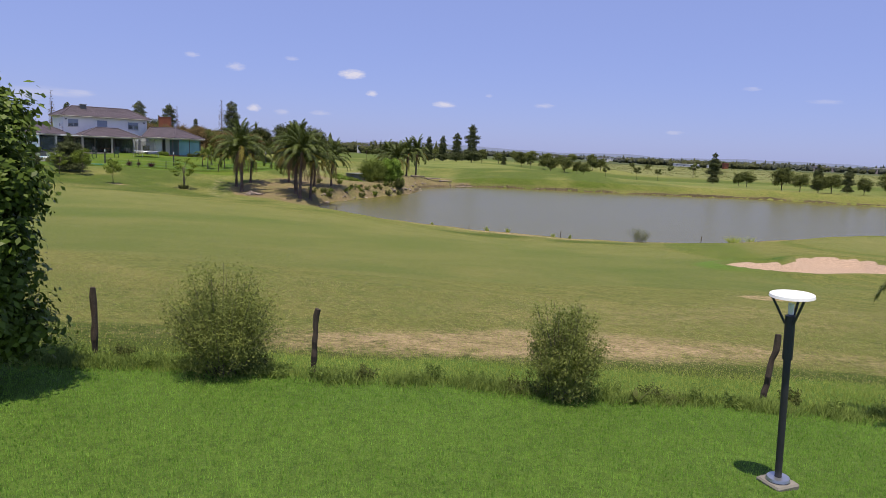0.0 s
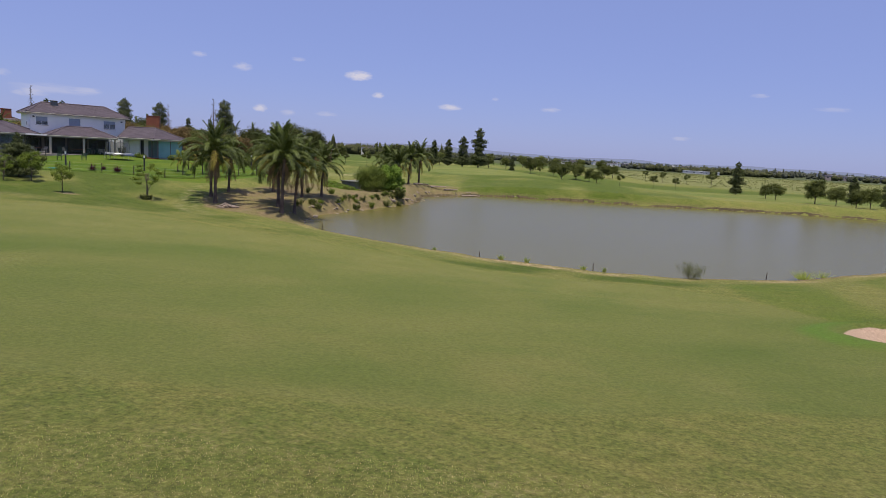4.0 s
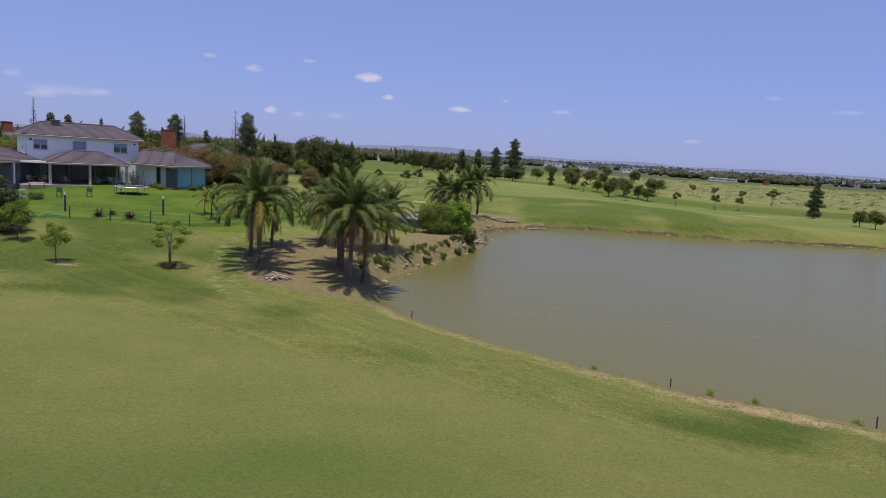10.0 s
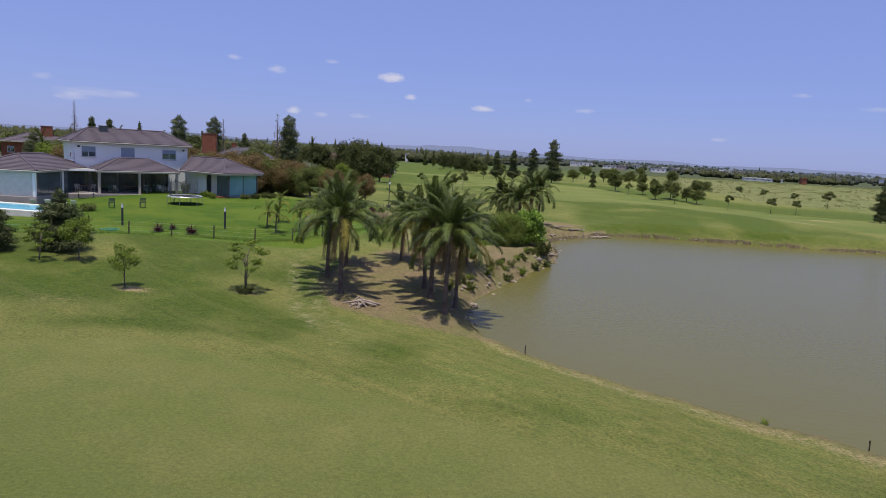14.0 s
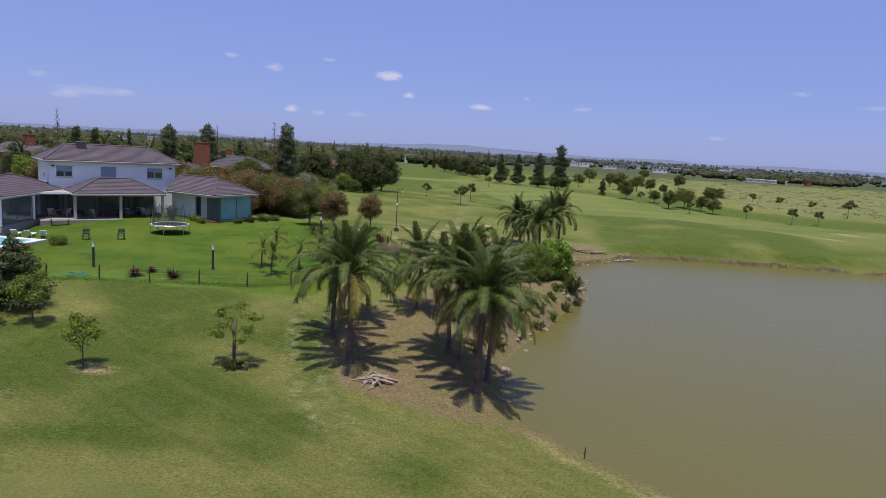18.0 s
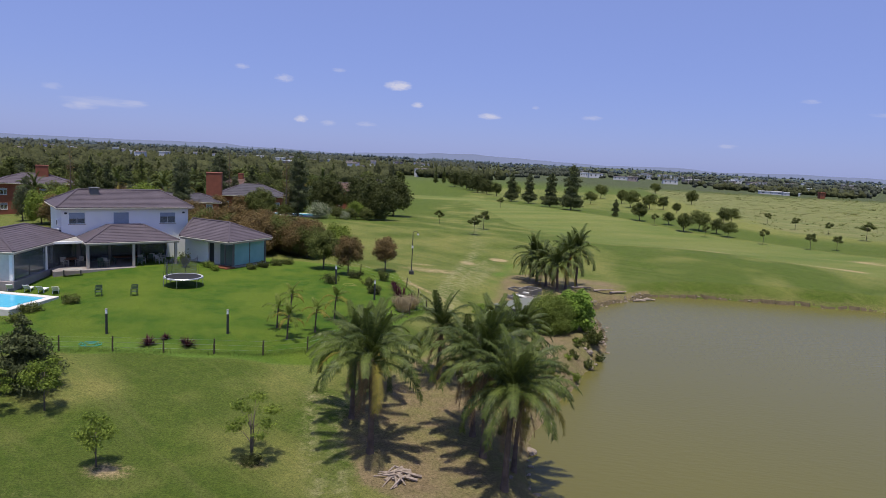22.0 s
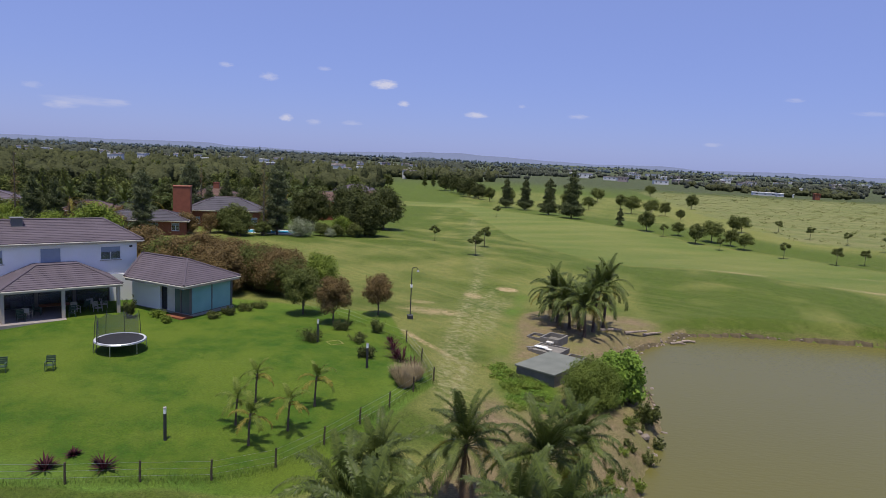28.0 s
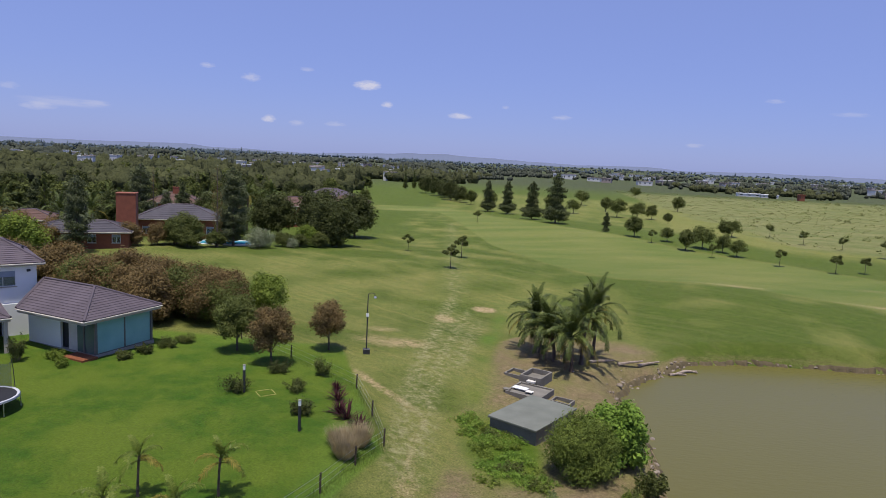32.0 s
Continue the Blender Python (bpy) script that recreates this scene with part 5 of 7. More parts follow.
def lounger(m):
    l = empty("sun_lounger", m, "white plastic sun lounger beside the pool", "lounger", "sun loungers")
    part("bed", boxm(-0.32, -0.95, 0.3, 0.32, 0.45, 0.36, 0.02), M_WHITE, l)
    bm = boxm(-0.32, 0, 0, 0.32, 0.75, 0.05, 0.015)
    bmesh.ops.transform(bm, matrix=pose(0, 0.45, 0.33, 42), verts=bm.verts)
    part("backrest", bm, M_WHITE, l)
    for x in (-0.3, 0.24):
        for y in (-0.85, 0.35):
            part("leg", boxm(x, y, 0, x + 0.06, y + 0.06, 0.298), M_WHITE, l)
    return l


for i, (x, y) in enumerate(((-59.6, 100.6), (-61.2, 100.9), (-63.0, 101.0), (-58.2, 100.4))):
    lounger(on_ground(x, y, 195 + 6 * i, 0.0) @ Matrix.Scale(0.85, 4))


# ---- foreground garden edge ----
def lawn_lamp(x, y):
    l = empty("garden_lamp", pose(x, y, gz(x, y) - 0.02, 0, -3.2, 20) @ Matrix.Scale(0.9, 4), "dark steel garden lamp with white disc shade on concrete footing", "lamp")
    part("footing", boxm(-0.165, -0.165, -0.1, 0.165, 0.165, 0.08, 0.02), M_OLDCONC, l)
    bm = bmesh.new()
    bmesh.ops.create_cone(bm, cap_ends=True, segments=20, radius1=0.13, radius2=0.12, depth=0.03, matrix=Matrix.Translation((0, 0, 0.106)))
    part("base_plate", bm, M_STEEL, l)
    bm = bmesh.new()
    bmesh.ops.create_cone(bm, cap_ends=True, segments=18, radius1=0.038, radius2=0.038, depth=1.4, matrix=Matrix.Translation((0, 0, 0.822)))
    part("lower_pole", bm, M_DARK, l)
    bm = bmesh.new()
    bmesh.ops.create_cone(bm, cap_ends=True, segments=18, radius1=0.053, radius2=0.053, depth=0.5, matrix=Matrix.Translation((0, 0, 1.773)))
    part("upper_pole", bm, M_DARK, l)
    for k in range(3):
        a = 2 * math.pi * k / 3 + 0.35
        c, s = math.cos(a), math.sin(a)
        mesh_ob("arm", pydata("arm", *tube_geo([(0.05 * c, 0.05 * s, 1.93), (0.2 * c, 0.2 * s, 2.235)], [0.014, 0.014], 6)), M_DARK, l)
    bm = bmesh.new()
    bmesh.ops.create_cone(bm, cap_ends=True, segments=40, radius1=0.232, radius2=0.224, depth=0.03, matrix=Matrix.Translation((0, 0, 2.25)))
    part("shade", bm, M_WHITE, l, "white enamel disc shade")
    bm = bmesh.new()
    bmesh.ops.create_cone(bm, cap_ends=True, segments=16, radius1=0.03, radius2=0.03, depth=0.12, matrix=Matrix.Translation((0, 0, 2.1)))
    part("bulb_holder", bm, M_WHITE, l)


lawn_lamp(4.27, 7.24)


def fence_post(x, y, h, r, lean, seed, label, group, z=None, material=None):
    rg = np.random.RandomState(seed)
    n = 9
    pts = [(lean[0] * u + rg.uniform(-0.015, 0.015), lean[1] * u + rg.uniform(-0.015, 0.015), h * u) for u in np.linspace(0, 1, n)]
    pts[0] = (pts[0][0], pts[0][1], -0.3)
    rad = [r * rg.uniform(0.85, 1.15) for _ in range(n)]
    vs, fs = tube_geo(pts, rad, 8)
    vs = [Vector(v) + Vector((rg.uniform(-1, 1), rg.uniform(-1, 1), rg.uniform(-1, 1))) * r * 0.12 for v in vs]
    ob = mesh_ob("fence_post", pydata("fence_post", vs, fs), material or M_WOODPOST)
    ob.matrix_basis = on_ground(x, y)
    return tagged(ob, label, "post", group)


for x, y, h, ln, s in ((-4.77, 10.75, 1.1, (-0.04, 0.03), 1), (-1.22, 10.3, 0.98, (0.04, 0), 2), (5.6, 10.5, 1.04, (0.15, 0.02), 3), (-8.1, 10.9, 1.1, (0, 0), 4), (9.2, 10.6, 1.05, (-0.05, 0), 5)):
    fence_post(x, y, h, 0.047, ln, s, "weathered split wooden fence post in long grass", "old boundary fence posts")


def shrub(x, y, h, w, leaf, seed, label, leaves=2600, size=0.06, stems=26, name="shrub", shell=0.6, aspect=0.28, group="", wisp=0.25, z=None):
    """A shrub of many upright stems with leaves along them."""
    rg = np.random.RandomState(seed)
    root = empty(name, on_ground(x, y) if z is None else pose(x, y, z), label, "shrub", group)
    geos, blobs = [], []
    for i in range(stems):
        a = rg.uniform(0, 6.283)
        rr = w / 2 * math.sqrt(rg.uniform(0, 1))
        hh = h * rg.uniform(0.55, 1.0) * (1 - 0.35 * (rr / (w / 2)) ** 2)
        e = Vector((rr * math.cos(a), rr * math.sin(a), hh))
        b = Vector((0.14 * w * math.cos(a) * rg.rand(), 0.14 * w * math.sin(a) * rg.rand(), -0.1))
        mid = b.lerp(e, 0.5) + Vector((0, 0, 0.08 * h))
        geos.append(tube_geo([b, mid, e], [0.0045 * h, 0.003 * h, 0.001 * h], 4))
        for u in (0.35, 0.55, 0.75, 0.92):
            p = (b.lerp(mid, u * 2) if u < 0.5 else mid.lerp(e, u * 2 - 1))
            k = w * (0.15 - 0.08 * u) * (1 + wisp * rg.uniform(-1, 1))
            blobs.append((p.x, p.y, p.z, k, k, k * 1.4))
    tagged(mesh_ob("stem_mass", pydata("stem_mass", *join_geo(geos)), M_BARK, root), kind="stuff")
    mesh_ob("foliage", leaf_mesh("foliage", blobs, leaves, size, seed + 7, shell, aspect=aspect), leaf, root)
    return root


L_WILLOW = leafmat("willow_leaf", (0.3, 0.34, 0.09), (0.06, 0.085, 0.02), trans=0.28, island=0.2)
shrub(-2.5, 10.1, 1.72, 1.75, L_WILLOW, 21, "wispy grey-green shrub in long grass on the boundary", 38000, 0.045, 95, shell=0.68, aspect=0.28, wisp=1.0)
shrub(2.42, 9.8, 1.58, 1.25, L_WILLOW, 22, "wispy yellow-green shrub in long grass on the boundary", 28000, 0.045, 80, shell=0.68, aspect=0.28, wisp=1.0)

L_GLOSSY = leafmat("glossy_leaf", (0.14, 0.2, 0.035), (0.03, 0.055, 0.01), 0.4, trans=0.18)
# the big broadleaf tree at the edge of the lawn, of which a flank shows
big = tree_kind("broadleaf_tree", "large glossy dark-green broadleaf tree beside the lawn", 4.8, 4.1, 31, L_GLOSSY, 120000, 0.115, 0.04, 0.02, 70, 0.8, 0.55, clump=0.58)
big.matrix_basis = on_ground(-6.25, 8.75, 40)
palm(7.8, 9.2, 2.1, 77, "small feather palm at the edge of the lawn", 0.42, fronds=24, dead=2)

# aloe-like clump beside the shrub
def rosette(x, y, n, L, w, seed, leaf, label, name="spiky_plant", up=0.9, group=""):
    rg = np.random.RandomState(seed)
    vs, fs = [], []
    for i in range(n):
        a, el = rg.uniform(0, 6.283), rg.uniform(0.25, 1.35) * up
        l = L * rg.uniform(0.7, 1.1)
        d = np.array([math.cos(a) * math.cos(el), math.sin(a) * math.cos(el), math.sin(el)])
        s = np.array([-math.sin(a), math.cos(a), 0]) * w
        m_, t = d * l * 0.55, d * l + np.array([0, 0, -0.12 * l])
        o = len(vs)
        vs += [tuple(-s * 0.6), tuple(s * 0.6), tuple(m_ + s), tuple(m_ - s), tuple(t), tuple(m_ + np.array([0, 0, -w]))]
        fs += [(o, o + 1, o + 2, o + 3), (o + 3, o + 2, o + 4), (o, o + 5, o + 1)]
    ob = mesh_ob(name, pydata(name, vs, fs), leaf)
    ob.matrix_basis = on_ground(x, y)
    return tagged(ob, label, "plant", group)


rosette(3.5, 9.8, 14, 0.32, 0.022, 3, L_MID, "small green aloe clump in the grass", "aloe_plant")

L_VERGE = leafmat("verge_blade", (0.22, 0.29, 0.07), (0.09, 0.14, 0.03), 0.6, 0.4)
# grass: short lawn blades near the eye, long grass along the boundary
blade_stuff("lawn_grass", "short bright green lawn grass", scatter(200000, -9.0, 9.0, 4.0, 10.6, 1, lambda x, y, r: y < np.interp(x, [-5, -1, 3, 7], [10.35, 9.95, 9.8, 9.95])), 0.04, 0.006, 2, L_GRASS)
blade_stuff("long_grass", "long seeding grass along the old fence", scatter(200000, -10, 10.5, 9.5, 11.2, 3, lambda x, y, r: r.rand(len(x)) < np.exp(-((y - np.interp(x, [-5, -1, 3, 7], [10.45, 10.1, 9.95, 10.15]) - 0.08 * np.sin(x * 1.7)) / 0.24) ** 2) * (0.55 + 0.45 * np.sin(x * 3.1 + 4 * np.sin(x)))), 0.12, 0.008, 4, L_VERGE, 1.3)
blade_stuff("verge_grass", "soft green grass beyond the fence", scatter(60000, -10, 11, 10.0, 12.4, 9, lambda x, y, r: y < np.interp(x, [-10, -5, -1, 4, 8], [11.2, 11.2, 11.4, 11.8, 12.3]) + 0.3 * r.normal(size=len(x))), 0.06, 0.006, 10, L_TALLGRASS, 0.8)
blade_stuff("dry_grass_tufts", "short dry turf beyond the fence", scatter(60000, -13, 14, 11.6, 22, 5), 0.03, 0.008, 6, L_DRYGRASS, 0.9)
blade_stuff("rough_grass", "rough green turf beyond the fence", scatter(60000, -13, 14, 11.4, 22, 7), 0.032, 0.008, 8, L_TALLGRASS, 0.9)


rg_ = random.Random(61)
for i in range(26):
    x = -8.5 + 17 * i / 25 + rg_.uniform(-0.3, 0.3)
    y = np.interp(x, [-5, -1, 3, 7], [10.5, 10.15, 10.0, 10.2]) + rg_.uniform(-0.12, 0.35)
    shrub(x, y, rg_.uniform(0.14, 0.32), rg_.uniform(0.45, 0.95), L_VERGE if i % 3 else L_MID, 700 + i, "low green weeds along the old fence", 900, 0.045, 12, "verge_weed", 0.6, 0.4, "verge weeds")


def grass_clump(x, y, h, w, n, seed, leaf, label, name="reed_clump", group=""):
    rg = np.random.RandomState(seed)
    an, rr = rg.uniform(0, 6.283, n), w / 2 * np.sqrt(rg.uniform(0, 1, n))
    base = np.stack([rr * 0.4 * np.cos(an), rr * 0.4 * np.sin(an), np.zeros(n)], 1)
    tip = np.stack([rr * np.cos(an), rr * np.sin(an), h * rg.uniform(0.5, 1, n)], 1)
    s = np.stack([-np.sin(an), np.cos(an), np.zeros(n)], 1) * 0.018
    v = np.stack([base - s, base + s, tip], 1).reshape(-1, 3)
    ob = mesh_ob(name, quad_mesh(name, v, 3), leaf)
    ob.matrix_basis = on_ground(x, y)
    return tagged(ob, label, "plant", group)


for i, (x, y, h, w) in enumerate(((25.5, 60.0, 0.7, 2.6), (27.5, 61.2, 0.6, 2.0), (9.2, 58.0, 0.35, 0.8), (10.6, 57.6, 0.4, 0.5), (3.6, 60.5, 0.5, 0.9), (5.4, 59.6, 0.45, 0.7), (-1.5, 63.6, 0.4, 0.6))):
    grass_clump(x, y, h, w, 160 if h > 0.6 else 70, 90 + i, L_OLIVE if h > 1 else L_TALLGRASS, "green reeds at the water's edge", group="shore reeds")
shrub(16.2, 56.7, 1.25, 2.4, L_OLIVE, 95, "twiggy olive-green bush at the water's edge", 1500, 0.1, 40, "shore_bush", 0.6, 0.3, wisp=0.8)
for i, (x, y) in enumerate(((2.0, 61.6), (9.8, 57.6), (-12.0, 71.0), (22, 58.2))):
    fence_post(x, y, 0.55, 0.03, (0, 0), 60 + i, "short dark wooden stake at the water's edge", "shore stakes")

# ---- palms by the water ----
PL = "tall feather palm with arching green fronds by the pond"
for x, y, th, s, ln, sc in ((-24.5, 78.3, 5.4, 1, (-0.1, 0.1), 0.95), (-26.4, 82.1, 4.3, 2, (0.1, 0.2), 0.85), (-25.8, 85.8, 3.9, 3, (0.2, 0.1), 0.75), (-21.85, 89.6, 3.7, 4, (0.1, 0), 0.82), (-17.1, 76.1, 5.4, 5, (0.15, 0.1), 0.95), (-18.3, 79.2, 5.5, 6, (-0.1, 0.1), 0.95),
                            (-16.55, 78.9, 4.6, 7, (0.25, 0.3), 0.8), (-19.0, 81.6, 4.7, 8, (-0.5, 0.2), 0.85), (-18.1, 88.2, 4.1, 9, (0.1, 0.1), 0.85), (-16.35, 90.6, 3.8, 10, (0.2, 0.1), 0.8)):
    palm(x, y, th, s, PL, sc, ln, 36, group="pond palms", dead=8 if s in (1, 6, 8) else 5)
for x, y, th, s, ln in ((-10.5, 126.1, 3.3, 21, (-0.2, 0)), (-11.7, 128.9, 3.0, 22, (-0.5, 0.2)), (-12.7, 131.6, 3.6, 23, (-0.6, 0.1)), (-7.6, 131.6, 5.0, 24, (0.2, 0.2)), (-9.2, 128.8, 4.4, 25, (0.3, 0))):
    p_ = palm(x, y, th, s, "wind-blown feather palm beside the concrete pump house", 0.92, ln, 34, group="pump house palms", wind=0.4)
fr = leafmat("palm_fruit", (0.6, 0.3, 0.04), (0.4, 0.18, 0.02))
mesh_ob("fruit_bunch", leaf_mesh("fruit_bunch", [(0.25, -0.3, 4.0, 0.28, 0.28, 0.4)], 220, 0.1, 5, 0.6), fr, p_, "orange hanging fruit bunch")
for x, y, th, s in ((-35.2, 97.4, 2.1, 31), (-35.4, 94.6, 1.7, 32), (-33.9, 92.6, 1.9, 33), (-32.3, 94.7, 1.9, 34), (-31.6, 98.1, 2.0, 35)):
    palm(x, y, th, s, "young slender palm with yellowing fronds on the lawn", 0.88, (0.1, 0), 9, True, "young_palm", "young palms on the lawn")


# ---- pump house by the water ----
def pump_house():
    h = empty("pump_house", pose(-14.95, 114.1, -1.25, 0, 0, -36), "low concrete pump house with grey slab roof in the bank", "pump house")
    part("wall", boxm(-1.85, -2.75, -0.6, 1.85, -2.55, 1.45), M_OLDCONC, h)
    part("wall", boxm(-1.85, 2.45, -0.6, 1.85, 2.65, 1.45), M_OLDCONC, h)
    part("wall", boxm(-1.85, -2.549, -0.6, -1.65, 2.449, 1.45), M_OLDCONC, h)
    part("wall", boxm(1.65, -2.549, -0.6, 1.85, 2.449, 1.45), M_OLDCONC, h)
    part("roof_slab", boxm(-1.95, -2.95, 1.452, 1.95, 2.85, 1.6, 0.02), M_SLAB, h, "weathered green-grey roof slab")
    back = h.matrix_basis.inverted()
    t = new("intake_tank")
    t.parent = h
    t.matrix_basis = back @ pose(-14.75, 119.5, -1.5, 0, 0, -30)
    for q in ((-1.5, -1.4, 1.5, -1.25), (-1.5, 1.25, 1.5, 1.4), (-1.5, -1.25, -1.35, 1.25), (1.35, -1.25, 1.5, 1.25)):
        part("tank_wall", boxm(q[0], q[1], -0.6, q[2], q[3], 1.55), M_OLDCONC, t)
    part("tank_cover", boxm(-1.349, -1.249, 1.3, 1.349, 1.249, 1.42), M_OLDCONC, t)
    part("lid", boxm(-1.3, -0.5, 1.552, -0.1, 0.1, 1.63, 0.01), M_WHITE, t, "pale fibre cement lid")
    part("lid", boxm(-0.05, -0.75, 1.552, 0.5, -0.3, 1.62, 0.01), M_COPING, t, "pale fibre cement lid")
    part("lid", boxm(-1.75, -1.3, 1.552, -1.2, -0.9, 1.64, 0.01), M_OLDCONC, t, "small concrete lid")
    u = new("raised_box")
    u.parent = h
    u.matrix_basis = back @ pose(-14.3, 122.6, -1.5, 0, 0, -30)
    for q in ((-0.6, -1.2, 1.3, -1.05), (-0.6, 1.05, 1.3, 1.2), (-0.6, -1.05, -0.45, 1.05), (1.15, -1.05, 1.3, 1.05)):
        part("box_wall", boxm(q[0], q[1], -0.6, q[2], q[3], 2.0), M_OLDCONC, u)
    part("box_floor", boxm(-0.449, -1.049, 1.5, 1.149, 1.049, 1.6), M_OLDCONC, u)
    part("lid", boxm(0.2, -1.6, 1.6, 0.9, -1.21, 1.75, 0.01), M_COPING, u, "pale fibre cement lid")
    for q in ((-2.2, -0.9, -0.62, -0.78), (-2.2, 0.7, -0.62, 0.82), (-2.2, -0.78, -2.08, 0.7)):
        part("curb", boxm(q[0], q[1], -0.3, q[2], q[3], 1.75), M_OLDCONC, u)
    s_ = new("side_sump")
    s_.parent = h
    s_.matrix_basis = back @ pose(-12.3, 118.4, -1.3, 0, 0, -30)
    for q in ((-0.8, -0.6, 0.8, -0.48), (-0.8, 0.48, 0.8, 0.6), (-0.8, -0.48, -0.68, 0.48), (0.68, -0.48, 0.8, 0.48)):
        part("sump_wall", boxm(q[0], q[1], -0.6, q[2], q[3], 1.05), M_OLDCONC, s_)
    part("sump_floor", boxm(-0.679, -0.479, 0.5, 0.679, 0.479, 0.6), M_OLDCONC, s_)


pump_house()
L_BUSH = leafmat("bush_leaf", (0.19, 0.24, 0.048), (0.065, 0.095, 0.017))
L_LEAFY = leafmat("large_bright_leaf", (0.25, 0.37, 0.06), (0.08, 0.15, 0.022))
bush_a = tree_kind("bush", "dense rounded fine-leaved green bush beside the pump house", 3.6, 5.0, 41, L_BUSH, 30000, 0.17, 0.03, 0.02, 20, 0.8, 0.4, category="shrub", aspect=0.3, stems=5, clump=0.85)
bush_a.matrix_basis = on_ground(-12.7, 107.0)
bush_b = tree_kind("bush", "bright green large-leaved bush at the water's edge", 4.0, 4.6, 42, L_LEAFY, 14000, 0.24, 0.03, 0.02, 26, 0.9, 0.4, category="shrub", aspect=0.6, stems=5, clump=0.7)
bush_b.matrix_basis = on_ground(-10.3, 109.0)
shrub(-8.7, 106.2, 2.0, 2.2, L_MID, 43, "low green bush at the water's edge", 2500, 0.18, 26, "bush", 0.5, 0.5)
for i, (x, y, h, w) in enumerate(((-9.6, 101.0, 1.2, 1.6), (-11.2, 97.0, 0.9, 1.4), (-12.6, 93.6, 0.8, 1.2), (-8.3, 104.0, 1.2, 1.4), (-18.8, 108.6, 0.45, 2.0), (-18.2, 111.4, 0.4, 1.8), (-16.9, 106.2, 0.5, 2.4), (-19.6, 113.2, 0.35, 1.6), (-15.5, 104.2, 0.5, 2.0), (-18.5, 92.5, 0.9, 1.3), (-16.0, 94.5, 0.8, 1.2))):
    shrub(x, y, h, w, (L_MID, L_BRIGHT, L_OLIVE)[i % 3], 300 + i, "low leafy weeds on the bank", 700, 0.14, 14, "weed_clump", 0.6, 0.5, "bank weeds")


rg_ = random.Random(41)
for i in range(34):
    y = 109.0 + rg_.uniform(-5.0, 5.0)
    x = -17.6 - 0.18 * (y - 108) + rg_.uniform(-2.0, 1.9)
    shrub(x, y, rg_.uniform(0.16, 0.34), rg_.uniform(1.4, 2.4), L_LEAFY if i % 3 else L_BRIGHT, 500 + i, "low bright weeds beside the pump house", 800, 0.12, 10, "weed_clump", 0.6, 0.5, "pump house weeds")


for i in range(22):
    y = rg_.uniform(82, 107)
    x = np.interp(y, [79, 83, 88, 94.8, 103, 109.5], [-15.7, -15.6, -14.6, -12, -8.9, -6.9]) - rg_.uniform(0.6, 2.0)
    shrub(x, y, rg_.uniform(0.3, 0.75), rg_.uniform(0.8, 1.7), (L_MID, L_BRIGHT, L_OLIVE)[i % 3], 600 + i, "low leafy weeds on the bank", 600, 0.11, 10, "weed_clump", 0.6, 0.5, "bank weeds")


# ---- rocks and logs on the banks ----
def rock_mesh(seed, jag=0.28):
    bm = bmesh.new()
    bmesh.ops.create_icosphere(bm, subdivisions=2, radius=0.5)
    for v in bm.verts:
        k = 1 + jag * noise.noise(v.co * 2.3 + Vector((seed * 7.1, 0, 0)))
        v.co = Vector((v.co.x * k, v.co.y * k * 0.8, v.co.z * k * 0.6))
    me = bpy.data.meshes.new("rock")
    bm.to_mesh(me)
    bm.free()
    me.materials.append(M_ROCK)
    return me


ROCKS = [rock_mesh(s) for s in range(4)]
rg_ = random.Random(5)
for i, p in enumerate(SHORELINE):
    bank = 13.5 * 6 < i < 22 * 6
    heap = 21.6 * 6 < i < 24 * 6
    far = 24 * 6 <= i < 33 * 6
    if not (bank or far or heap):
        continue
    for k in range(6 if heap else 3 if far else 2):
        if rg_.random() < (0.55 if far else 0.4):
            continue
        d = (p - SHORELINE.mean(0))
        d = d / np.hypot(*d)
        o = rg_.uniform(-0.2, 0.7) if bank else rg_.uniform(-0.25, 0.25)
        j = 1.0 if bank else 0.45
        x, y = p[0] + d[0] * o + rg_.uniform(-0.8, 0.8) * j, p[1] + d[1] * o + rg_.uniform(-0.5, 0.5) * j
        ob = new("bank_rock", ROCKS[i % 4])
        s = rg_.uniform(0.18, 0.55) * (1.5 if rg_.random() < 0.1 else 1) * (0.5 if far else 0.75 if heap else 1)
        ob.matrix_basis = pose(x, y, max(gz(x, y), WATER - 0.05) + 0.05, 0, 0, rg_.uniform(0, 360)) @ Matrix.Diagonal((s * 1.3, s, s, 1))
        tagged(ob, "rough brown rock on the pond bank", "rock", "pond bank rocks")


def log(name, label, pts, r, material, category="log", group=""):
    rad = [r * (1 - 0.5 * i / (len(pts) - 1)) for i in range(len(pts))]
    ob = mesh_ob(name, pydata(name, *tube_geo(pts, rad, 7)), material)
    return tagged(ob, label, category, group)


for i, (x, y, rz, l) in enumerate(((1.2, 133.6, 25, 2.6), (0.3, 133.0, 10, 1.8), (2.0, 134.5, -10, 1.5))):
    ob = log("driftwood", "bleached driftwood at the pond's corner", [(0, 0, 0.1), (l * 0.5, 0.15, 0.18), (l, 0, 0.12)], 0.14, M_DRIFT, group="driftwood")
    ob.matrix_basis = pose(x, y, max(gz(x, y), WATER), 0, 0, rz)
for i, (x, y, rz, l) in enumerate(((-5.4, 130.6, 30, 3.2), (-3.0, 132.2, 35, 3.0), (-8.4, 129.6, 20, 2.8))):
    ob = log("log", "grey fallen palm trunk on the bank", [(0, 0, 0.12), (l * 0.5, 0, 0.14), (l, 0, 0.1)], 0.16, M_DRIFT, group="fallen trunks")
    ob.matrix_basis = on_ground(x, y, rz)


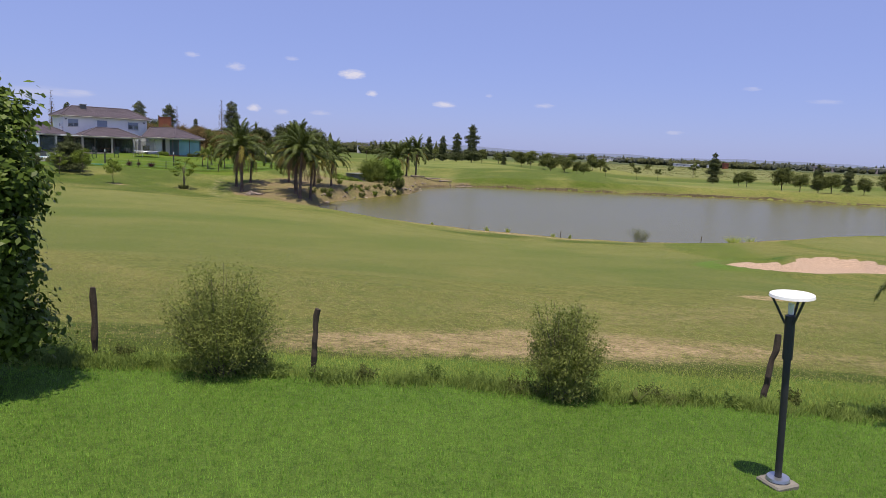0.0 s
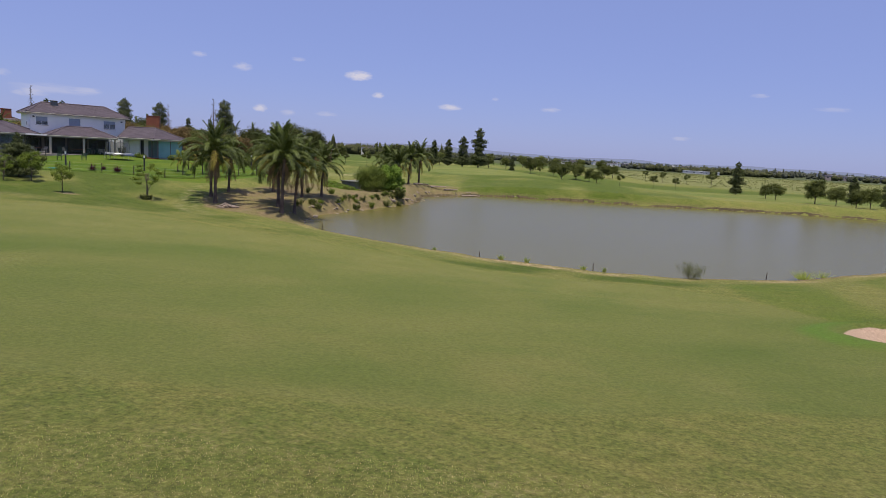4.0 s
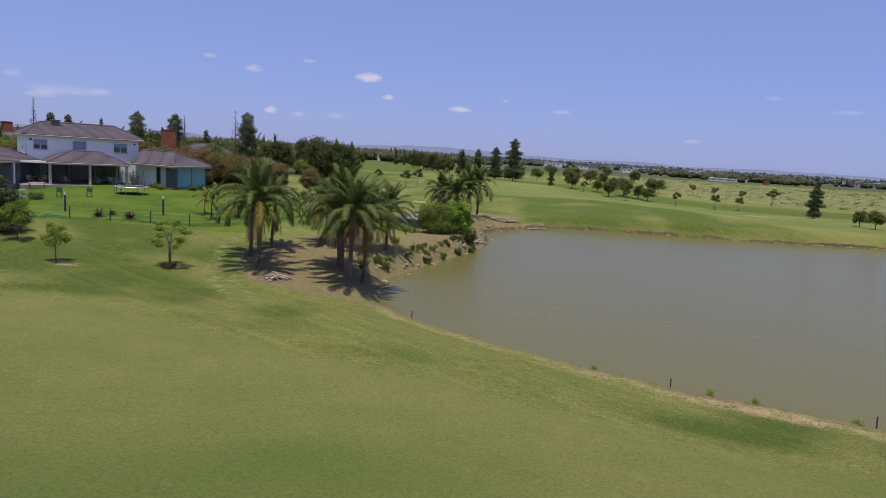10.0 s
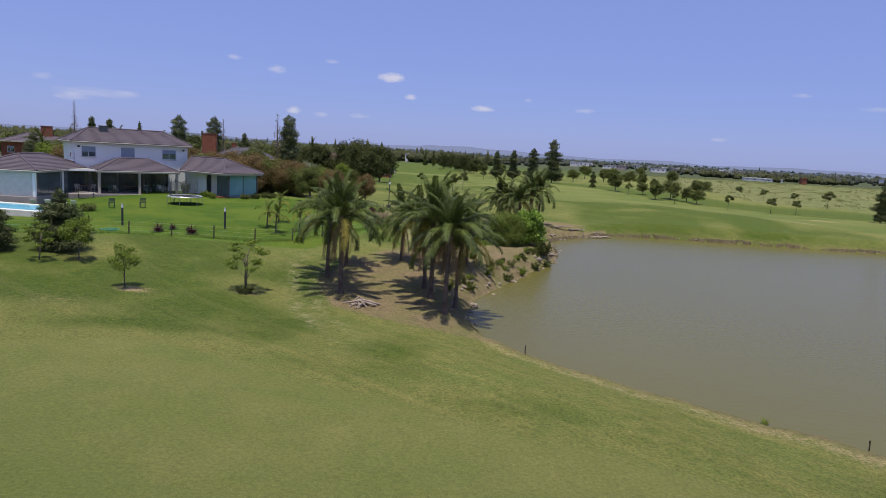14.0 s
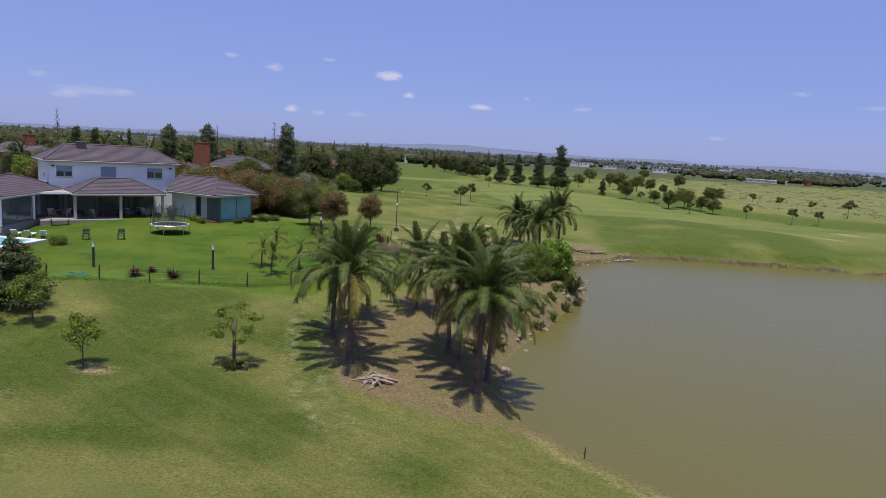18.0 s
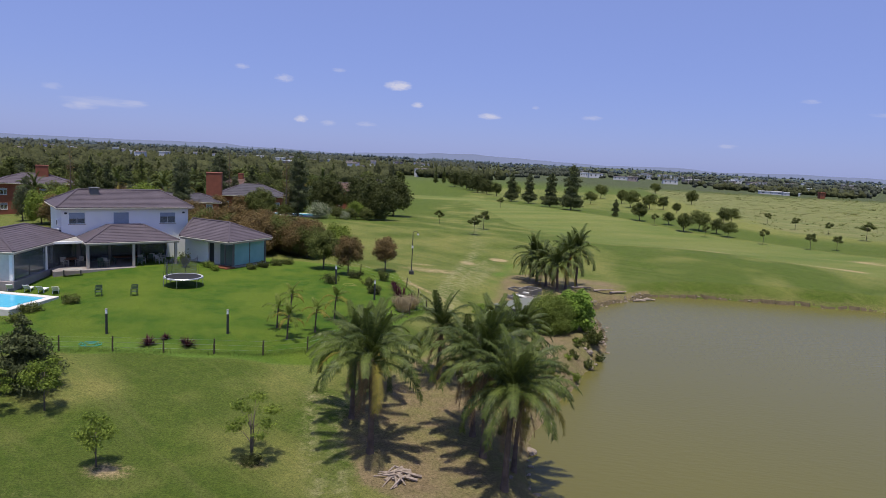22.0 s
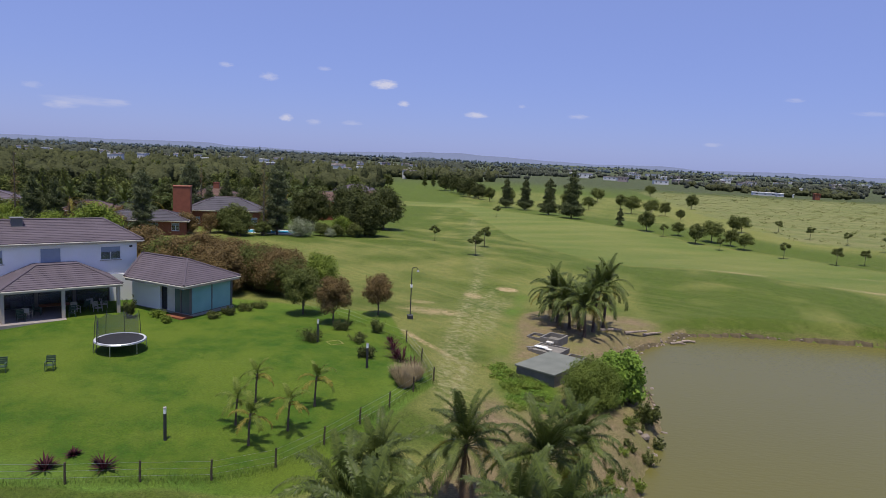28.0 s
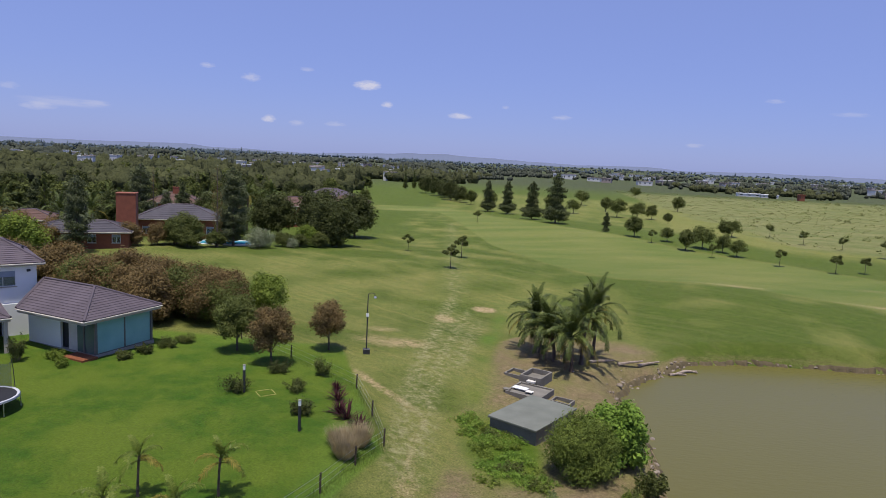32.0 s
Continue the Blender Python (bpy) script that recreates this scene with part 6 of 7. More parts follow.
def brush_pile(x, y):
    b = empty("brush_pile", on_ground(x, y), "pile of dry bleached palm stalks on the bare ground", "brush pile")
    rg = random.Random(9)
    for i in range(16):
        a = rg.uniform(0, 6.28)
        l = rg.uniform(0.9, 2.4)
        cx, cy = rg.uniform(-0.5, 0.5), rg.uniform(-0.5, 0.5)
        d = Vector((math.cos(a), math.sin(a), 0)) * l / 2
        z = rg.uniform(0.05, 0.4)
        c = Vector((cx, cy, z))
        mesh_ob("stalk", pydata("stalk", *tube_geo([c - d + Vector((0, 0, 0.02 - z * 0.8)), c + Vector((0, 0, rg.uniform(0, 0.15))), c + d + Vector((0, 0, -z * 0.8))], [0.09, 0.06, 0.03], 6)), M_DRIFT, b)


brush_pile(-22.6, 75.9)


# ---- wire fence of the garden ----
def wire_fence(pts, label):
    f = empty("wire_fence", Matrix.Identity(4), label, "fence")
    tops = []
    for i, (x, y) in enumerate(pts):
        z = gz(x, y)
        mesh_ob("post", pydata("post", *tube_geo([(x, y, z - 0.2), (x, y, z + 0.6), (x + 0.02, y, z + 1.1)], [0.06, 0.055, 0.05], 7)), M_WOODPOST, f)
        tops.append((x, y, z))
    for h in (0.3, 0.65, 1.0):
        mesh_ob("wire", pydata("wire", *tube_geo([(x, y, z + h) for x, y, z in tops], [0.006] * len(tops), 4)), M_STEEL, f)
    return f


FENCE = [(-58.5, 83.2), (-55.0, 83.9), (-51.3, 84.8), (-47.7, 85.7), (-44.2, 86.3), (-40.9, 87.0), (-37.7, 88.0), (-34.5, 89.0), (-31.8, 90.9), (-29.9, 93.8), (-28.4, 96.7), (-27.0, 99.6), (-25.8, 102.9), (-24.6, 105.9), (-25.9, 109.8), (-27.7, 114.2), (-33.9, 119.5), (-39.5, 124.0)]
wire_fence(FENCE, "low wire fence on dark wooden posts round the garden")
fp = np.array(FENCE)
rg2 = np.random.RandomState(12)
seg = rg2.randint(0, len(fp) - 1, 9000)
u_ = rg2.rand(9000)[:, None]
q_ = fp[seg] * (1 - u_) + fp[seg + 1] * u_ + rg2.normal(size=(9000, 2)) * 0.28
blade_stuff("fence_grass", "long grass under the wire fence", np.column_stack([q_, ground_height(q_[:, 0], q_[:, 1])]), 0.2, 0.012, 13, L_VERGE, 0.8)

# garden plants
for x, y in ((-42.5, 87.9), (-39.9, 88.6), (-42.0, 89.4)):
    rosette(x, y, 60, 1.05 if x != -42.0 else 0.6, 0.04, int(-x), L_PURPLE, "purple spiky flax on the lawn", "flax_plant", group="purple flax")
for i, (x, y, L) in enumerate(((-27.3, 108.4, 1.5), (-26.4, 107.6, 1.3), (-28.4, 111.2, 1.2), (-28.9, 113.0, 1.0), (-27.9, 108.9, 1.3))):
    rosette(x, y, 46, L, 0.04, 50 + i, L_PURPLE, "tall purple flax by the fence", "flax_plant", 1.0, group="tall purple flax")
for i, (x, y, h) in enumerate(((-26.5, 103.5, 1.5), (-26.0, 105.3, 1.4), (-27.0, 104.8, 1.2))):
    grass_clump(x, y, h, 2.3, 900, 70 + i, L_PAMPAS, "buff ornamental grass clump by the fence", "pampas_grass", "pampas grass")
for i, (x, y, h, w, lf) in enumerate(((-35.1, 110.6, 1.3, 2.6, L_DARK), (-33.8, 115.4, 1.0, 2.4, L_DARK), (-31.5, 111.8, 0.9, 2.0, L_MID), (-30.2, 108.0, 1.1, 1.9, L_DARK), (-30.6, 116.0, 1.6, 1.8, L_OLIVE), (-44.2, 119.8, 0.9, 1.9, L_MID), (-45.0, 117.9, 0.8, 1.8, L_DARK),
                                    (-45.8, 116.1, 0.7, 1.5, L_MID), (-52.3, 113.6, 2.3, 1.7, L_DARK), (-50.2, 114.8, 0.8, 1.8, L_BRIGHT), (-48.8, 113.2, 0.7, 1.4, L_BRIGHT), (-43.4, 121.6, 0.8, 1.8, L_OLIVE), (-54.6, 97.2, 0.9, 2.2, L_OLIVE), (-56.2, 94.4, 0.8, 2.4, L_MID), (-55.4, 91.5, 0.8, 1.8, L_OLIVE))):
    shrub(x, y, h, w, lf, 400 + i, "rounded garden bush on the lawn's edge", 1700, 0.13, 26, "garden_bush", 0.55, 0.45, "garden bushes")


def street_lamp(x, y):
    s = empty("street_lamp", on_ground(x, y, 15), "slim green lamp post with a curved arm on a concrete footing", "street lamp")
    part("footing", boxm(-0.28, -0.28, -0.2, 0.28, 0.28, 0.42, 0.03), M_DARK, s)
    mesh_ob("pole", pydata("pole", *tube_geo([(0, 0, 0.4), (0, 0, 3.2), (0, 0, 5.0)], [0.06, 0.05, 0.04], 8)), M_DARK, s)
    arc = [(0.3 - 0.3 * math.cos(a), 0, 5.0 + 0.25 * math.sin(a)) for a in np.linspace(0, math.pi, 9)]
    mesh_ob("arm", pydata("arm", *tube_geo(arc, [0.03] * 9, 6)), M_DARK, s)
    bm = bmesh.new()
    bmesh.ops.create_cone(bm, cap_ends=True, segments=12, radius1=0.14, radius2=0.05, depth=0.16, matrix=Matrix.Translation((0.6, 0, 4.9)))
    part("shade", bm, M_STEEL, s)
    part("meter_box", boxm(-0.1, -0.08, 3.2, 0.1, 0.08, 3.5), M_WHITE, s)


street_lamp(-28.4, 123.0)
M_HOSE = mat("teal_hose", (0.03, 0.3, 0.25), None, 0.5, 5, 40, 0.05)
coil = [(0.35 * (1 + 0.05 * k) * math.cos(k * 0.6), 0.28 * (1 + 0.05 * k) * math.sin(k * 0.6), 0.04 + 0.004 * k) for k in range(30)]
hose = mesh_ob("garden_hose", pydata("garden_hose", *tube_geo(coil, [0.025] * 30, 6)), M_HOSE)
hose.matrix_basis = on_ground(-46.2, 87.0)
tagged(hose, "coiled teal garden hose on the lawn", "hose")
M_TAPE = mat("yellow_tape", (0.42, 0.38, 0.13), None, 0.6, 5, 40, 0.05)
fr_ = empty("marking_frame", on_ground(-33.2, 110.6, 35), "square of yellow marking laths laid on the lawn", "marking")
for k in range(4):
    q = Euler((0, 0, k * math.pi / 2)).to_matrix().to_4x4()
    bm = boxm(-0.55, 0.52, 0.01, 0.42, 0.56, 0.035)
    bmesh.ops.transform(bm, matrix=q, verts=bm.verts)
    part("lath", bm, M_TAPE, fr_)


# ---- single trees ----
K_YOUNG = tree_kind("young_tree", "young open-crowned green tree staked in the turf", 2.6, 2.0, 101, L_BRIGHT, 2600, 0.12, 0.36, 0.014, 9, 0.7, 0.6, open_=1.0)
K_YOUNG2 = tree_kind("young_tree", "young sparse spreading green tree with thin stems", 3.5, 3.4, 102, L_BRIGHT, 2600, 0.12, 0.3, 0.013, 13, 0.45, 0.6, open_=1.0, stems=3, clump=0.6)
K_DENSE = tree_kind("round_tree", "dense dark green round-headed tree", 8.5, 8.5, 103, L_DARK, 11000, 0.4, 0.14, 0.02, 15)
K_DENSE2 = tree_kind("round_tree", "dense mid-green round-headed tree", 7.5, 7.0, 104, L_MID, 9000, 0.36, 0.16, 0.02, 13)
K_AUTUMN = tree_kind("bronze_tree", "small bronze-leaved tree on a clear trunk", 4.4, 3.5, 105, L_AUTUMN, 11000, 0.16, 0.3, 0.017, 11)
K_OLIVE = tree_kind("olive_tree", "small olive-green round tree on a clear trunk", 4.4, 3.5, 106, L_OLIVE, 11000, 0.16, 0.28, 0.017, 11)
K_ORCH = tree_kind("orchard_tree", "small dark green tree on a short trunk in the turf", 5.0, 4.2, 107, L_MID, 4200, 0.27, 0.24, 0.018, 10)
K_ORCH2 = tree_kind("orchard_tree", "small spreading green tree on a short trunk in the turf", 5.0, 5.4, 108, L_OLIVE, 4200, 0.27, 0.3, 0.018, 10, 0.6)
K_SAP = tree_kind("sapling", "small sapling on a thin trunk in the turf", 3.4, 2.3, 109, L_MID, 1100, 0.22, 0.5, 0.014, 6, 0.6, open_=0.7)
K_CON = conifer_kind("conifer", "tall dark irregular conifer on the fairway", 14.0, 7.6, 110, L_CONIFER, 13000, 0.42, 0.42)
K_CON2 = conifer_kind("conifer", "dark pyramidal conifer standing in the turf", 9.0, 4.2, 111, L_CONIFER, 7000, 0.34, 0.5)
K_COL = conifer_kind("columnar_tree", "tall narrow grey-green columnar tree", 11.0, 2.9, 112, L_OLIVE, 7000, 0.28)
K_POP = conifer_kind("silver_poplar", "tall narrow silvery poplar among garden trees", 11.0, 4.0, 126, L_SILVER, 9000, 0.3, 0.3)
K_SILVER = tree_kind("silver_poplar", "tall silvery grey-green poplar among garden trees", 11.0, 5.2, 118, L_SILVER, 10000, 0.28, 0.12, 0.016, 20, 1.2)
K_LIGHT = tree_kind("light_green_tree", "round light green tree among garden trees", 7.0, 7.0, 119, L_BRIGHT, 9000, 0.34, 0.14, 0.02, 14)
K_BRONZE = tree_kind("bronze_garden_tree", "round bronze-brown tree among garden trees", 6.0, 6.5, 120, L_AUTUMN, 9000, 0.3, 0.14, 0.02, 13)
K_LO = [tree_kind("round_tree", "dense dark green tree in the wood", 8.5, 8.5, 121, L_DARK, 2300, 0.75, 0.1, 0.02, 16), tree_kind("round_tree", "mid-green tree in the wood", 7.5, 7.0, 122, L_MID, 2000, 0.7, 0.1, 0.02, 14),
        tree_kind("olive_wood_tree", "olive-green tree in the wood", 7.0, 7.0, 123, L_OLIVE, 2000, 0.66, 0.1, 0.02, 14), conifer_kind("columnar_tree", "tall narrow tree in the wood", 11.0, 3.2, 124, L_MID, 1600, 0.55)]
K_BARE = conifer_kind("bare_poplar", "tall thin almost leafless poplar", 12.0, 2.2, 125, L_AUTUMN, 1100, 0.2, 0.35)
K_HEDGE = tree_kind("bronze_shrub", "tall bronze-brown shrub behind the house", 4.6, 4.6, 113, L_AUTUMN, 13000, 0.17, 0.08, 0.015, 14, shell=0.5)
K_HEDGE2 = tree_kind("brown_green_shrub", "tall brown-green shrub behind the house", 4.4, 4.6, 114, L_OLIVE, 12000, 0.17, 0.08, 0.015, 14, shell=0.5)
K_WHITE = tree_kind("flowering_bush", "rounded bush dotted with white flowers", 3.2, 4.6, 115, L_FLOWER, 9000, 0.15, 0.05, 0.015, 12, category="shrub")
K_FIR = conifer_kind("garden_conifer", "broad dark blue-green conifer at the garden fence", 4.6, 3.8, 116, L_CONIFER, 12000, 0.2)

shrub(-30.2, 75.3, 0.55, 1.7, L_DARK, 441, "dark low scrub round the foot of a young tree", 1500, 0.1, 16, "scrub_clump", 0.6, 0.45)
put(K_YOUNG, -36.8, 72.7, 1.0, 1.05)
put(K_YOUNG2, -30.3, 75.9, 1.05)
put(K_YOUNG, -42.8, 77.4, 1.15, 1.2)
put(K_FIR, -45.6, 79.6, 1.0)
put(K_FIR, -49.5, 78.0, 0.8)
put(K_YOUNG2, -45.0, 76.4, 0.8)
for x, y, k, s in ((-35.0, 117.7, K_AUTUMN, 1.0), (-38.6, 120.4, K_OLIVE, 1.05), (-31.65, 123.1, K_AUTUMN, 0.95), (-40.2, 133.5, K_LIGHT, 0.62), (-43.0, 130.6, K_AUTUMN, 1.1), (-45.6, 130.8, K_AUTUMN, 1.1)):
    put(k, x, y, s)
rg_ = random.Random(3)
for i in range(40):
    u = i / 39
    x, y = -42.0 - 31 * u + rg_.uniform(-1.5, 1.5), 127.5 + 9 * u + rg_.uniform(-3.5, 3.5)
    put(K_HEDGE if i % 5 else K_HEDGE2, x, y, rg_.uniform(0.85, 1.2), group="shrub belt behind the house")
for x, y, h, k in ((-13.7, 317, 11.7, K_CON), (-7.0, 307, 12.0, K_CON), (-0.5, 282, 12.3, K_CON), (5.6, 270, 15.4, K_CON), (71, 187, 8.7, K_CON2), (17.4, 252.8, 5.5, K_CON2), (82, 154, 6.2, K_CON2), (86, 149, 6.0, K_CON2)):
    put(k, x, y, h / (14.0 if k is K_CON else 9.0), group="fairway conifers")
for i, (x, y, h) in enumerate(((32.9, 390, 9), (36, 348, 8), (34.8, 320, 9), (23.3, 245, 7.2), (41.4, 316, 8), (47.5, 319, 7), (30.8, 241, 4.8), (32, 229.5, 6.6), (37.4, 234, 7.2), (41.1, 230.4, 5.6), (42.5, 225.2, 5.2), (52.2, 260, 6.6), (56, 264, 6.2), (73.6, 374, 9), (83.7, 496, 9),
                                (68.5, 164, 4.2), (67.5, 157, 4.6), (71, 147.5, 6.4), (73, 143.5, 4.8), (76, 142, 4.8), (79, 142.5, 5.2), (85.5, 142, 4.6), (91, 187, 5), (96, 150, 5), (102, 160, 6), (-20, 352, 7), (-12, 345, 7), (12, 335, 8), (20, 330, 7), (48, 300, 5))):
    put(K_ORCH if i % 2 else K_ORCH2, x, y, h / 5.0 * (0.78 if x > 15 else 0.9), group="fairway trees")
for x, y, h in ((25.8, 237, 3.4), (35.5, 221.6, 3.2), (47.3, 214, 3.8), (70.3, 272, 3.8), (71.8, 254.5, 3.9), (55.1, 206.2, 4.0), (77.2, 245, 3.6), (62, 208, 3.6), (81, 232, 5.2), (-22.8, 171, 3.8), (-21.3, 184, 4.0), (-31.2, 189, 3.2), (-18, 260, 3.5)):
    put(K_SAP, x, y, h / 3.4, group="fairway saplings")
for x, y, h in ((-44.7, 430, 9), (-37, 409, 9), (-29.8, 379, 9), (-33, 395, 8), (-25, 368, 7)):
    put(K_DENSE, x, y, h / 8.5, group="round fairway trees")
for x, y, h in ((-45.2, 189.0, 8.6), (-50.5, 200, 10.0), (-45.0, 211, 9.5), (-59.5, 203, 8.5), (-54.0, 214, 7.5)):
    put(K_DENSE, x, y, h / 8.5, group="dark trees by the fairway")
for i, (x, y, s) in enumerate(((-46.5, 184.5, 0.62), (-49.5, 182, 0.55), (-52, 180.2, 0.6), (-55, 178, 0.5), (-44, 187, 0.5), (-63, 168.5, 0.75), (-66.5, 171.5, 0.8), (-60.5, 172.0, 0.6))):
    put(K_DENSE2, x, y, s * 0.8, s * 0.55, group="garden hedge bushes")
put(K_LIGHT, -49.0, 185.0, 0.55)
put(K_WHITE, -54.4, 175.0, 1.0)
put(K_WHITE, -50.2, 179.5, 0.5)

# ---- neighbouring brick houses ----
def brick_house(x, y, rz, w, d, eave, rise, label, chimney=None, storeys=1, roof=None, wall=None, z=None):
    gz0 = gz(x, y) if z is None else z
    h = empty("brick_house", pose(x, y, gz0, 0, 0, rz), label, "house")
    mw = wall or M_BRICK
    holes = []
    for s in range(storeys):
        n = max(2, int(w / 3.2))
        for i in range(n):
            a = -w / 2 + (i + 0.5) * w / n
            holes.append((a - 0.6, a + 0.6, 0.9 + s * 2.8, 2.2 + s * 2.8))
    part("wall", wall_with_holes(-w / 2, w / 2, -0.5, eave - 0.05, -d / 2, -d / 2 + 0.25, holes), mw, h)
    for q in holes:
        window(h, q[0] + 0.01, q[1] - 0.01, q[2] + 0.01, q[3] - 0.01, -d / 2 + 0.1, 0.3, 2)
    part("wall", boxm(-w / 2, d / 2 - 0.25, -0.5, w / 2, d / 2, eave - 0.05), mw, h)
    part("wall", boxm(-w / 2, -d / 2 + 0.251, -0.5, -w / 2 + 0.25, d / 2 - 0.251, eave - 0.05), mw, h)
    part("wall", boxm(w / 2 - 0.25, -d / 2 + 0.251, -0.5, w / 2, d / 2 - 0.251, eave - 0.05), mw, h)
    hip_roof(h, Matrix.Identity(4), -w / 2 - 0.5, -d / 2 - 0.5, w / 2 + 0.5, d / 2 + 0.5, eave, rise, 7, mat_=roof or M_ROOF)
    if chimney:
        cx, cy, cw, cz = chimney
        st = part("chimney", boxm(cx - cw / 2, cy - cw / 2, -0.4, cx + cw / 2, cy + cw / 2, cz, 0.03), mw, h, "broad red brick chimney")
        part("chimney_cap", boxm(cx - cw / 2 - 0.06, cy - cw / 2 - 0.06, cz + 0.002, cx + cw / 2 + 0.06, cy + cw / 2 + 0.06, cz + 0.12), mw, st)
    return h


M_SLATE = mat("slate_roof", (0.078, 0.072, 0.085), (0.05, 0.046, 0.055), 0.7, 0.7, 20, 0.2, random_tint=0.15)
M_REDROOF = mat("red_roof", (0.13, 0.075, 0.06), (0.08, 0.048, 0.04), 0.8, 0.7, 20, 0.2, random_tint=0.2)
brick_house(-73.0, 187.5, 20, 14, 10, 3.5, 2.2, "red brick house with a grey tiled hip roof and broad chimney", (-7.1, -12.75, 2.9, 8.3), 1, M_SLATE)
brick_house(-78.0, 165.5, 20, 13, 7, 2.6, 1.3, "low brick wing with a grey tiled roof", None, 1, M_SLATE)
brick_house(-64.0, 234.0, 10, 12, 9, 5.2, 2.0, "red brick house with a rust-brown roof among trees", None, 2, M_REDROOF)
brick_house(-66.0, 285.0, -5, 13, 9, 5.4, 2.0, "brick house with a grey roof among trees", None, 2)
brick_house(-91.0, 226.0, 15, 12, 9, 5.2, 2.2, "brick house with a rust-brown hip roof among trees", (0, 0, 1.4, 8.6), 2, M_REDROOF)
brick_house(-111.0, 169.5, 35, 13, 9, 6.0, 1.7, "brick house with a grey hip roof and brick chimney", (1.5, -0.5, 2.2, 9.3), 2)
brick_house(-95.0, 178.0, 25, 9, 7, 3.4, 1.5, "low brick house with a rust-brown roof among trees", None, 1, M_REDROOF)
brick_house(-56.0, 262.0, 5, 12, 8, 4.8, 1.8, "brick house with a rust-brown roof beside the fairway trees", None, 2, M_REDROOF)
pool(-60.5, 178.0, 15, 9.0, 4.0, "neighbour's turquoise pool with pale coping", gz(-60.5, 178) + 0.15)


# ---- wood of garden trees behind the houses ----
def clear(x, y):
    if x > -48 - 0.08 * max(0, y - 180):
        return False
    for cx, cy, r in ((-64, 115, 24), (-73, 187.5, 9), (-76.5, 165.5, 7), (-64, 234, 8), (-66, 285, 9), (-91, 226, 8), (-111, 169.5, 9), (-95, 178, 7), (-56, 262, 8), (-55, 175, 13), (-74, 172, 6), (-55, 135, 20)):
        if math.hypot(x - cx, y - cy) < r:
            return False
    if y < 180 and x > -66:
        return False
    if y < 205 and x > -82 and x > -66 - 0.35 * (y - 150):
        return False
    return True


K_WOOD = [K_DENSE, K_DENSE2, K_ORCH2, K_COL, K_POP, K_LIGHT, K_BRONZE, K_DENSE, K_CON2, K_SILVER]
placed = []
rg_ = random.Random(17)
tries = 0
while len(placed) < 210 and tries < 6000:
    tries += 1
    y = 138 + 330 * rg_.random() ** 1.2
    x = -44 - rg_.random() ** 0.9 * (70 + (y - 100) * 0.75)
    if not clear(x, y) or any((x - a) ** 2 + (y - b) ** 2 < 42 for a, b in placed):
        continue
    placed.append((x, y))
    k = rg_.choice(K_WOOD if y < 225 else K_LO)
    d = math.hypot(x + 15, y - 40)
    h = rg_.uniform(5.0, 8.5) * (0.85 if d < 150 else 1.0)
    base = {K_LO[0]: 8.5, K_LO[1]: 7.5, K_LO[2]: 7.0, K_LO[3]: 11.0, K_DENSE: 8.5, K_DENSE2: 7.5, K_ORCH2: 5.0, K_COL: 11.0, K_SILVER: 11.0, K_POP: 11.0, K_CON2: 9.0, K_LIGHT: 7.0, K_BRONZE: 6.0}[k]
    if k in (K_COL, K_SILVER, K_POP, K_CON2, K_LO[3]):
        h *= 1.25
    put(k, x, y, h / base, group="garden wood")
for x, y, h in ((-102.5, 175, 11.8), (-100.4, 178, 11.4), (-100, 190, 12)):
    put(K_COL, x, y, h / 11.0, group="tall columnar trees")
for x, y, h in ((-96.8, 160, 14), (-60.2, 172, 13), (-80.2, 192, 13), (-63, 190, 11)):
    put(K_BARE, x, y, 0.9, h / 12.0, group="bare poplars")
for x, y, h in ((-81.6, 190, 13.2), (-75.3, 159.2, 11.2), (-67.5, 203, 11.5), (-58.7, 175, 13.2)):
    put(K_POP, x, y, h / 11.0, group="silver poplars")
for x, y, h in ((-88.3, 152, 10.6), (-85.8, 153.5, 10.2), (-92, 158, 9.5), (-78, 200, 10.5)):
    put(K_CON2, x, y, h / 11.5, h / 9.0, group="garden conifers")
for x, y, h in ((-83.5, 149.5, 5.2), (-88, 147.0, 5.0), (-92.5, 146.0, 5.4)):
    put(K_LIGHT, x, y, h / 7.0, group="light green garden trees")
for x, y, h in ((-63.9, 169.5, 5.2), (-66.5, 170.5, 4.4)):
    put(K_DENSE2, x, y, h / 7.5, group="garden trees by the brick house")
for x, y, h, k in ((-68.5, 169.0, 3.4, K_BRONZE), (-71.8, 167.0, 3.6, K_BRONZE), (-78.5, 163.0, 3.4, K_BRONZE), (-60.5, 176.5, 4.5, K_DENSE2), (-62.5, 186.5, 6.0, K_DENSE2), (-84, 168, 4.2, K_BRONZE), (-88.5, 166, 4.8, K_BRONZE), (-93, 171, 5.0, K_BRONZE), (-80.5, 160, 3.8, K_BRONZE), (-98, 160, 5.5, K_LIGHT), (-103, 165, 6.0, K_DENSE2), (-69.5, 194.5, 6.5, K_DENSE2), (-62, 203, 7.5, K_DENSE)):
    put(k, x, y, h / {K_BRONZE: 6.0, K_LIGHT: 7.0, K_DENSE2: 7.5, K_DENSE: 8.5}[k], group="garden trees by the brick house")
for x, y, th, s in ((-70, 215, 8, 61), (-74, 219, 7, 62), (-88, 190, 6, 63), (-93, 168, 6, 64), (-82, 174, 5, 65), (-84, 169, 5, 66), (-79, 178, 5, 68), (-97, 163, 5, 69), (-101, 156, 5, 70), (-66, 219, 8, 67)):
    palm(x, y, th, s, "tall garden palm among the trees", 1.0, (0.2, 0), 16, group="garden palms")
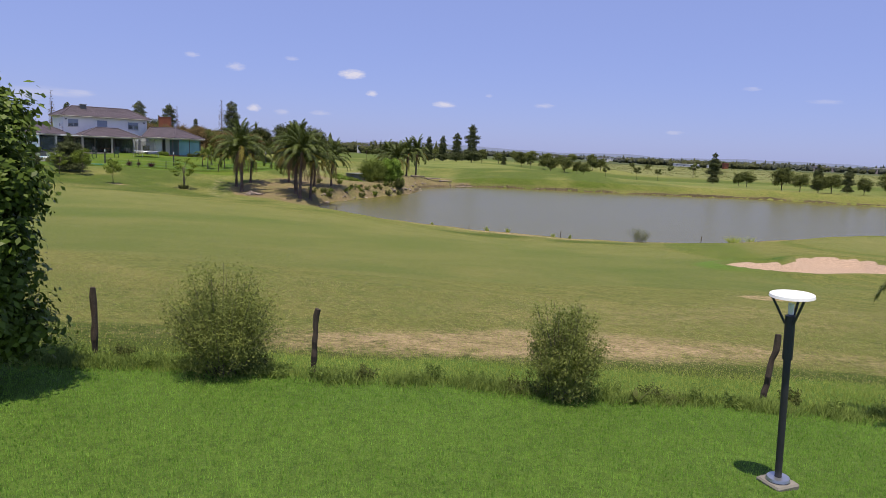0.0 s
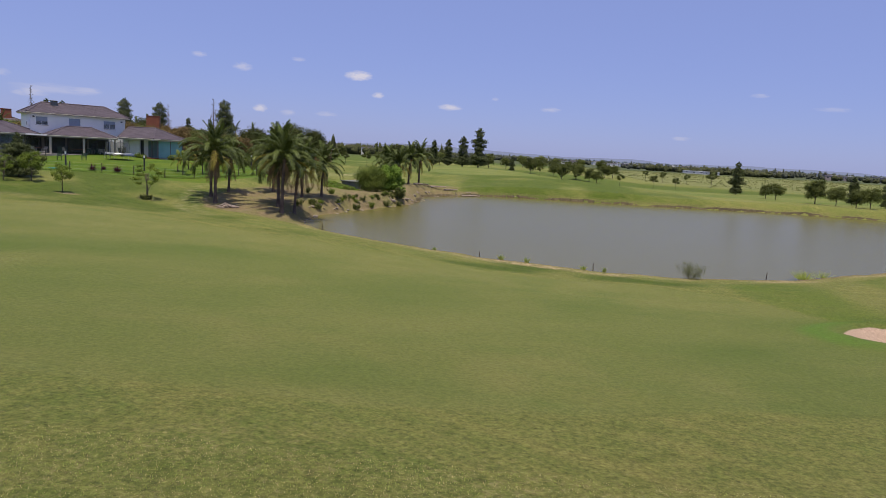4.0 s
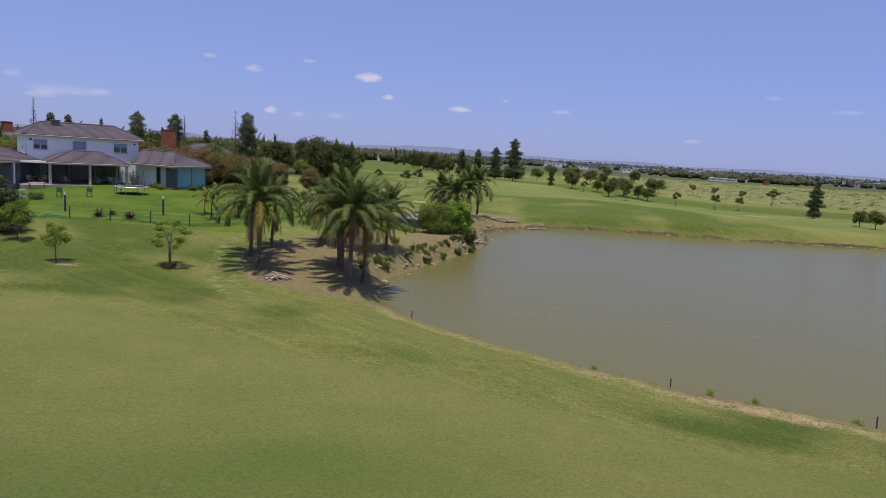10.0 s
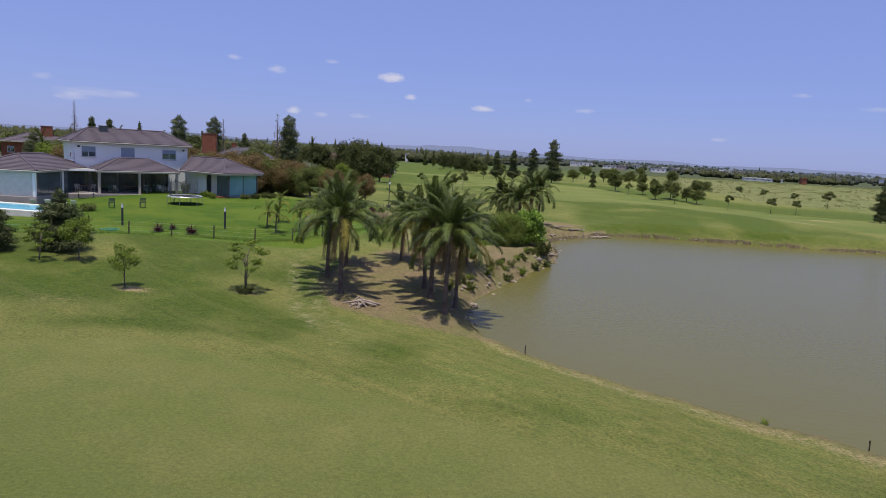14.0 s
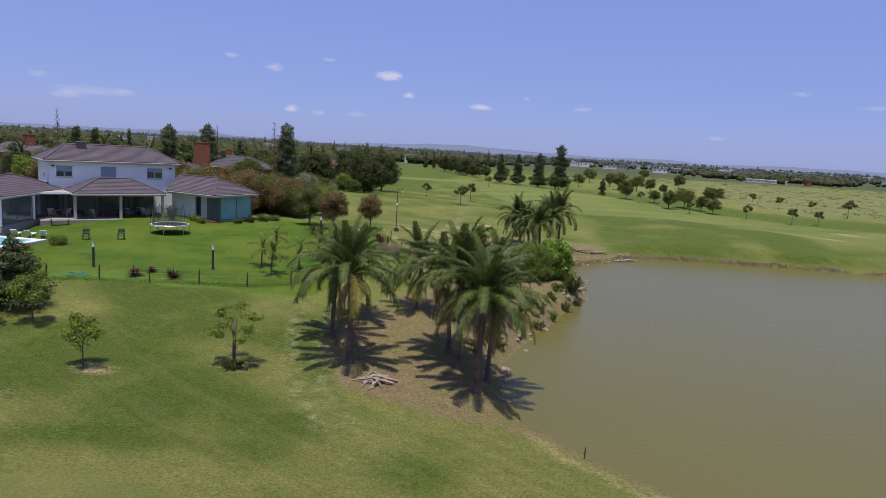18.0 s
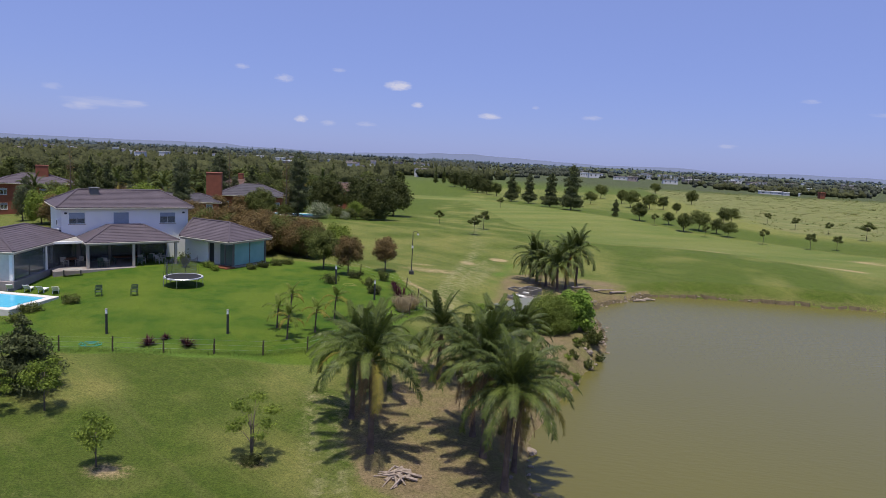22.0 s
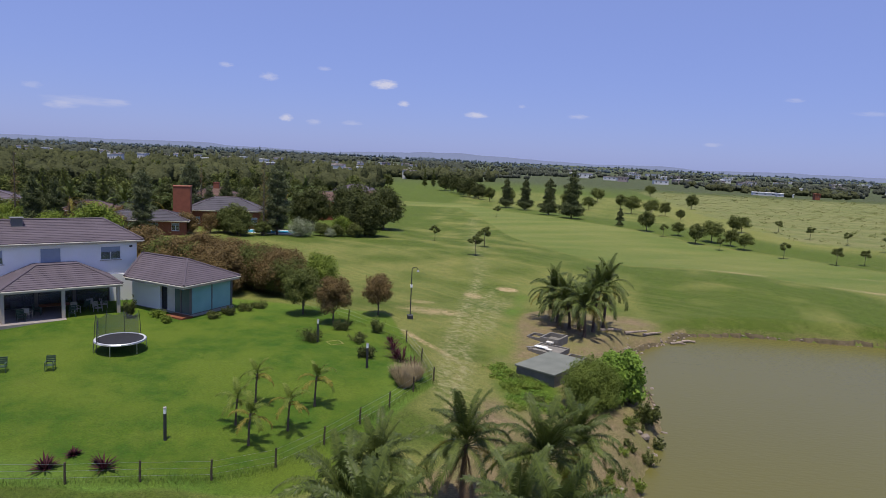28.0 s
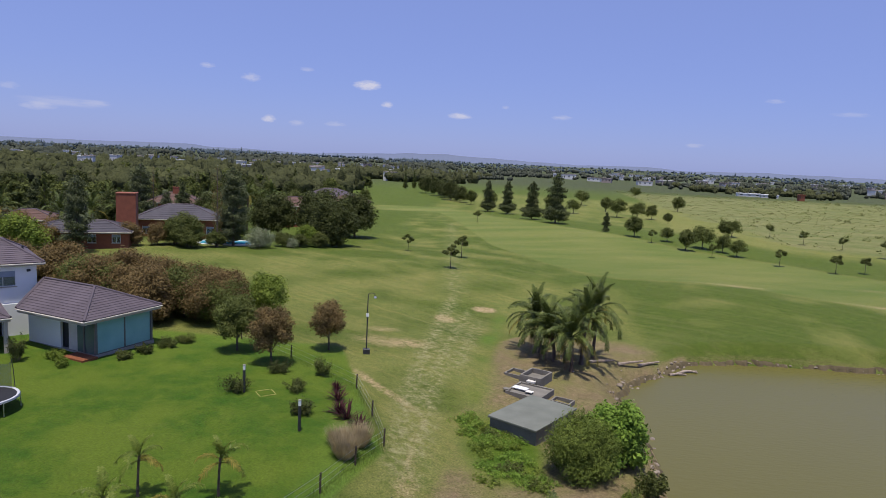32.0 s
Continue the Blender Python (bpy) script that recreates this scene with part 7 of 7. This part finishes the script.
for x, y, h in ((-60, 470, 11), (-55, 474, 11)):
    put(K_COL, x, y, h / 11.0, group="twin poplars")
for k in (K_YOUNG, K_YOUNG2, K_DENSE, K_DENSE2, K_AUTUMN, K_OLIVE, K_ORCH, K_ORCH2, K_SAP, K_CON, K_CON2, K_COL, K_HEDGE, K_HEDGE2, K_WHITE, K_FIR, K_SILVER, K_LIGHT, K_BRONZE, K_BARE, K_POP, *K_LO):
    remove_kind(k)


# ---- far woods, town and hills ----
def lump(seed, sub_):
    bm = bmesh.new()
    bmesh.ops.create_icosphere(bm, subdivisions=sub_, radius=1)
    for v in bm.verts:
        v.co *= 1 + 0.8 * noise.noise(v.co * 2.4 + Vector((seed * 5.3, 0, 0)))
    bm.verts.index_update()
    v, f = np.array([p.co[:] for p in bm.verts]), np.array([[q.index for q in p.verts] for p in bm.faces])
    bm.free()
    return v, f


def far_wood(name, label, n, seed, ring, leaf, keep):
    """Uneven crowns of several lobes each, scattered in belts."""
    rg = np.random.RandomState(seed)
    kinds = [lump(seed + k, ring[3]) for k in range(6)]
    V, F, o, done = [], [], 0, 0
    while done < n:
        an = radians(rg.uniform(-50, 46))
        d = ring[0] + (ring[1] - ring[0]) * rg.rand() ** 1.2
        x, y = -10 + d * math.sin(an), 50 + d * math.cos(an)
        if not keep(x, y):
            continue
        done += 1
        s = rg.uniform(1.7, 3.6) * (1 + d / 3000) * (0.75 if d > 600 and x > -60 else 1.0)
        z = gz(x, y)
        for k in range(ring[2]):
            v, f = kinds[rg.randint(6)]
            a = rg.uniform(0, 6.283)
            R = np.array([[math.cos(a), -math.sin(a), 0], [math.sin(a), math.cos(a), 0], [0, 0, 1]])
            sc = s * np.array([rg.uniform(0.55, 1.15), rg.uniform(0.55, 1.15), rg.uniform(0.5, 1.2)])
            if rg.rand() < 0.06:
                sc = s * np.array([0.42, 0.42, rg.uniform(1.4, 2.1)])
            V.append((v * sc) @ R.T + np.array([x + rg.uniform(-1, 1) * s, y + rg.uniform(-1, 1) * s, z + s * rg.uniform(0.6, 1.15)]))
            F.append(f + o)
            o += len(v)
    V, F = np.concatenate(V), np.concatenate(F)
    me = bpy.data.meshes.new(name)
    me.vertices.add(len(V))
    me.vertices.foreach_set("co", V.ravel())
    me.loops.add(F.size)
    me.loops.foreach_set("vertex_index", F.ravel())
    me.polygons.add(len(F))
    me.polygons.foreach_set("loop_start", np.arange(len(F)) * 3)
    me.update(calc_edges=True)
    return tagged(mesh_ob(name, me, leaf), label, "trees", kind="stuff")


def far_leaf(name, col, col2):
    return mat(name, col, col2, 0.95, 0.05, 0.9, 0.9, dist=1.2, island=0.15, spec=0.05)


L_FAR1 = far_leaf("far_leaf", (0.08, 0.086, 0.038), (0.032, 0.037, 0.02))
# Distance haze is put into these two leaf colours, more in the farthest.
L_FAR2 = far_leaf("farther_leaf_hazed", (0.082, 0.092, 0.066), (0.046, 0.052, 0.044))
L_FAR3 = far_leaf("farthest_leaf_hazed", (0.095, 0.12, 0.135), (0.07, 0.09, 0.108))


def belt(x, y, k):
    return noise.noise((x * 0.006, y * 0.016, 5.0)) > k


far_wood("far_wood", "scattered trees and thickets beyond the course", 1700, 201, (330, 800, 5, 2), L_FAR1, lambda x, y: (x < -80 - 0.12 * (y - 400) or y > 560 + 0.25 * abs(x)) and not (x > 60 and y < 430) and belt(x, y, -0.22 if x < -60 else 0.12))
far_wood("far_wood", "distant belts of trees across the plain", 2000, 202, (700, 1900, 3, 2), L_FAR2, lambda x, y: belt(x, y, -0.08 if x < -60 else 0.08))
far_wood("far_wood", "very distant tree belts, leaf colour blued for haze", 2200, 203, (1700, 4300, 2, 1), L_FAR3, lambda x, y: belt(x * 0.5, y * 0.6, 0.0))
L_MEAD = leafmat("meadow_tuft", (0.23, 0.25, 0.085), (0.13, 0.16, 0.05))
L_STRAW = leafmat("straw_tuft", (0.29, 0.27, 0.12), (0.19, 0.19, 0.075))
rgm = np.random.RandomState(77)
tuft = []
while len(tuft) < 4200:
    tx, ty = rgm.uniform(20, 330), rgm.uniform(215, 620)
    if tx - 62 - 0.08 * (ty - 230) < 0 or ty + 0.55 * (tx - 60) < 250 or tx > 0.75 * ty:
        continue
    ts = rgm.uniform(0.12, 0.45) * (2.6 if rgm.rand() < 0.03 else 1)
    tuft.append((tx, ty, gz(tx, ty) + ts * 0.4, ts * 1.5, ts * 1.5, ts * 0.7))
tagged(mesh_ob("meadow_tufts", leaf_mesh("meadow_tufts", tuft, 30000, 0.4, 78, 0.5, aspect=0.5), L_MEAD), "tussocks and low scrub in the dry meadow", "scrub", kind="stuff")
tagged(mesh_ob("meadow_tufts", leaf_mesh("meadow_tufts", [(a_ + 2.5, b_ + 3.0, c_, d_, e_, f_) for a_, b_, c_, d_, e_, f_ in tuft[::2]], 12000, 0.45, 79, 0.5, aspect=0.4), L_STRAW), "pale dry tussocks in the meadow", "grass", kind="stuff")


def far_house(x, y, w, d, h, wall, roof, rz, label, group):
    f = empty("far_house", pose(x, y, gz(x, y), 0, 0, rz), label, "house", group)
    part("wall", boxm(-w / 2, -d / 2, -1, w / 2, d / 2, h), wall, f)
    part("roof", boxm(-w / 2 - 0.3, -d / 2 - 0.3, h + 0.003, w / 2 + 0.3, d / 2 + 0.3, h + 0.5), roof, f)
    for k in range(3):
        part("window", boxm(-w / 2 + (k + 0.3) * w / 3, -d / 2 - 0.03, h * 0.45, -w / 2 + (k + 0.6) * w / 3, -d / 2 - 0.004, h * 0.75), M_DARK, f)


M_TOWN = mat("town_wall", (0.68, 0.68, 0.68), (0.55, 0.54, 0.54), 0.9, 0.2, 3, 0)
M_TOWNROOF = mat("town_roof", (0.37, 0.3, 0.28), (0.28, 0.24, 0.24), 0.9, 0.2, 3, 0)
rg_ = random.Random(23)
for i in range(60):
    d = rg_.uniform(480, 900)
    an = radians(rg_.uniform(-40, -7))
    far_house(-10 + d * math.sin(an), 50 + d * math.cos(an), rg_.uniform(5, 9), 8, rg_.uniform(6.0, 9.5), M_TOWN if rg_.random() < 0.8 else M_TOWNROOF, M_TOWN if rg_.random() < 0.5 else M_TOWNROOF, rg_.uniform(-25, 25), "distant white town house among trees", "distant town")
for i in range(60):
    d = rg_.uniform(800, 1700)
    an = radians(rg_.uniform(6, 44))
    far_house(-10 + d * math.sin(an), 50 + d * math.cos(an), rg_.uniform(10, 22), 10, rg_.uniform(4, 7), M_TOWN if rg_.random() < 0.6 else M_TOWNROOF, M_TOWNROOF if rg_.random() < 0.6 else M_TOWN, rg_.uniform(-25, 25), "distant low building on the plain", "distant buildings")
for x, y, w in ((213, 640, 19), (226, 632, 13), (345, 905, 40)):
    far_house(x, y, w, 9, 2.2, M_TOWN, M_TOWN, -12, "long white shed beyond the meadow", "white sheds")
far_house(232, 590, 4, 4, 4.5, M_BRICK, M_BRICK, 0, "red brick tower beyond the meadow", "brick tower")


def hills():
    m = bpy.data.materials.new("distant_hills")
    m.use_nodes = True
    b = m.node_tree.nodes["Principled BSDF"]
    # The haze over the hills is put into this blue base colour.
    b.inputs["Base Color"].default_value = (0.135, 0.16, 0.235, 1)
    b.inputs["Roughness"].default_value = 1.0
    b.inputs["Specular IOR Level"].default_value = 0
    vs, fs = [], []
    n = 240
    for i in range(n):
        an = radians(-60 + 120 * i / (n - 1))
        h = 24 + 26 * noise.fractal((i * 0.05, 0, 0), 1.0, 2.0, 4) + 22 * math.exp(-((math.degrees(an) + 2) / 9) ** 2) + 8 * math.exp(-((math.degrees(an) + 33) / 12) ** 2)
        for z, d in ((-30, 4500), (max(h, 6), 4700)):
            vs.append((d * math.sin(an), d * math.cos(an), z))
    for i in range(n - 1):
        fs.append((2 * i, 2 * i + 2, 2 * i + 3, 2 * i + 1))
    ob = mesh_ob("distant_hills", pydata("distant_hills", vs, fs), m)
    tagged(ob, "low hills on the horizon, coloured blue for haze", "hills", kind="structure")


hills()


def cloud_material():
    m = bpy.data.materials.new("cloud")
    m.use_nodes = True
    nt = m.node_tree
    nt.nodes.remove(nt.nodes["Principled BSDF"])
    tc, gr, nz, ad, ml = (nt.nodes.new(t) for t in ("ShaderNodeTexCoord", "ShaderNodeTexGradient", "ShaderNodeTexNoise", "ShaderNodeMath", "ShaderNodeMath"))
    gr.gradient_type = "SPHERICAL"
    nz.inputs["Scale"].default_value, nz.inputs["Detail"].default_value = 2.3, 8
    nz.inputs["Roughness"].default_value = 0.62
    inf = nt.nodes.new("ShaderNodeObjectInfo")
    nz.noise_dimensions = "4D"
    w = nt.nodes.new("ShaderNodeMath")
    w.operation = "MULTIPLY"
    w.inputs[1].default_value = 40
    nt.links.new(inf.outputs["Random"], w.inputs[0])
    nt.links.new(w.outputs[0], nz.inputs["W"])
    nt.links.new(tc.outputs["Object"], gr.inputs["Vector"])
    nt.links.new(tc.outputs["Object"], nz.inputs["Vector"])
    ad.operation, ml.operation = "MULTIPLY", "MULTIPLY_ADD"
    nt.links.new(gr.outputs["Fac"], ad.inputs[0])
    nt.links.new(nz.outputs["Fac"], ad.inputs[1])
    nt.links.new(ad.outputs[0], ml.inputs[0])
    ml.inputs[1].default_value, ml.inputs[2].default_value = 4.4, -0.8
    ml.use_clamp = True
    den = nt.nodes.new("ShaderNodeMath")
    den.operation = "MULTIPLY"
    nt.links.new(ml.outputs[0], den.inputs[0])
    at = nt.nodes.new("ShaderNodeAttribute")
    at.attribute_name = "thickness"
    nt.links.new(at.outputs["Fac"], den.inputs[1])
    em, tr, mx = nt.nodes.new("ShaderNodeEmission"), nt.nodes.new("ShaderNodeBsdfTransparent"), nt.nodes.new("ShaderNodeMixShader")
    em.inputs["Color"].default_value, em.inputs["Strength"].default_value = (0.93, 0.9, 0.98, 1), 0.78
    nt.links.new(den.outputs[0], mx.inputs[0])
    nt.links.new(tr.outputs[0], mx.inputs[1])
    nt.links.new(em.outputs[0], mx.inputs[2])
    nt.links.new(mx.outputs[0], nt.nodes["Material Output"].inputs["Surface"])
    return m


M_CLOUD = cloud_material()
CLOUDS = [(-9.21, 5.94, 4.96, 1.90, 1.00), (-7.58, 4.48, 2.34, 1.17, 0.80), (-1.49, 3.87, 4.38, 1.31, 0.85), (-18.52, 5.94, 3.50, 1.61, 0.50), (-21.79, 6.59, 2.63, 1.02, 0.45), (-17.11, 2.82, 2.63, 1.46, 0.80), (-14.91, 2.61, 2.92, 1.17, 0.35), (-14.17, 6.88, 2.63, 0.88, 0.35), (6.88, 4.07, 3.79, 1.02, 0.40), (22.76, 5.71, 3.21, 0.88, 0.30), (17.40, 2.25, 3.21, 0.88, 0.30), (27.81, 4.78, 5.84, 0.88, 0.25), (-11.80, 2.68, 3.79, 1.02, 0.30), (-31.78, 3.04, 13.14, 1.75, 0.30), (-33.24, 2.66, 4.96, 1.46, 0.40), (-29.51, 3.13, 4.38, 1.17, 0.30), (2.24, 4.72, 1.46, 0.73, 0.30), (-34.98, 3.92, 3.21, 1.31, 0.25)]
for az, el, wd_, ht_, th in CLOUDS:
    me = pydata("cloud", [(-1, 0, -1), (1, 0, -1), (1, 0, 1), (-1, 0, 1)], [(0, 1, 2, 3)])
    at = me.attributes.new("thickness", "FLOAT", "POINT")
    at.data.foreach_set("value", [th * 0.7] * 4)
    ob = mesh_ob("cloud", me, M_CLOUD)
    D = 4800 * math.cos(radians(el))
    a = radians(az)
    ob.matrix_basis = pose(D * math.sin(a), D * math.cos(a), 4800 * math.sin(radians(el)), 0, 0, -az) @ Matrix.Diagonal((wd_ * 32, 1, ht_ * 30, 1))
    ob.visible_shadow = False
    tagged(ob, "small pale fair-weather cloud", "cloud", "fair-weather clouds", "structure")
